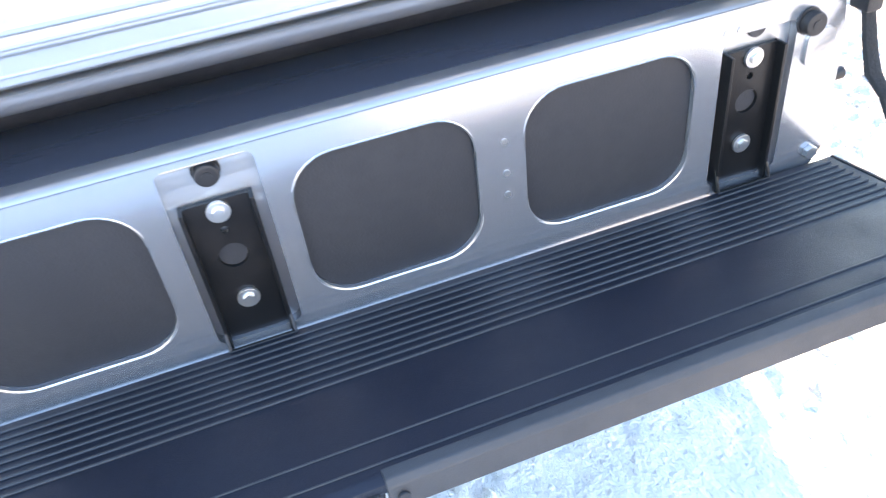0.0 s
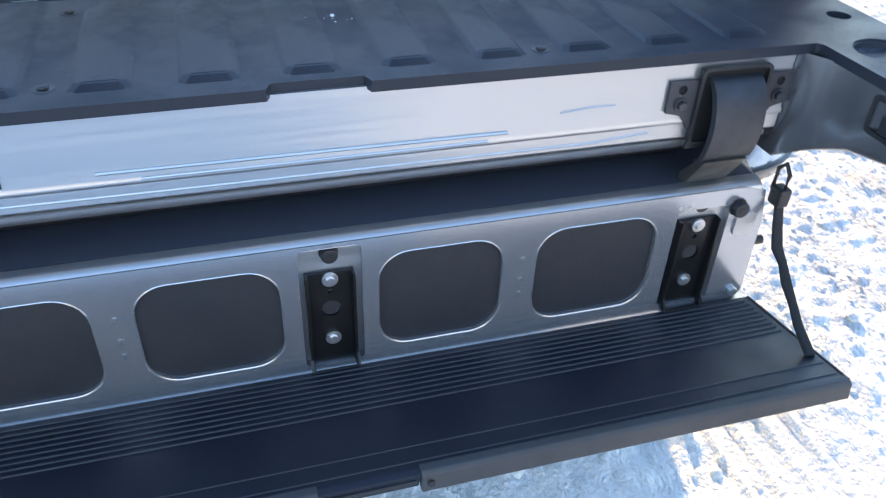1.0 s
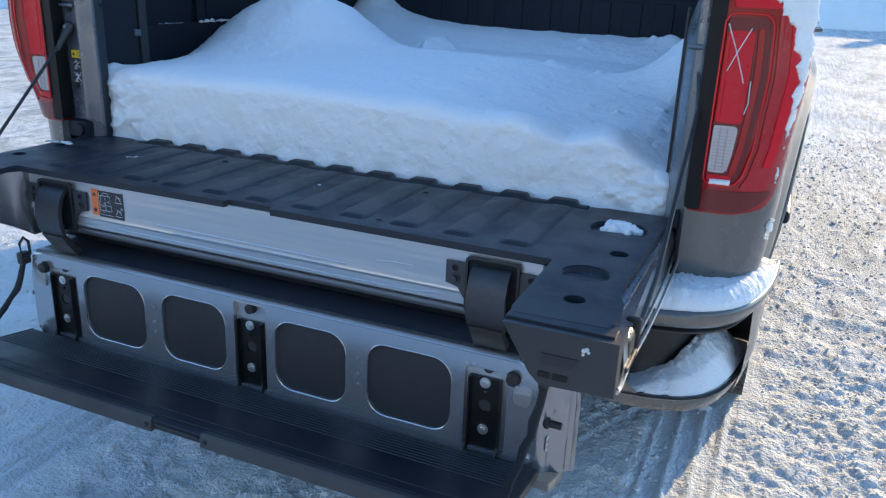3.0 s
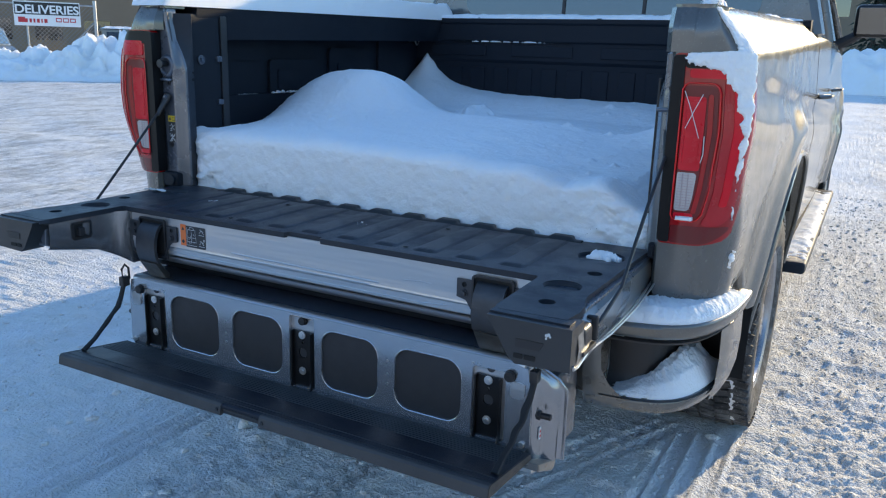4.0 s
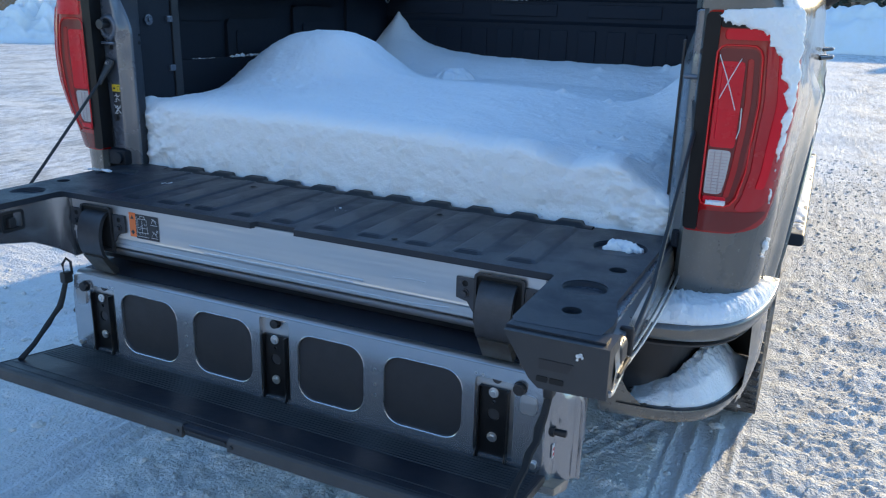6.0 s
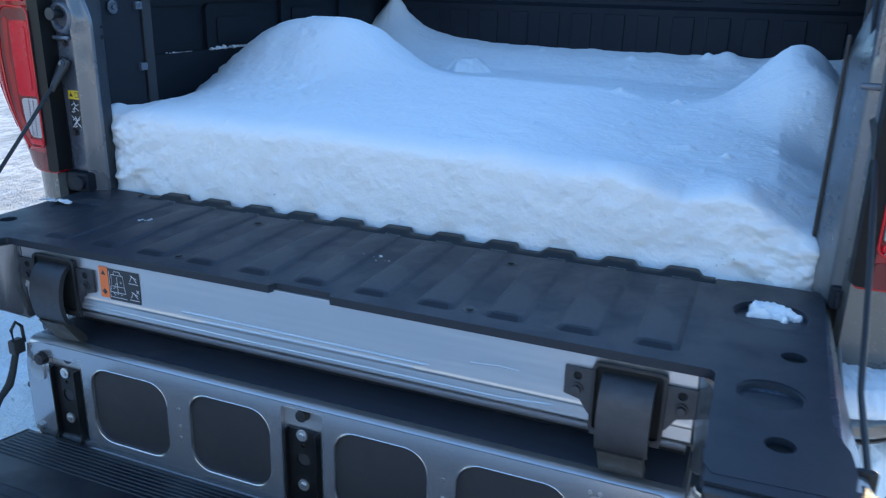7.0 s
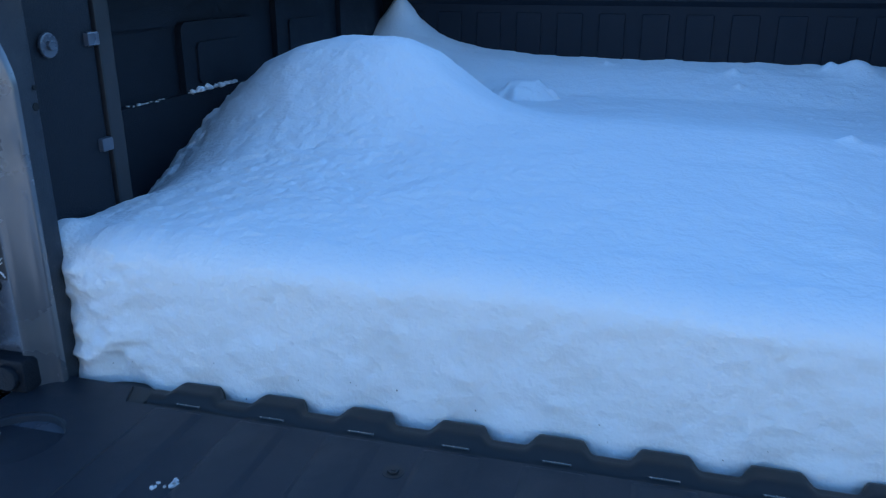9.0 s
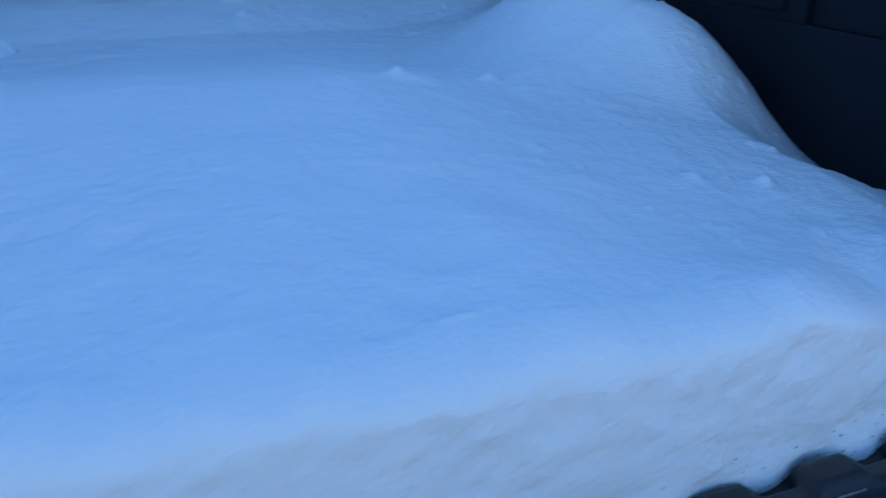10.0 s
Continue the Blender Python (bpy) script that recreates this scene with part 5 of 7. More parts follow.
        tpart("label_symbol", box(-0.7955, -0.7875, -0.0304, -0.0299, 1.0905, 1.0995, 0.0002, 1), YELLOW, post)
        sy = disc((-0.808, -0.0299, 1.094), (0, -1, 0), 0.006, 0.0004, 3)
        tpart("label_symbol", sy, LABEL, post)


# ---- body sides, cab, front ----
def arch(y, cy):
    """Height of the wheel opening at y, or None outside it."""
    d = abs(y - cy) / 0.505
    return 0.40 + 0.62 * (1 - d**2.6) ** (1 / 2.2) if d < 1 else None


def body_x(y, z):
    x = flank(y, z) - tuck(y, z) - 0.05 * max(0, 0.70 - z)
    for cy in (1.12, 4.87):
        d = math.hypot((y - cy) / 0.56, (z - 0.45) / 0.66)
        x += 0.030 * math.exp(-(((d - 0.95) / 0.13) ** 2)) * (1 if z > 0.5 else 0.6)
    if y > 4.6:
        x -= 0.10 * ((y - 4.6) / 1.2) ** 2
    return x


def skin(sx, y0, y1, top, low, n=60, m=26):
    rows = []
    for i in range(n + 1):
        y = y0 + (y1 - y0) * i / n
        zb = low(y)
        for cy in (1.12, 4.87):
            a = arch(y, cy)
            if a:
                zb = max(zb, a)
        zt = top(y)
        row = [(sx * (body_x(y, zb) - 0.05), y, zb), (sx * (body_x(y, zb) - 0.004), y, zb)]
        mid = min(crease(y), zt - 0.012)
        levels = [zb + 0.004 + (mid - 0.012 - zb - 0.004) * j / m for j in range(m + 1)] + [mid - 0.004, mid + 0.004, mid + 0.012]
        levels += [mid + 0.012 + (zt - mid - 0.012) * j / 4 for j in range(1, 5)]
        for z in levels:
            row.append((sx * body_x(y, z), y, z))
        row.append((sx * (body_x(y, zt) - 0.05), y, zt + 0.006))
        rows.append(row)
    return grid(rows)


rail = lambda y: 1.455 + 0.020 * y
for sx in (1, -1):
    tpart("bed_side", skin(sx, 0.088, 1.916, rail, lambda y: (0.779 - 0.18 * min(1, max(0, (y - 0.30) / 0.25))) if y < 1.1 else 0.50, 110), SALT, None, "salt-dusted grey bed side with a wheel opening", angle=50)
    tpart("panel_gap", box(sx * 0.90, sx * 0.972, 1.910, 1.950, 0.5, 1.40, 0.001), GAP)
    door = tpart("rear_door", skin(sx, 1.945, 3.02, lambda y: 1.44, lambda y: 0.50, 24), SALT, None, "salt-dusted grey rear door", angle=50)
    tpart("door_handle", tube([(sx * 1.005, 2.08, 1.18), (sx * 1.045, 2.10, 1.185), (sx * 1.048, 2.24, 1.185), (sx * 1.005, 2.26, 1.18)], 0.013, 8, 0.7), DUSTY, door)
    fdoor = tpart("front_door", skin(sx, 3.032, 4.10, lambda y: 1.44, lambda y: 0.50, 24), SALT, None, "salt-dusted grey front door", angle=50)
    tpart("door_handle", tube([(sx * 1.005, 3.16, 1.18), (sx * 1.045, 3.18, 1.185), (sx * 1.048, 3.32, 1.185), (sx * 1.005, 3.34, 1.18)], 0.013, 8, 0.7), DUSTY, fdoor)
    tpart("front_wing", skin(sx, 4.112, 5.62, lambda y: 1.40 - 0.04 * (y - 4.1), lambda y: 0.50, 60), SALT, None, "salt-dusted grey front wing", angle=50)
    # rolled lip and lining of the wheel openings
    for cy in (1.12, 4.87):
        lip = [(y, arch(y, cy)) for y in (cy + 0.5045 * math.sin(a) for a in np.linspace(-1.45, 1.45, 40))]
        tpart("arch_lip", tube([(sx * (body_x(y, z) + 0.002), y, z) for y, z in lip], 0.009, 8), SALT)
        rows = []
        for k in range(17):
            a = math.pi * (k / 16)
            y, z = cy - 0.54 * math.cos(a), 0.36 + 0.68 * math.sin(a)
            rows.append([(sx * 0.60, y, z), (sx * 0.985, y, z)])
        # lining in the same shadow black, so the opening reads dark
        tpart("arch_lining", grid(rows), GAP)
    # side windows and pillars
    def upper(y, z):
        return sx * (0.955 - (z - 1.44) * 0.28)
    for y0, y1, lean0, lean1 in ((2.10, 2.98, 0.10, 0.0), (3.06, 3.98, 0.0, -0.36)):
        rows = []
        for k in range(6):
            f = k / 5
            rows.append([(upper(0, z), y0 + lean0 * (z - 1.45) / 0.35 + (y1 + lean1 * (z - 1.45) / 0.35 - y0 - lean0 * (z - 1.45) / 0.35) * f, z) for z in np.linspace(1.45, 1.80, 4)])
        tpart("side_window", grid(rows), GLASS)
    for pts, r in (([(upper(0, 1.44) * 0.99, 1.985, 1.44), (upper(0, 1.84) * 0.99, 2.05, 1.84)], 0.055), ([(upper(0, 1.44), 3.02, 1.44), (upper(0, 1.82), 3.02, 1.82)], 0.04),
                   ([(upper(0, 1.40), 4.14, 1.42), (upper(0, 1.80), 3.72, 1.80)], 0.04)):
        tpart("cab_pillar", tube(pts, r, 10, 0.8), DUSTY)
    tpart("belt_trim", box(sx * 0.935, sx * 0.962, 1.98, 4.08, 1.432, 1.452, 0.004), BLACK)
    # mirror
    mir = tpart("door_mirror", box(sx * 1.045, sx * 1.255, 3.80, 3.90, 1.49, 1.69, 0.035, 4), BLACK, None, "black door mirror")
    tpart("mirror_glass", box(sx * 1.065, sx * 1.235, 3.795, 3.801, 1.51, 1.67, 0.002), GLASS, mir)
    tpart("mirror_arm", tube([(sx * 0.93, 3.86, 1.43), (sx * 1.0, 3.86, 1.46), (sx * 1.08, 3.86, 1.51)], [0.04, 0.035, 0.03], 10), BLACK, mir)
    # running board
    bd = tpart("running_board", section([(1.86, 0.405), (4.28, 0.405), (4.28, 0.452), (1.90, 0.452)], sx * 0.90, sx * 1.062, 0.016), BLACK, None, "black running board along the sill")
    for y in (2.2, 3.9):
        tpart("board_bracket", tube([(sx * 0.80, y, 0.48), (sx * 0.92, y, 0.42)], 0.02, 8), BLACK, bd)
    tpart("sill", box(sx * 0.80, sx * 0.965, 1.70, 4.30, 0.47, 0.56, 0.02), GAP)

# cab shell, rear window
cab_back = plate([(-0.93, 1.30), (0.93, 1.30), (0.955, 1.46), (0.86, 1.80), (0.78, 1.88), (-0.78, 1.88), (-0.86, 1.80), (-0.955, 1.46)],
                 [rrect(0, 1.69, 1.42, 0.30, 0.05, 5)], lambda a, b, d: (a, 1.945 + 0.08 * max(0, b - 1.46) + d, b), 0.03)
cab = tpart("cab_back", cab_back, DUSTY, None, "grey cab back wall with a rear window")
# near-black boxes fill the hollow cab; the upper one is added to block sun
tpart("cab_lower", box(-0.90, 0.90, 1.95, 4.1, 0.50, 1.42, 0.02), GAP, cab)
tpart("cab_sun_block", box(-0.80, 0.80, 2.06, 3.66, 1.40, 1.825, 0.02), GAP, cab)
for sx in (1, -1):
    tpart("roof_edge", tube([(sx * 0.845, 2.02, 1.82), (sx * 0.845, 3.0, 1.83), (sx * 0.83, 3.74, 1.81)], 0.045, 10), DUSTY, cab)
pane = lambda a, b, d: (a, 1.942 + 0.08 * max(0, b - 1.46) + d, b)
tpart("rear_window", plate(rrect(0, 1.69, 1.46, 0.335, 0.06, 5), [], pane, 0.004), GLASS, cab, "dark rear window reflecting the lot")
for x in (-0.19, 0.21):
    tpart("window_bar", section([(1.942, 1.53), (1.954, 1.53), (1.980, 1.85), (1.968, 1.85)], x - 0.008, x + 0.008), BLACK, cab)
roof = []
for i in range(9):
    f = -1 + i / 4
    roof.append([(f * w, y, z - 0.05 * abs(f) ** 3) for w, y, z in ((0.80, 2.005, 1.885), (0.83, 2.12, 1.915), (0.84, 2.8, 1.925), (0.83, 3.4, 1.91), (0.79, 3.72, 1.86))])
tpart("roof", grid(roof), DUSTY, cab)
tpart("windscreen", grid([[(-0.72, 3.72, 1.855), (0.72, 3.72, 1.855)], [(-0.86, 4.22, 1.40), (0.86, 4.22, 1.40)]]), GLASS, cab)
hood = []
for i in range(9):
    f = -1 + i / 4
    hood.append([(f * w, y, z - 0.05 * abs(f) ** 4) for w, y, z in ((0.90, 4.18, 1.415), (0.92, 4.5, 1.425), (0.90, 5.1, 1.40), (0.85, 5.55, 1.36), (0.82, 5.66, 1.22), (0.82, 5.68, 0.75))])
tpart("bonnet", grid(hood), DUSTY)
tpart("front_bumper", section([(5.55, 0.45), (5.76, 0.47), (5.78, 0.70), (5.66, 0.76), (5.55, 0.76)], -0.93, 0.93, 0.02), PAINT)
tpart("chassis", box(-0.55, 0.55, 0.15, 5.4, 0.42, 0.60, 0.03), GAP)


# ---- rear bumper with corner steps ----
def plan(u, inset=0.0):
    """Plan of the bumper's corner from the middle (u = 0) to the wheel (u = 1)."""
    pts = [(0.69, -0.177), (0.78, -0.173), (0.85, -0.161), (0.905, -0.135), (0.945, -0.090), (0.970, -0.030), (0.990, 0.05), (1.003, 0.15), (1.006, 0.26)]
    px, py = zip(*pts)
    f, k = u * (len(pts) - 1), np.arange(len(pts))
    spot = lambda c: (sum(np.interp(c + o, k, px) for o in (-0.6, -0.3, 0, 0.3, 0.6)) / 5, sum(np.interp(c + o, k, py) for o in (-0.6, -0.3, 0, 0.3, 0.6)) / 5)
    x, y = spot(f)
    (ax, ay), (bx, by) = spot(f - 0.3), spot(f + 0.3)
    L = math.hypot(bx - ax, by - ay)
    return x - inset * (by - ay) / L, y + inset * (bx - ax) / L


def band(sx, levels, u0=0.0, u1=1.0, n=28):
    """A skin round the corner through (inset, height) levels."""
    rows = []
    for k in range(n + 1):
        u = u0 + (u1 - u0) * k / n
        rows.append([(sx * plan(u, i if i > 0 else i * (1 - 0.6 * u))[0], plan(u, i if i > 0 else i * (1 - 0.6 * u))[1], z) for i, z in levels])
    return grid(rows)


bumper = tpart("rear_bumper", section([(-0.085, 0.50), (-0.095, 0.56), (-0.085, 0.69), (0.02, 0.70), (0.10, 0.66), (0.10, 0.50)], -0.69, 0.69, 0.01), DUSTY, None, "grey rear bumper with moulded corner steps")
for sx in (1, -1):
    tpart("bumper_band", band(sx, [(0.14, 0.748), (-0.018, 0.748), (-0.027, 0.744), (-0.030, 0.737), (-0.014, 0.716), (-0.004, 0.705), (0.010, 0.700), (0.14, 0.700)]), DUSTY, bumper, "grey painted upper bumper band", angle=50)
    tpart("bumper_trim", band(sx, [(0.012, 0.697), (0.006, 0.693), (0.010, 0.687), (0.05, 0.684)]), BLACK, bumper)
    tpart("step_recess", band(sx, [(0.05, 0.684), (0.105, 0.66), (0.115, 0.58), (0.09, 0.545), (0.012, 0.540)], 0.07, 0.98), BLACK, bumper, "black plastic recess of the corner step", angle=50)
    # end plate added to stop the sun reaching the heaped snow
    tpart("recess_end", grid([[(sx * plan(u, i)[0], plan(u, i)[1], z) for i, z in ((0.010, 0.548), (0.010, 0.690), (0.14, 0.690), (0.14, 0.548))] for u in (0.955, 0.975)], close_v=True, caps=True), BLACK, bumper)
    tpart("recess_roof", band(sx, [(0.012, 0.694), (0.14, 0.694), (0.14, 0.540)], 0.5, 0.98, 14), BLACK, bumper)
    tpart("step_lip", band(sx, [(0.10, 0.545), (0.034, 0.545), (0.022, 0.541), (0.018, 0.530), (0.024, 0.508), (0.046, 0.496), (0.14, 0.494)], 0.0, 0.80), DUSTY, bumper, angle=60)
    # painted cheek that slants down into the lower edge of the step
    rows = []
    for z, i, ub in ((0.685, 0.004, 0.075), (0.66, 0.001, 0.070), (0.61, 0.0, 0.078), (0.575, 0.006, 0.105), (0.545, 0.014, 0.150), (0.522, 0.022, 0.26), (0.506, 0.032, 0.44), (0.498, 0.06, 0.46)):
        rows.append([(sx * plan(-0.02 + (ub + 0.02) * k / 12, i)[0], plan(-0.02 + (ub + 0.02) * k / 12, i)[1], z) for k in range(13)])
    tpart("bumper_cheek", grid(rows), DUSTY, bumper, "grey painted cheek of the bumper", angle=60)
    tpart("bumper_cheek", band(sx, [(0.006, 0.692), (0.004, 0.62), (0.008, 0.55), (0.02, 0.50)], 0.72, 1.0, 14), DUSTY, bumper, angle=60)
    tpart("bumper_top", band(sx, [(0.005, 0.7475), (0.16, 0.7475)], 0.0, 0.8), BLACK, bumper)
tpart("hitch", box(-0.05, 0.05, -0.08, 0.10, 0.42, 0.49, 0.008), BLACK, bumper)


# ---- wheels ----
def wheel(x, y, sx):
    R, W = 0.408, 0.275
    xo = x + sx * W / 2
    w = tpart("wheel", lathe([(0.20, x - sx * 0.09), (0.235, x - sx * 0.09), (0.235, x + sx * 0.10), (0.245, x + sx * 0.118), (0.26, x + sx * 0.125)], (y, R - 0.006)), RIM, None, "alloy wheel with a snowy all-terrain tyre")
    prof = [(0.258, x - sx * 0.11), (0.30, x - sx * W / 2), (0.36, x - sx * W / 2), (0.392, x - sx * W * 0.46), (0.401, x - sx * W * 0.36), (0.401, x + sx * W * 0.36), (0.392, x + sx * W * 0.46), (0.36, x + sx * W / 2),
            (0.30, x + sx * W / 2), (0.258, x + sx * 0.115)]
    tpart("tyre", lathe(prof, (y, R - 0.006), 64), TYRE, w, angle=60)
    lug = bmesh.new()
    for k in range(70):
        a = math.tau * k / 70
        for j, off in enumerate((-0.40, -0.2, 0.0, 0.2, 0.40)):
            b = box(-0.023, 0.023, -0.0125, 0.0125, -0.006, 0.005, 0.0, 1)
            m = Matrix.Translation((x + off * W, y, R - 0.006)) @ Matrix.Rotation(a + (0.03 if j % 2 else 0), 4, "X") @ Matrix.Translation((0, 0, R - 0.004 - (0.007 if abs(off) > 0.3 else 0)))
            bmesh.ops.transform(b, matrix=m @ Matrix.Rotation(0.25 * (1 if j % 2 else -1), 4, "Z"), verts=b.verts)
            merge(lug, b)
    tagged(tpart("tread", lug, TYRE, w, smooth=False), kind="stuff")
    rows = []
    for k in range(180):
        a = math.tau * k / 180
        xs = np.linspace(-0.44, 0.44, 15)
        rr = 0.3945 + 0.0085 * np.clip(1.6 * fbm(xs * 14, np.full(15, k * 0.35), 2, 81) - 0.25, 0, 1) - 0.010 * np.clip(np.abs(xs) - 0.34, 0, 1) * 8
        rows.append([(x + f * W, y + r * math.cos(a), R - 0.006 + r * math.sin(a)) for f, r in zip(xs, rr)])
    tpart("packed_snow", grid(rows, close_u=True), SNOW, w, "snow packed between the tread blocks")
    for k in range(6):
        a = math.tau * k / 6
        spoke = section([(-0.032, 0.03), (0.032, 0.03), (0.022, 0.238), (-0.022, 0.238)], x + sx * 0.060, x + sx * 0.105, 0.006)
        bmesh.ops.transform(spoke, matrix=Matrix.Translation((0, y, R - 0.006)) @ Matrix.Rotation(a, 4, "X"), verts=spoke.verts)
        tpart("spoke", spoke, RIM, w)
    tpart("hub_cap", disc((x + sx * 0.06, y, R - 0.006), (sx, 0, 0), 0.06, 0.055, 24, 0.006), RIM, w)
    tpart("brake_disc", disc((x - sx * 0.02, y, R - 0.006), (sx, 0, 0), 0.17, 0.02, 32), HINGE, w)


for sx in (1, -1):
    wheel(sx * 0.858, 1.12, sx)
    wheel(sx * 0.858, 4.87, sx)


# ---- snow lying on and in the truck ----
def bump(x, y, cx, cy, h, sx, sy=None):
    return h * np.exp(-(((x - cx) / sx) ** 2 + ((y - cy) / (sy or sx)) ** 2))


def bed_snow_height(x, y):
    base = np.interp(y, [0.0, 0.12, 0.3, 0.55, 0.76, 0.92, 1.10, 1.30, 1.50, 1.70, 1.84], [1.052, 1.062, 1.072, 1.090, 1.103, 1.085, 1.058, 1.046, 1.052, 1.105, 1.128])
    tilt = np.interp(x, [-0.95, -0.7, -0.3, 0.2, 0.45, 0.7, 0.85, 0.95], [-0.025, 0.004, 0.008, 0.0, -0.034, -0.050, -0.100, -0.165])
    tilt = tilt * np.interp(y, [0, 0.9, 1.5, 1.85], [0.9, 1.0, 0.25, 0.0])
    z = base + tilt
    q = np.hypot((x + 0.60) / np.where(x < -0.60, 0.315, 0.195), (y - 0.875) / 0.30)
    z = z + 0.150 * np.exp(-(q**2.5)) + bump(x, y, -0.80, 0.70, 0.03, 0.12, 0.22)
    z = z + bump(x, y, 0.735, 0.98, 0.190, 0.155, 0.27) + bump(x, y, 0.82, 1.28, 0.060, 0.18, 0.24) + bump(x, y, 0.79, 0.68, 0.072, 0.10, 0.13) - bump(x, y, 0.84, 0.46, 0.030, 0.10, 0.10) + bump(x, y, 0.80, 1.60, 0.03, 0.15, 0.15)
    z = z - bump(x, y, -0.95, 0.34, 0.075, 0.14, 0.15) - bump(x, y, -0.97, 0.55, 0.04, 0.12, 0.18)
    spike = np.hypot((x + 0.885) / 0.17, (y - 1.815) / 0.20)
    z = z + 0.145 * np.exp(-spike) + 0.055 * np.exp(-(spike * 2.6) ** 1.3)
    z = z + 0.02 * np.exp(-np.hypot((x - 0.95) / 0.10, (y - 1.75) / 0.3))
    z = z + bump(x, y, 0.43, 0.07, 0.016, 0.07, 0.06) - bump(x, y, 0.545, 0.05, 0.018, 0.04, 0.09) - bump(x, y, 0.76, 0.05, 0.034, 0.10, 0.12) + bump(x, y, 0.645, 0.08, 0.014, 0.04, 0.06)
    z = z + bump(x, y, -0.785, 0.06, 0.018, 0.03, 0.04)
    rr = np.hypot((x + 0.40) / 0.095, (y - 1.43) / 0.080) + 0.6 * (fbm(x * 22, y * 22, 3, 90) - 0.5)
    z = z + 0.046 * np.clip(1.5 * (1 - rr), 0, 1) ** 0.7 * (0.8 + 0.25 * np.clip((x + 0.46) / 0.1, 0, 1))
    for cx, cy, h, r in ((0.293, 0.766, 0.014, 0.018), (0.33, 0.75, 0.008, 0.03), (0.445, 0.756, 0.012, 0.012), (0.173, 1.603, 0.012, 0.014), (0.426, 1.765, 0.022, 0.02), (0.50, 1.76, 0.03, 0.05),
                         (0.70, 1.74, 0.035, 0.05), (-0.204, 1.745, 0.010, 0.015), (0.16, 1.70, 0.016, 0.02), (0.52, 0.33, 0.008, 0.012), (0.60, 0.30, 0.010, 0.010), (0.55, 0.55, 0.006, 0.02)):
        z = z + bump(x, y, cx, cy, h, r)
    grain = 0.5 + 0.45 * np.exp(-(q**2)) + 1.1 * np.exp(-(((x + 0.45) / 0.35) ** 2) - ((y - 0.35) / 0.3) ** 2) + 0.15 * np.clip((x - 0.35) * 2, 0, 1)
    z = z + 0.013 * (fbm(x * 9, y * 9, 4, 5) - 0.5) + 0.005 * grain * (fbm(x * 34, y * 34, 3, 8) - 0.5) + 0.003 * grain * (vnoise(x * 105, y * 105, 14) - 0.5)
    crumbs = np.clip(vnoise(x * 46, y * 46, 77) - 0.90, 0, 1) * np.clip(0.25 + x * 1.6, 0, 1) * 0.06
    rim = np.clip((-0.80 - x) / 0.10, 0, 1) * (np.abs(y - 0.55) < 0.75)
    return z + crumbs + rim * (0.022 * (fbm(x * 30, y * 30, 3, 91) - 0.5) + 0.012 * (vnoise(x * 80, y * 80, 92) - 0.5))


def bed_snow():
    nu, nf, nt = 480, 70, 400
    u = np.linspace(-1, 1, nu)
    rows = []
    end = 0.5 + 0.5 * np.tanh((np.abs(u) - 0.80) * 14)
    brow = 0.078 + 0.026 * (fbm(u * 5.5, u * 0 + 2, 3, 37) - 0.5) + 0.022 * (fbm(u * 21, u * 0 + 9, 2, 38) - 0.5)
    brow = brow + 0.026 / (1 + np.exp(-(u * 0.806 - 0.50) / 0.025)) - 0.020 / (1 + np.exp(-(u * 0.806 - 0.60) / 0.02))
    for j in range(nf):
        f = j / (nf - 1)
        x = u * 0.806
        top = bed_snow_height(x, brow)
        z = 0.852 + (top - 0.852) * (1 - (1 - f) ** 1.25)
        lean = (brow - 0.026) * np.clip((f - 0.72) / 0.28, 0, 1) ** 2.6
        # soft upright flutes, pillowy lumps and grains
        rag = 0.022 * (fbm(x * 9, z * 2.5 + 3, 2, 41) - 0.5) + 0.010 * (fbm(x * 19, z * 15, 2, 43) - 0.5) + 0.006 * (fbm(x * 60, z * 60, 3, 44) - 0.5) + 0.005 * np.clip(fbm(x * 11 + 7, z * 20, 2, 46) - 0.5, 0, 1)
        rag = rag + end * 0.045 * (fbm(x * 22, z * 30, 3, 47) - 0.5) + np.clip((x - 0.3) * 3, 0, 1) * 0.022 * (fbm(x * 13, z * 17, 3, 48) - 0.45)
        y = 0.026 + lean + rag * min(1, (1 - f) * 4) * min(1, 0.35 + 3 * f) + 0.034 * np.cos(x / PITCH * math.tau) * max(0.22 - f, 0)
        y = y + 0.030 * f * (1 - f) * 2 / (1 + np.exp(-(x - 0.52 + 0.35 * (z - 1.0)) / 0.022)) - 0.022 * f * (1 - f) * 2 / (1 + np.exp(-(x - 0.62 + 0.4 * (z - 1.0)) / 0.014))
        over = np.where(u < 0, 0.046, 0.020) * (fbm(z * 34, u * 0 + np.sign(u) * 5, 3, 51) - 0.42) * np.abs(u) ** 14
        x = x + np.sign(u) * over * math.sin(math.pi * min(1, f * 1.1 + 0.1))
        rows.append(np.stack([x, y + np.abs(u) ** 24 * 0.012 * (1 - f), z], -1))
    for j in range(1, nt):
        f = (j / (nt - 1)) ** 1.15
        g = min(1, max(0, (0.112 + 1.726 * f - 0.17) / 0.11))
        half = 0.79 + (0.947 - 0.79) * g * g * (3 - 2 * g)
        x = u * (half + (0.806 - half) * math.exp(-f * 60))
        yy = brow + (1.838 - brow) * f
        rows.append(np.stack([x, yy, bed_snow_height(x, yy)], -1))
    return np.array(rows)


P = bed_snow()
snow = sheet("snow_load", P[..., 0], P[..., 1], P[..., 2], SNOW)
tagged(snow, "deep fresh snow filling the bed, steep at the gate", "snow")


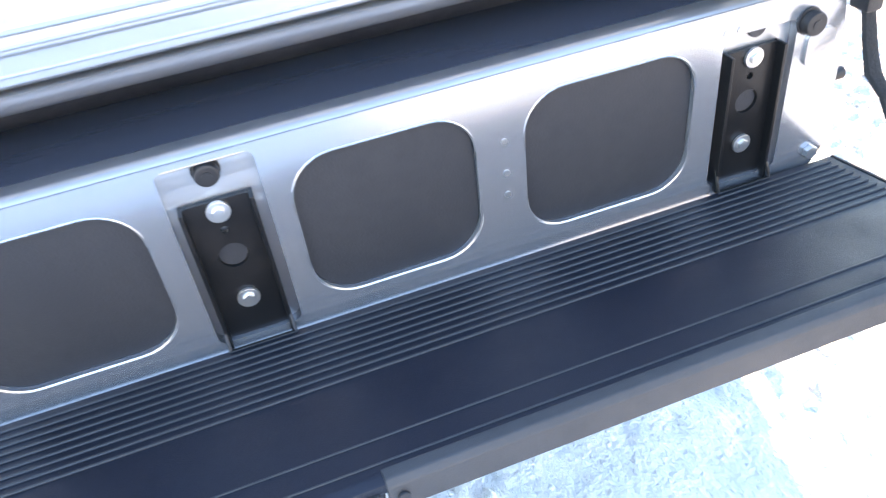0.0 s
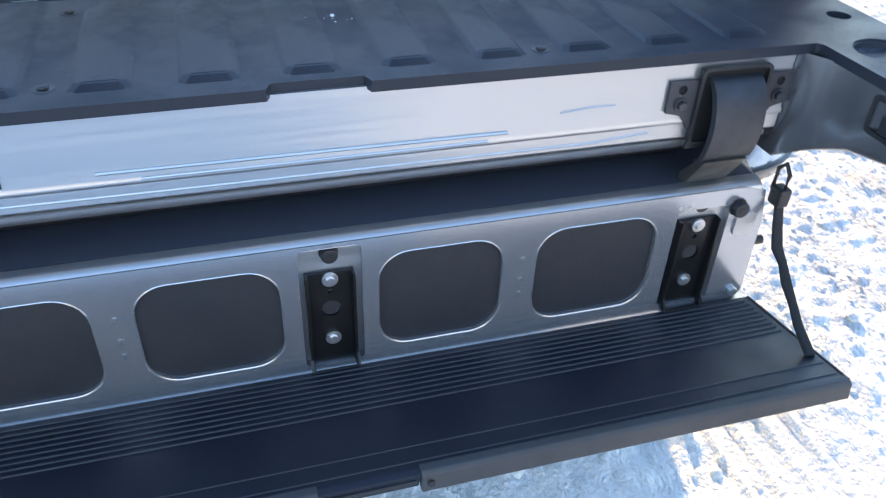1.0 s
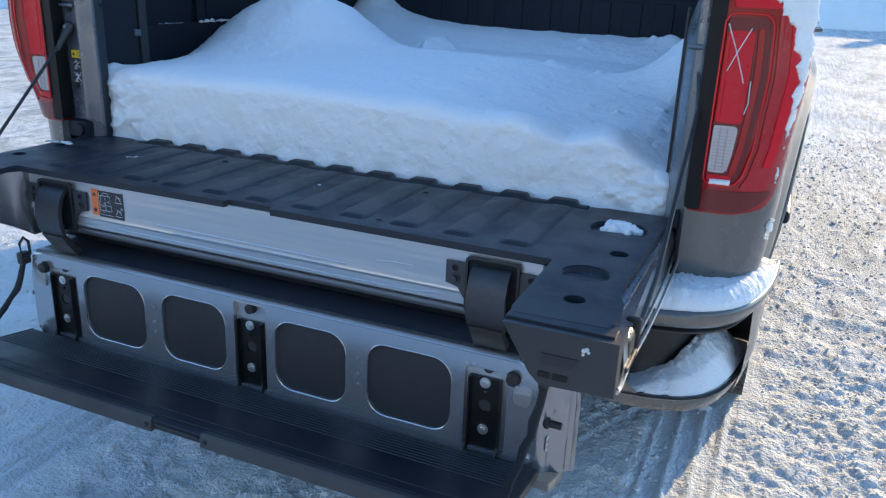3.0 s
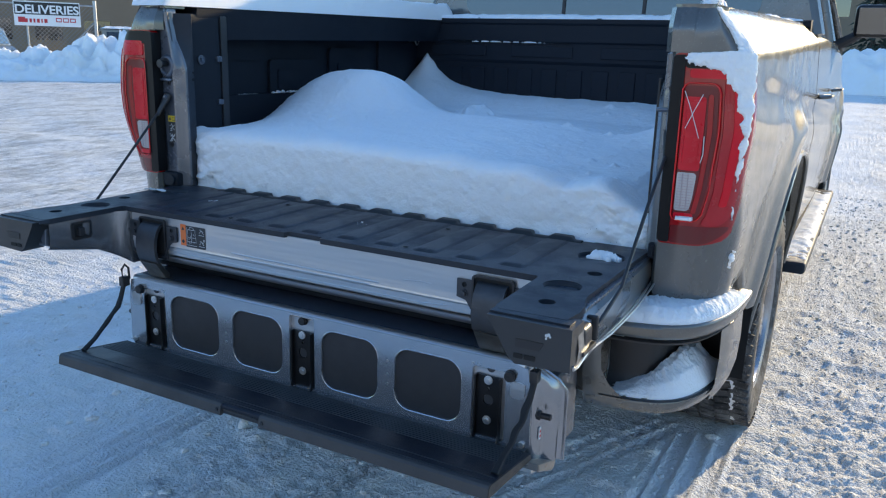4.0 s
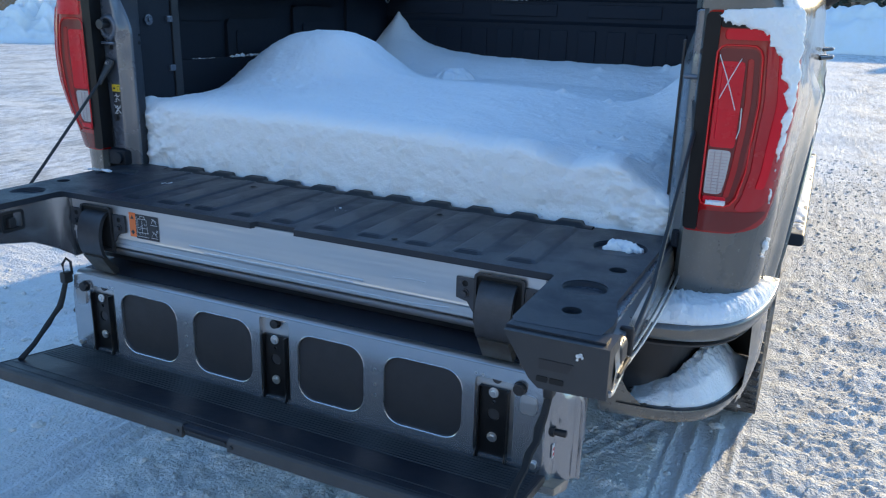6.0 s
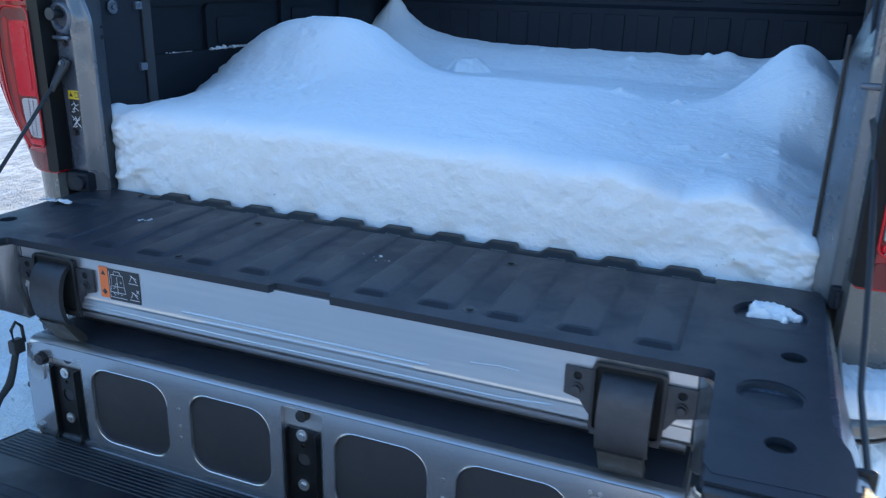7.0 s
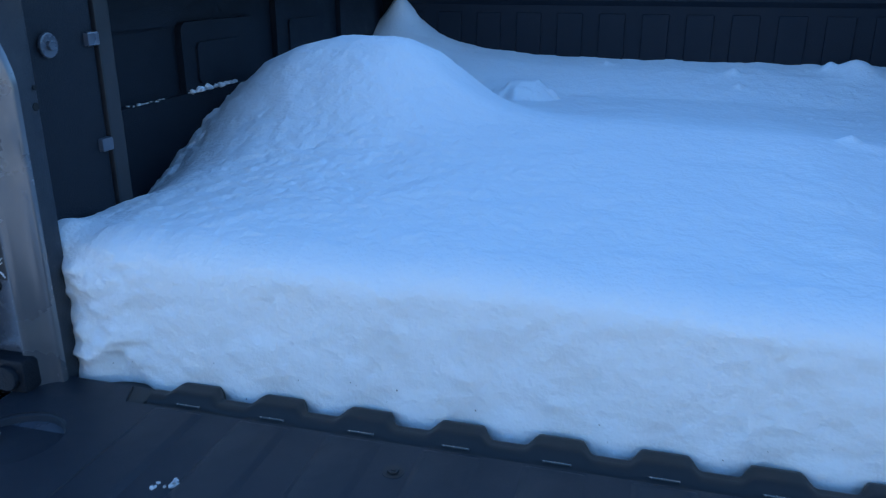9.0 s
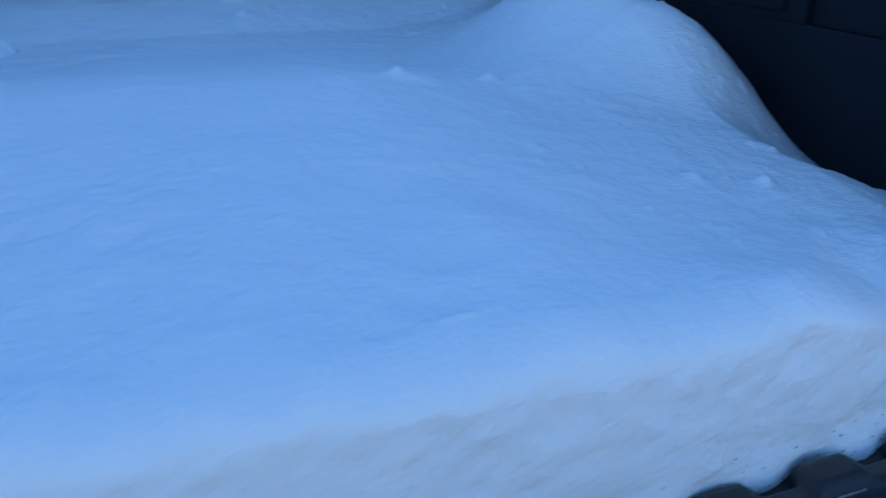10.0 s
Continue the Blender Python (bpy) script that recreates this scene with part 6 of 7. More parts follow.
grit = bmesh.new()
for k in range(110):
    r = np.random.RandomState(500 + k)
    j, i = int(3 + 16 * r.rand() ** 1.6), int(r.choice([r.uniform(20, 460), r.uniform(330, 470)]))
    disc(P[j, i] + np.array([0, -0.0004, 0]), (0.2, -1, 0.3), 0.0003 + 0.0007 * r.rand() ** 2, 0.0010, 5, into=grit)
tagged(part("grit", grit, DIRT), "dark grit specks low on the snow's cut face", "grit", kind="stuff")


def drift(name, place, a, b, thick, na, nb, label, mat=None, cover=0.0, scale=20, seed=0, rag=0.5, sink=0.006, soft=False, rough=1.0, steep=1.0):
    """Snow lying on a surface: place(a, b, height) gives the point; thin spots sink out of sight."""
    A, B = np.meshgrid(np.linspace(a[0], a[1], na), np.linspace(b[0], b[1], nb), indexing="ij")
    fa, fb = (A - a[0]) / (a[1] - a[0]), (B - b[0]) / (b[1] - b[0])
    rim = np.clip(np.minimum(np.minimum(fa, 1 - fa) * 5, np.minimum(fb, 1 - fb) * 3.2) * steep, 0, 1) ** 0.6
    if soft:
        fa = np.clip(fa + 0.9 * (fbm(A * scale * 0.7, B * scale * 0.7, 3, seed + 21) - 0.5), 0, 1)
        fb = np.clip(fb + 0.9 * (fbm(A * scale * 0.7, B * scale * 0.7, 3, seed + 27) - 0.5), 0, 1)
        hem = np.clip(np.minimum(np.minimum((A - a[0]), (a[1] - A)) / (a[1] - a[0]), np.minimum(B - b[0], b[1] - B) / (b[1] - b[0])) * 7, 0, 1)
        rim = hem * np.clip(4 * fa * (1 - fa), 0, 1) * np.clip(4 * fb * (1 - fb), 0, 1) * 1.25 - 0.12
    noise_map = fbm(A * scale, B * scale, 4, seed)
    fine = fbm(A * scale * 6, B * scale * 6, 3, seed + 3)
    mid = fbm(A * scale * 2.3, B * scale * 2.3, 4, seed + 7)
    body = np.clip(rim * 1.25 - rag * (0.15 + 3.2 * np.clip(noise_map - 0.42, 0, 1)), -0.2, 1)
    H = thick(A, B) * (body + rough * (0.55 * (mid - 0.5) + 0.30 * (fine - 0.5)))
    H = np.where(H < 0.0015 + cover, -sink, H)
    H[0], H[-1], H[:, 0], H[:, -1] = -sink, -sink, -sink, -sink
    pts = np.array([[place(A[i, j], B[i, j], H[i, j]) for j in range(nb)] for i in range(na)])
    ob = sheet(name, pts[..., 0], pts[..., 1], pts[..., 2], mat or SNOW)
    return tagged(ob, label, "snow", group="snow patches on the truck")


# rear bumper, both corners
for sx in (1, -1):
    def on_bumper(u, i, h):
        x, y = plan(u, (i if i > 0 else i * (1 - 0.6 * u)) - max(h, 0) * 0.10)
        return sx * x, y, 0.7478 + h
    drift("snow_patch", on_bumper, (0.0, 0.92), (-0.022, 0.140), lambda A, B: 0.034 + 0 * A, 150, 48, "snow lying along the top of the rear bumper corner", scale=20, seed=2, rag=0.14, rough=0.45)

    def on_corner_step(u, i, h):
        x, y = plan(u, i)
        return sx * x, y, 0.5455 + h
    drift("snow_patch", on_corner_step, (0.09, 0.95), (0.024, 0.124), lambda A, B: 0.008 + 0.070 * np.clip((A - 0.13) * 1.9, 0, 1) ** 0.9 * np.clip((1.0 - A) * 5, 0.3, 1) * np.clip(B / 0.08, 0.32, 1), 120, 44, "snow heaped in the bumper's corner step", scale=20, seed=6, rag=0.12, rough=0.45)


# frost and snow round the right tail light, snow on the rails
def on_light(u, z, h):
    x, y = corner(u, 0.009 + dome(u, z) + h, z)
    return x, y, z


def crust(A, B):
    """An L of crusted snow: across the lamp's top and down its outer side, thinning out below."""
    inner = np.interp(B, [0.98, 1.05, 1.12, 1.18, 1.24, 1.285, 1.30, 1.350, 1.357, 1.40, 1.445], [0.148, 0.139, 0.143, 0.138, 0.126, 0.114, 0.010, 0.010, 0.120, 0.142, 0.120])
    outer = np.interp(B, [0.98, 1.05, 1.12, 1.20, 1.26, 1.345, 1.40, 1.445], [0.160, 0.157, 0.161, 0.165, 0.170, 0.176, 0.178, 0.170])
    wob = 0.022 * (fbm(A * 30, B * 42, 3, 112) - 0.5) + 0.020 * (fbm(A * 75, B * 75, 3, 113) - 0.5)
    inside = np.clip(np.minimum(A - inner + wob, outer - A + wob * 0.7) / 0.010, -1, 1)
    low = np.clip((np.interp(A, [0.0, 0.02, 0.06, 0.10, 0.13], [1.337, 1.330, 1.320, 1.312, 0.9]) - B + wob * 0.9) / 0.010, -1, 1)
    thin = np.interp(B, [0.98, 1.10, 1.17, 1.24, 1.30], [0.004, 0.005, 0.007, 0.009, 0.011])
    holes = np.clip((np.interp(B, [0.98, 1.08, 1.18, 1.3], [0.60, 0.50, 0.36, 0.2]) - fbm(A * 48, B * 36, 3, 114)) * 9, 0, 1)
    lump = 0.65 + 0.9 * (fbm(A * 55, B * 55, 4, 115) - 0.4)
    h = thin * lump * np.clip(np.minimum(inside, -low), 0, 1) ** 0.5 * (1 - holes)
    return np.where(h < 0.001, -0.02, h)


CA, CB = np.meshgrid(np.linspace(0.0, 0.245, 190), np.linspace(0.975, 1.450, 340), indexing="ij")
CH = crust(CA, CB)
CH[0], CH[-1], CH[:, 0], CH[:, -1] = -0.02, -0.02, -0.02, -0.02
CP = np.array([[on_light(CA[i, j], CB[i, j], CH[i, j]) for j in range(CA.shape[1])] for i in range(CA.shape[0])])
tagged(sheet("snow_patch", CP[..., 0], CP[..., 1], CP[..., 2], SNOW), "ragged snow crust over the top and side of the tail light", "snow", group="snow patches on the truck")
drift("snow_patch", lambda u, i, h: (*corner(u, -i, 1.44), 1.4615 + h), (0.02, 0.30), (0.0, 0.06), lambda A, B: 0.012 + 0 * A, 90, 24, "lumpy snow on top of the rear corner", scale=30, seed=18, rag=0.8, rough=0.8)
drift("snow_patch", lambda u, z, h: (*corner(u, 0.004 + h, z), z), (0.182, 0.206), (0.845, 0.90), lambda A, B: 0.005 + 0 * A, 50, 60, "specks of snow below the tail light", scale=70, seed=17, rag=1.25, sink=0.02, soft=True)
drift("snow_patch", lambda x, z, h: (x, -0.0745 - h, z), (0.858, 0.898), (0.974, 0.984), lambda A, B: 0.006 + 0 * A, 30, 12, "snow on the lower edge of the tail light", scale=80, seed=19, rag=0.4, sink=0.02)


def rail_top(y):
    return 1.459 + 0.020 * y


drift("snow_patch", lambda y, x, h: (-x, y, rail_top(y) + h * 1.0), (-0.05, 1.93), (0.790, 0.935), lambda A, B: 0.062 + 0.02 * np.clip(A, 0, 1) * 0.6, 200, 40, "thick snow along the bed rail", scale=7, seed=22, rag=0.12, steep=4.0, rough=0.5)
drift("snow_patch", lambda y, x, h: (x, y, rail_top(y) + h), (0.95, 1.93), (0.82, 0.89), lambda A, B: 0.012 + 0 * A, 160, 26, "patchy snow along the bed rail", scale=8, seed=25, rag=0.9)
drift("snow_patch", lambda x, y, h: (x, y, 1.505 + h), (-0.94, 0.94), (1.785, 1.905), lambda A, B: 0.016 + 0 * A, 150, 16, "thin snow along the top of the bed's front wall", scale=10, seed=28, rag=0.3)
drift("snow_patch", lambda x, y, h: (x, y, 1.3955 + h - 0.004), (-0.72, -0.10), (1.801, 1.812), lambda A, B: 0.006 + 0 * A, 240, 6, "dusting of snow on a ledge of the front wall", scale=60, seed=29, rag=1.5, soft=True)
drift("snow_patch", lambda x, y, h: (x, y, 0.862 + h + 0.010), (0.655, 0.770), (-0.155, -0.090), lambda A, B: 0.012 + 0 * A, 80, 60, "clump of snow on the cup recess of the gate", scale=55, seed=35, rag=1.05, sink=0.03, soft=True)
def flakes(line, n, size, spread, seed, label, lift=0.3):
    """Small broken bits of snow scattered along a line."""
    r = np.random.RandomState(seed)
    ico = bmesh.new()
    bmesh.ops.create_icosphere(ico, subdivisions=1, radius=1)
    bm = bmesh.new()
    P = np.array(line, float)
    for k in range(n):
        f = r.rand() * (len(P) - 1)
        i = min(int(f), len(P) - 2)
        c = P[i] + (P[i + 1] - P[i]) * (f - i) + np.array([r.normal(0, spread), r.normal(0, spread), 0])
        s0 = size * r.lognormal(0, 0.45)
        one = ico.copy()
        for v in one.verts:
            v.co = v.co * (1 + 0.5 * (r.rand() - 0.5))
        m = Matrix.Translation(Vector(c) + Vector((0, 0, s0 * lift))) @ Matrix.Rotation(r.rand() * 6.3, 4, "Z") @ Matrix.Diagonal((s0, s0 * r.uniform(0.6, 1.8), s0 * 0.6, 1))
        merge(bm, one, m)
    ico.free()
    return tagged(part("snow_crumbs", bm, SNOW, angle=180), label, "snow", kind="stuff")


flakes([(-0.934, 0.62, 1.150), (-0.936, 0.81, 1.152)], 90, 0.0042, 0.003, 31, "line of snow on the lining's ledge")
flakes([(-0.936, 0.42, 1.150), (-0.936, 0.54, 1.150)], 26, 0.0022, 0.003, 32, "crumbs of snow on the lining's ledge")
flakes([(-0.815, -0.150, 0.875), (-0.795, -0.135, 0.875), (-0.775, -0.142, 0.875), (-0.750, -0.128, 0.875), (-0.735, -0.140, 0.875)], 64, 0.0027, 0.0034, 38, "thin curl of broken snow on the gate liner")
flakes([(-0.500, -0.172, 0.875), (-0.488, -0.165, 0.875), (-0.470, -0.172, 0.875), (-0.462, -0.190, 0.875)], 18, 0.0021, 0.004, 45, "flakes of snow on the gate liner")
flakes([(-0.02, -0.160, 0.8785), (0.05, -0.175, 0.8785), (0.08, -0.19, 0.8775)], 8, 0.0012, 0.014, 46, "stray snow grains on the gate liner")
for sx in (1, -1):
    drift("snow_patch", lambda y, x, h: (sx * x, y, 0.4525 + h), (1.93, 4.24), (0.92, 1.055), lambda A, B: 0.018 + 0 * A, 120, 14, "thin trodden snow on the running board", scale=9, seed=48, rag=0.5)
# out of view; depth set so that it keeps sun off the bed rail
drift("snow_patch", lambda x, y, h: (x, y, 1.915 + h), (-0.72, 0.72), (2.15, 3.6), lambda A, B: 0.15 + 0 * A, 60, 60, "unseen snow on the cab roof, deep enough to shade the bed", scale=3, seed=55, rag=0.2)

scr = bmesh.new()
for line in (((0.016, 1.268), (0.034, 1.225), (0.050, 1.180)), ((0.056, 1.262), (0.040, 1.225), (0.024, 1.185)), ((0.050, 1.180), (0.055, 1.165)), ((0.066, 1.17), (0.068, 1.13), (0.064, 1.11))):
    tube([(*corner(u, 0.0165 + dome(u, z), z), z) for u, z in line], 0.0009, 5, into=scr)
tpart("scratch_mark", scr, INK, bpy.data.objects["tail_light"], "pale scratched cross on the lens")

# loose snow crumbs on the ground
def crumbs(name, n, box_x, box_y, size, seed, label):
    r = np.random.RandomState(seed)
    ico = bmesh.new()
    bmesh.ops.create_icosphere(ico, subdivisions=1, radius=1)
    base = np.array([v.co[:] for v in ico.verts])
    tri = np.array([[v.index for v in f.verts] for f in ico.faces])
    ico.free()
    vs, fs = [], []
    X, Y = r.uniform(*box_x, n), r.uniform(*box_y, n)
    Z = ground_height(X, Y)
    S = size * r.lognormal(0, 0.55, n)
    for k in range(n):
        s = S[k] * (1 + 0.45 * (r.rand(len(base), 1) - 0.5)) * np.array([[1, r.uniform(0.7, 1.4), r.uniform(0.45, 0.8)]])
        c, q = math.cos(r.rand() * 6.3), math.sin(r.rand() * 6.3)
        b = base * s
        b = np.stack([b[:, 0] * c - b[:, 1] * q, b[:, 0] * q + b[:, 1] * c, b[:, 2]], -1)
        fs.append(tri + len(base) * k)
        vs.append(b + [X[k], Y[k], Z[k] + S[k] * 0.15])
    me = bpy.data.meshes.new(name)
    me.from_pydata(np.concatenate(vs).tolist(), [], np.concatenate(fs).tolist())
    me.materials.append(GROUND)
    me.shade_smooth()
    return tagged(new(name, me), label, "snow", kind="stuff")


crumbs("snow_crumbs", 15000, (1.05, 3.4), (-1.2, 7.0), 0.0034, 5, "loose lumps of frozen snow beside the truck")
crumbs("snow_crumbs", 3200, (-2.6, 0.9), (-1.0, 1.6), 0.0042, 6, "loose lumps of frozen snow behind the truck")


# ---- far side of the lot: ploughed snow, fence, sign, cars, buildings ----
EYE_AT = Vector((1.2, -1.9, 0))
OUT = Vector((-0.8145, 0.5802, 0))
ALONG = Vector((0.5802, 0.8145, 0))


def far(s, d, z=0.0):
    """A place s metres along the fence line and d metres out."""
    return EYE_AT + OUT * d + ALONG * s + Vector((0, 0, z))


s = np.linspace(-16, 26, 620)
d = np.linspace(28.6, 33.2, 90)
S2, D2 = np.meshgrid(s, d, indexing="ij")
ridge = np.interp(s, [-16, -2, 0.7, 2.6, 4.2, 5.6, 9, 14, 26], [0.75, 0.85, 1.05, 1.75, 2.5, 2.7, 1.7, 1.2, 1.0]) * (0.8 + 0.4 * fbm(s * 0.5, s * 0, 3, 61))
prof = np.clip(1 - np.abs((D2 - 30.9) / 2.2) ** 1.8, 0, 1)
chunk = np.clip(fbm(S2 * 1.5 + 0.6 * fbm(S2 * 2, D2 * 2, 2, 63), D2 * 1.5, 3, 66) - 0.34, 0, 0.42) * 2.2
H2 = ridge[:, None] * prof * (0.40 + 0.75 * chunk) + 0.30 * prof * np.clip(fbm(S2 * 3.1, D2 * 3.1, 2, 71) - 0.42, 0, 0.3) * 3
A = np.array([[far(S2[i, j], D2[i, j], H2[i, j] - 0.03) for j in range(90)] for i in range(620)])
berm = sheet("snow_bank", A[..., 0], A[..., 1], A[..., 2], SNOW_OLD)
tagged(berm, "lumpy ploughed snow bank along the fence", "snow bank", kind="structure")

GALV = material("galvanised steel", (0.42, 0.43, 0.44), 0.45, 0.7, 0.0, 0.1, 200, 0.4, 4.0)
WIRE = material("dull fence wire", (0.22, 0.225, 0.23), 0.5, 0.6)
WHITE = material("white sign board", (0.80, 0.80, 0.80), 0.5, 0.0, 0.0, 0.05, 50, 0.3, 2.0, (0.7, 0.7, 0.69))
SIGN_BLACK = material("black sign print", (0.02, 0.02, 0.02), 0.5)
BRICK = material("brown building wall", (0.22, 0.155, 0.105), 0.85, 0.0, 0.0, 0.3, 30, 0.5, 0.6, (0.28, 0.21, 0.15))
PALE = material("pale metal siding", (0.55, 0.55, 0.54), 0.6, 0.0, 0.0, 0.1, 30, 0.4, 0.4)
# wall tint chosen for the light it throws back on the snow
BOUNCE_WALL = material("blue-grey bounce cladding", (0.45, 0.51, 0.60), 0.85, 0.0, 0.0, 0.2, 20, 0.4, 0.3, (0.40, 0.45, 0.53))
WOOD = material("dark conifer bark", (0.07, 0.055, 0.045), 0.9)
LEAF = material("dark conifer needles", (0.030, 0.042, 0.028), 0.8, spread=0.2)
TWIG = material("dry tan twigs", (0.26, 0.19, 0.11), 0.9)
CAR_BLUE = material("dull blue car paint", (0.10, 0.13, 0.17), 0.35, 0.3, 0.5)
CAR_TAN = material("dull beige car paint", (0.30, 0.27, 0.22), 0.35, 0.3, 0.5)

fence = empty("chain_link_fence", far(0, 33.6), "galvanised chain-link fence behind the snow bank", "fence")
UNF = Matrix.Translation(-far(0, 33.6))


def fpart(name, bm, mat, label="", **k):
    bmesh.ops.transform(bm, matrix=UNF, verts=bm.verts)
    return part(name, bm, mat, fence, label, **k)


for s0 in (-15.5, -12.6, -9.6, -6.6, -3.6, -0.6, 1.72):
    fpart("post", tube([far(s0, 33.6, -0.1), far(s0, 33.6, 2.75)], 0.065 if s0 > 1 else 0.04, 10), GALV)
fpart("top_rail", tube([far(-15.5, 33.6, 2.55), far(1.72, 33.6, 2.55)], 0.03, 8), GALV)
wires = bmesh.new()
for k in range(-14, 118):
    s0 = -15.5 + 0.15 * k
    for way in (1, -1):
        a0, b0, z0, z1 = s0, s0 + way * 2.45, 0.1, 2.55
        lo, hi = -15.5, 1.72
        pa, pb = [a0, z0], [b0, z1]
        for p, q in ((pa, pb), (pb, pa)):
            for lim, sign in ((lo, 1), (hi, -1)):
                if (p[0] - lim) * sign < 0 and p[0] != q[0]:
                    f = (lim - p[0]) / (q[0] - p[0])
                    p[1], p[0] = p[1] + f * (q[1] - p[1]), lim
        if pa[1] < 0.1 - 1e-6 or pb[1] > 2.56 or abs(pa[1] - pb[1]) < 0.02 or pa[1] > 2.55 or pb[1] < 0.1:
            continue
        va, vb = far(pa[0], 33.6 + 0.01 * way, pa[1]), far(pb[0], 33.6 + 0.01 * way, pb[1])
        tube([va, vb], 0.008, 4, into=wires)
ob = fpart("chain_link", wires, WIRE, smooth=False)
tagged(ob, kind="stuff")
for a, b in ((-3.6, -1.8), (1.72, -0.1)):
    fpart("brace", tube([far(a, 33.7, 2.0), far(b, 33.7, 0.1)], 0.03, 8), GALV)

# sign hung on the fence
sign = empty("delivery_sign", far(0, 33.5, 1.7), "white sign with black and red lettering hung on the fence", "sign")


def to_sign(a, b, dd):
    """Sign coordinates: a to the right, b up, dd towards the viewer."""
    return ALONG * (a * SMALLER + 0.10) + Vector((0, 0, b * SMALLER + 0.045)) - OUT * dd


SW, SH, SB = 2.90, 1.14, 0.03
SMALLER = 0.76
part("board", plate([(-SW / 2, SB), (SW / 2, SB), (SW / 2, SB + SH), (-SW / 2, SB + SH)], [], to_sign, 0.03), WHITE, sign, smooth=False)
part("upper_field", plate([(-SW / 2 + 0.04, SB + 0.52), (SW / 2 - 0.04, SB + 0.52), (SW / 2 - 0.04, SB + SH - 0.05), (-SW / 2 + 0.04, SB + SH - 0.05)], [], lambda a, b, dd: to_sign(a, b, 0.031 + dd), 0.003), SIGN_BLACK, sign, smooth=False)
txt = bpy.data.curves.new("lettering", "FONT")
txt.body, txt.size, txt.extrude, txt.align_x, txt.offset = "DELIVERIES", 0.55, 0.003, "CENTER", 0.012
txt.space_character = 0.98
letters = new("lettering", txt)
letters.parent = sign
letters.data.materials.append(WHITE)
letters.matrix_local = Matrix.Translation(to_sign(0, SB + 0.585, 0.038)) @ Matrix(((ALONG.x, 0, -OUT.x, 0), (ALONG.y, 0, -OUT.y, 0), (0, 1, 0, 0), (0, 0, 0, 1))) @ Matrix.Diagonal((1.06 * SMALLER, SMALLER, 1, 1))
name_bars = ((-1.28, 0.34), (-0.98, 0.15), (-0.80, 0.14), (-0.63, 0.12), (-0.48, 0.16), (-0.29, 0.10), (-0.16, 0.18))
for a, w in name_bars:
    part("red_mark", plate([(a, SB + 0.15), (a + w - 0.04, SB + 0.15), (a + w - 0.04, SB + (0.40 if w > 0.3 else 0.33)), (a, SB + (0.40 if w > 0.3 else 0.33))], [], lambda x, b, dd: to_sign(x, b, 0.031 + dd), 0.003), SIGN_RED, sign, smooth=False)
for a in (0.35, 0.66, 0.97):
    part("red_outline", plate([(a, SB + 0.20), (a + 0.26, SB + 0.20), (a + 0.26, SB + 0.40), (a, SB + 0.40)], [[(a + 0.04, SB + 0.245), (a + 0.22, SB + 0.245), (a + 0.22, SB + 0.355), (a + 0.04, SB + 0.355)]], lambda x, b, dd: to_sign(x, b, 0.031 + dd), 0.003), SIGN_RED, sign, smooth=False)


def parked_car(at, turn, paint, label, tall):
    """A parked car: body, glasshouse, wheels, snow on the roof."""
    car = empty("parked_car", at, label, "car", "cars behind the fence")
    car.rotation_euler.z = turn
    body = section([(-2.3, 0.35), (-2.25, 0.85), (-2.1, 0.98), (1.0, 1.0), (1.35, 0.98), (2.2, 0.86), (2.35, 0.6), (2.3, 0.35)], -0.9, 0.9, 0.06, 3)
    part("body", body, paint, car)
    cabin = section([(-2.1, 0.97), (-1.85, tall - 0.08), (-1.6, tall), (0.15, tall), (0.35, tall - 0.04), (1.1, 0.97)], -0.78, 0.78, 0.05, 3)
    part("cabin", cabin, paint, car)
    for sx in (1, -1):
        for y0, y1 in ((-1.75, -0.95), (-0.88, -0.05), (0.0, 0.62)):
            part("window", plate([(y0, 1.05), (y1, 1.05), (y1 - (0.32 if y1 > 0.3 else 0), tall - 0.14), (y0, tall - 0.14)], [], on_x(sx * 0.775, sx), 0.012), GLASS, car)
        for y in (-1.45, 1.45):
            w = lathe([(0.05, sx * 0.92), (0.2, sx * 0.93), (0.22, sx * 0.90), (0.33, sx * 0.91), (0.35, sx * 0.86), (0.35, sx * 0.72), (0.2, sx * 0.70)], (y, 0.35), 20)
            part("wheel", w, TYRE, car)
    part("rear_glass", plate([(-0.62, 1.06), (0.62, 1.06), (0.58, tall - 0.16), (-0.58, tall - 0.16)], [], lambda a, b, dd: (a, -2.12 + 0.30 * (b - 0.97) / (tall - 0.97) - dd * 0.5, b), 0.02), GLASS, car)
    return car


c1 = parked_car(far(3.0, 41), math.atan2(ALONG.y, ALONG.x), CAR_TAN, "beige parked car with snow on its roof behind the fence", 1.85)
c2 = parked_car(far(-3.6, 39), math.atan2(ALONG.y, ALONG.x) + 1.2, CAR_BLUE, "dark blue parked car behind the fence", 1.75)
for c, tall in ((c1, 1.85), (c2, 1.75)):
    m = Matrix.LocRotScale(c.location, c.rotation_euler, None)
    def on_roof(x, y, h):
        v = m @ Vector((x, y, tall - 0.012 + h))
        return v.x, v.y, v.z
    o = drift("snow_patch", on_roof, (-0.76, 0.76), (-1.75, 0.28), lambda A, B: 0.10 + 0 * A, 30, 40, "snow on the parked car's roof", scale=2, seed=80, rag=0.2)
    o["group"] = "snow on parked cars"

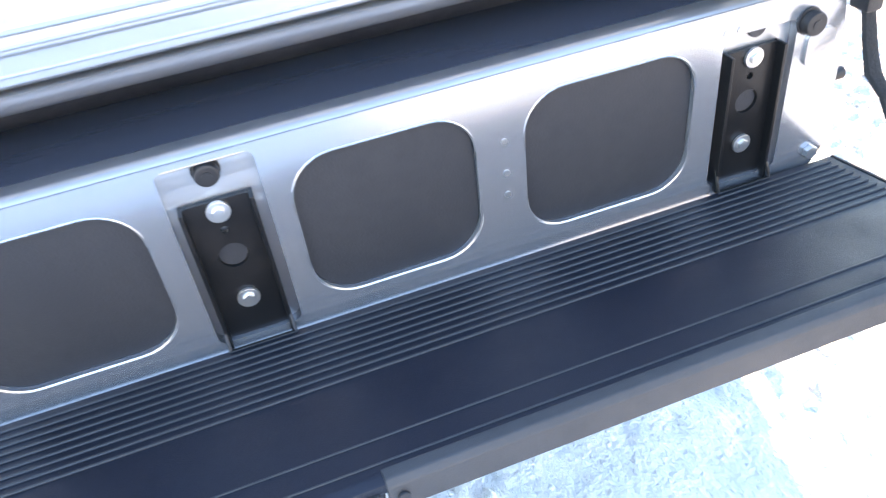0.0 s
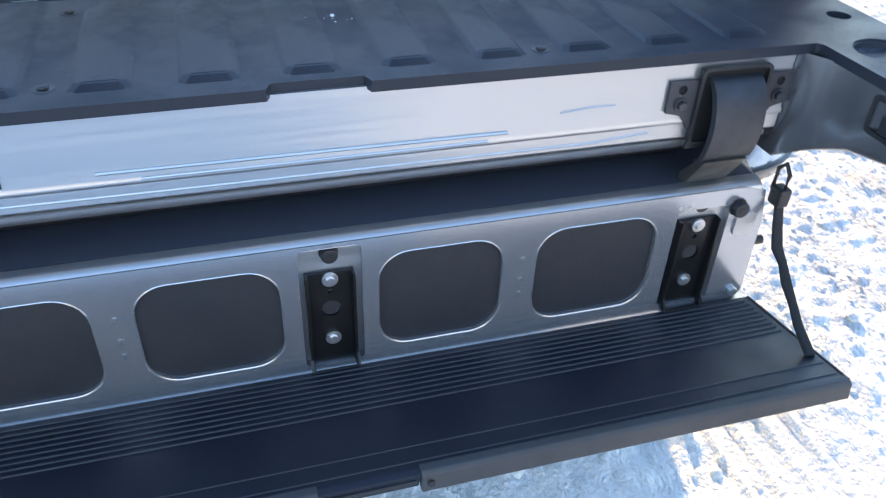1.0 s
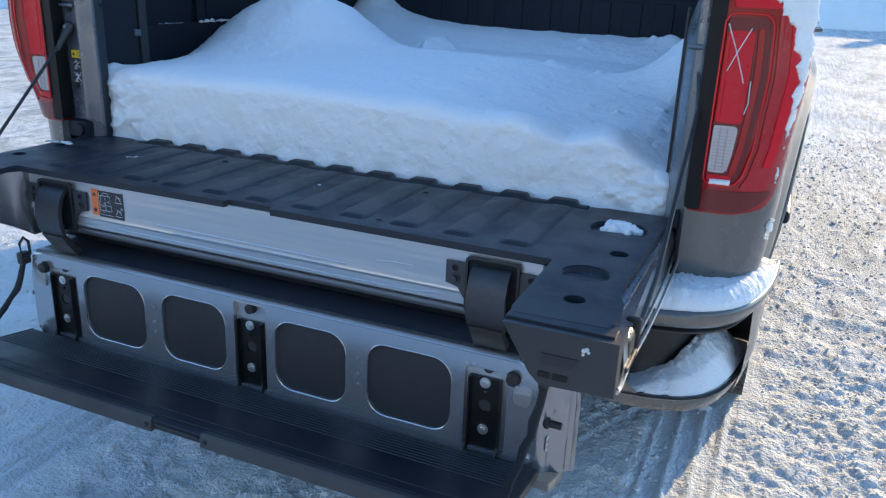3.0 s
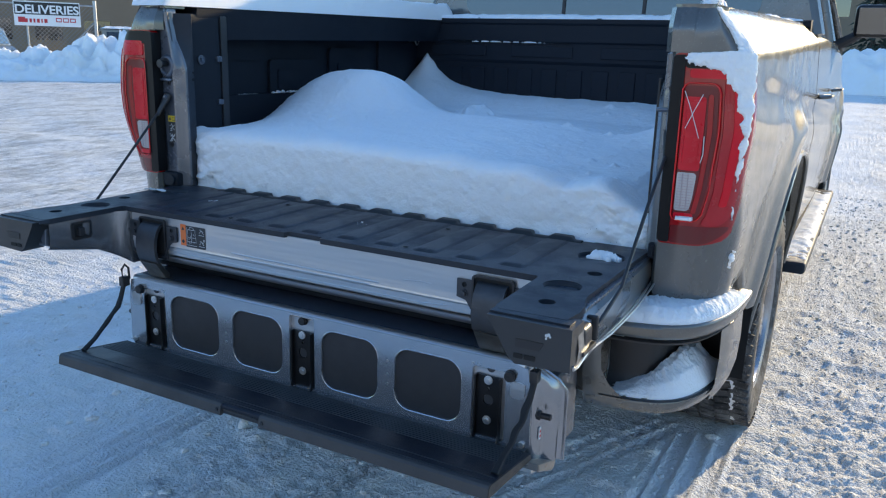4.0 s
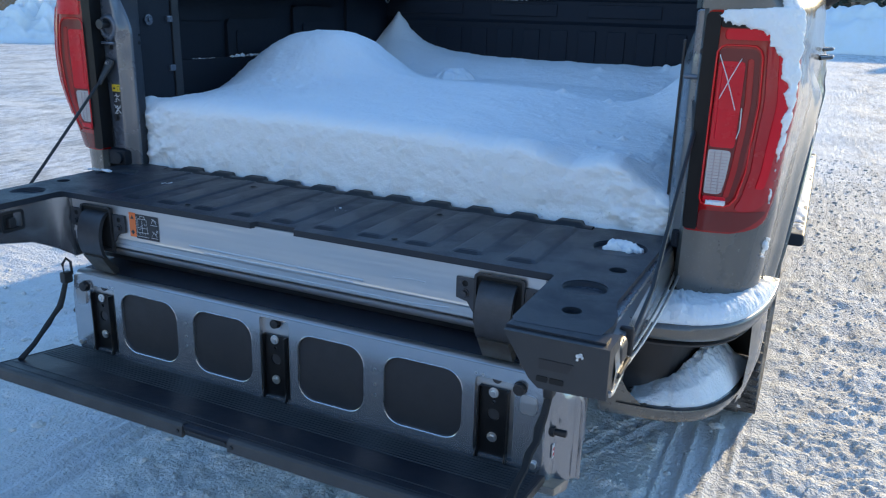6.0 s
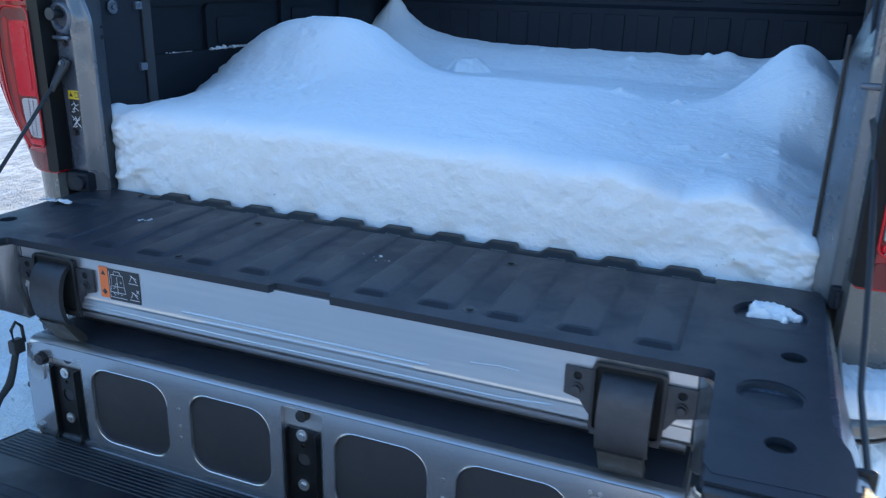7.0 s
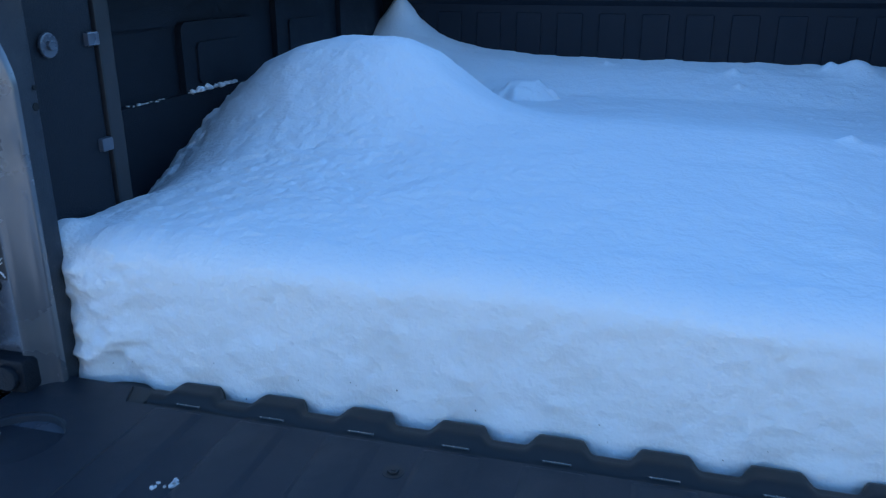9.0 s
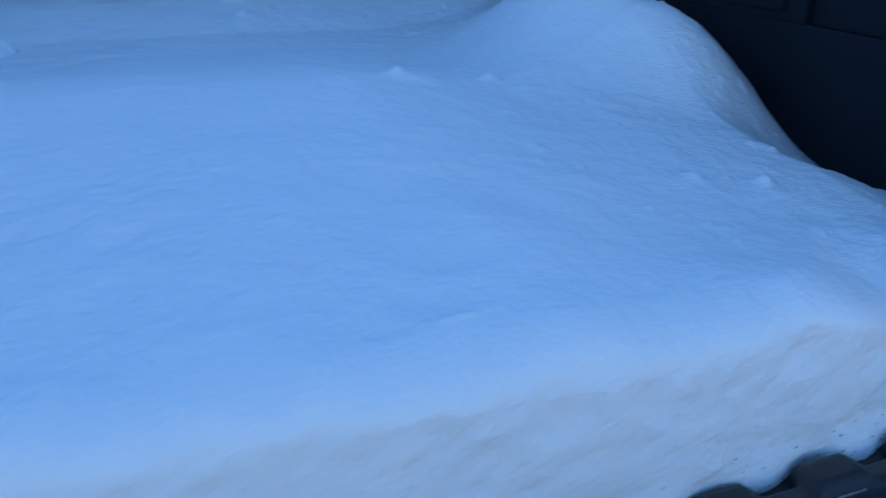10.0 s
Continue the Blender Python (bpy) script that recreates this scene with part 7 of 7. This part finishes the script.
# dry shrub behind the fence
shrub = empty("dry_shrub", far(-0.1, 35.2), "dry tan leafless shrub behind the fence", "shrub")
tw = bmesh.new()
for k in range(130):
    a, t = rng.uniform(0, math.tau), rng.uniform(0.15, 0.9)
    L = rng.uniform(0.7, 1.5)
    p0 = Vector((rng.uniform(-0.3, 0.3), rng.uniform(-0.3, 0.3), 0))
    p1 = p0 + Vector((math.cos(a) * t * L * 0.4, math.sin(a) * t * L * 0.4, L * 0.6))
    p2 = p1 + Vector((math.cos(a + 0.5) * t * L * 0.3, math.sin(a + 0.5) * t * L * 0.3, L * 0.4))
    tube([p0, p1, p2], [0.016, 0.010, 0.004], 4, into=tw)
part("branches", tw, TWIG, shrub, smooth=False)


def building(name, at, turn, w, dpt, h, wall_mat, label, bays, floors, win_h=1.4):
    """A plain block with a parapet and real window openings on its front."""
    b = empty(name, at, label, "building")
    b.rotation_euler.z = turn
    openings = []
    for i in range(bays):
        for f in range(floors):
            cx = -w / 2 + (i + 0.5) * w / bays
            openings.append(rrect(cx, 1.9 + f * 3.2, w / bays * 0.55, win_h, 0.02, 1))
    part("front_wall", plate([(-w / 2, -0.2), (w / 2, -0.2), (w / 2, h), (-w / 2, h)], openings, on_y(0.3), 0.3), wall_mat, b, smooth=False)
    part("block", box(-w / 2 + 0.02, w / 2 - 0.02, 0.35, dpt, -0.2, h - 0.3, 0.02), wall_mat, b, smooth=False)
    part("parapet", box(-w / 2 - 0.1, w / 2 + 0.1, -0.1, dpt, h, h + 0.35, 0.03), PALE, b, smooth=False)
    for o in openings:
        part("window", plate(o, [], on_y(0.28), 0.03), GLASS, b, smooth=False)
    return b


building("building", far(-6, 62), math.atan2(ALONG.y, ALONG.x), 34, 12, 7.5, BRICK, "long brown building across the street", 11, 2)
building("building", Vector((14, 62, 0)), 0.0, 36, 12, 9.0, BRICK, "brown building beyond the lot", 10, 2)
building("building", far(34, 66), math.atan2(ALONG.y, ALONG.x) - 0.35, 30, 14, 5.5, PALE, "pale low building behind the lot", 9, 1)
# known from a reflection; placed and tinted to bounce light onto the truck's rear
building("building", Vector((4, -17, 0)), math.pi, 46, 14, 5.0, BOUNCE_WALL, "unseen blue-grey building behind the truck, bouncing light onto its rear", 9, 1, 2.0)


def conifer(at, h, seed):
    """A dark conifer: tapered trunk and whorls of drooping boughs."""
    r = random.Random(seed)
    t = empty("conifer", at, "dark evergreen tree beyond the lot", "tree", "trees beyond the lot")
    part("trunk", tube([(0, 0, -0.1), (0.05, 0, h * 0.5), (0, 0, h)], [0.16, 0.10, 0.02], 8), WOOD, t)
    vs, fs = [], []
    for k in range(900):
        f = r.random() ** 0.8
        z, R = 0.4 + f * (h - 0.5), (1 - f) * h * 0.24 + 0.15
        a, q = r.uniform(0, math.tau), r.uniform(0.35, 1.05)
        c = Vector((math.cos(a) * R * q, math.sin(a) * R * q, z - 0.25 * R * q))
        o = Vector((math.cos(a), math.sin(a), -0.45)) * r.uniform(0.18, 0.4)
        w = Vector((-math.sin(a), math.cos(a), r.uniform(-0.3, 0.3))) * r.uniform(0.06, 0.15)
        n = len(vs)
        vs += [c - o * 0.5 - w * 0.4, c - w, c + o, c + w, c + Vector((0, 0, 0.08))]
        fs += [(n, n + 1, n + 4), (n + 1, n + 2, n + 4), (n + 2, n + 3, n + 4), (n + 3, n, n + 4)]
    me = bpy.data.meshes.new("crown")
    me.from_pydata([tuple(v) for v in vs], [], fs)
    me.materials.append(LEAF)
    cr = new("crown", me)
    cr.parent = t
    return t


for k, (x, y, h) in enumerate(((3.2, 46, 6.5), (6.0, 49, 7.5), (9.5, 47, 6.8), (13, 52, 8.0), (0.6, 50, 7.2))):
    conifer(Vector((x, y, 0)), h, 90 + k)

# second snow bank, ahead of the truck
s = np.linspace(-6, 26, 200)
d = np.linspace(-2.2, 2.2, 40)
S3, D3 = np.meshgrid(s, d, indexing="ij")
prof = np.clip(1 - np.abs(D3 / 2.2) ** 1.7, 0, 1)
H3 = prof * (1.5 + 0.9 * fbm(S3 * 0.4, D3 * 0, 3, 91)) * (0.6 + 0.7 * fbm(S3 * 1.3, D3 * 1.3, 4, 93))
bank = sheet("snow_bank", S3, D3 + 38.0, H3 - 0.03, SNOW_OLD)
tagged(bank, "ploughed snow bank in shade ahead of the truck", "snow bank", kind="structure")
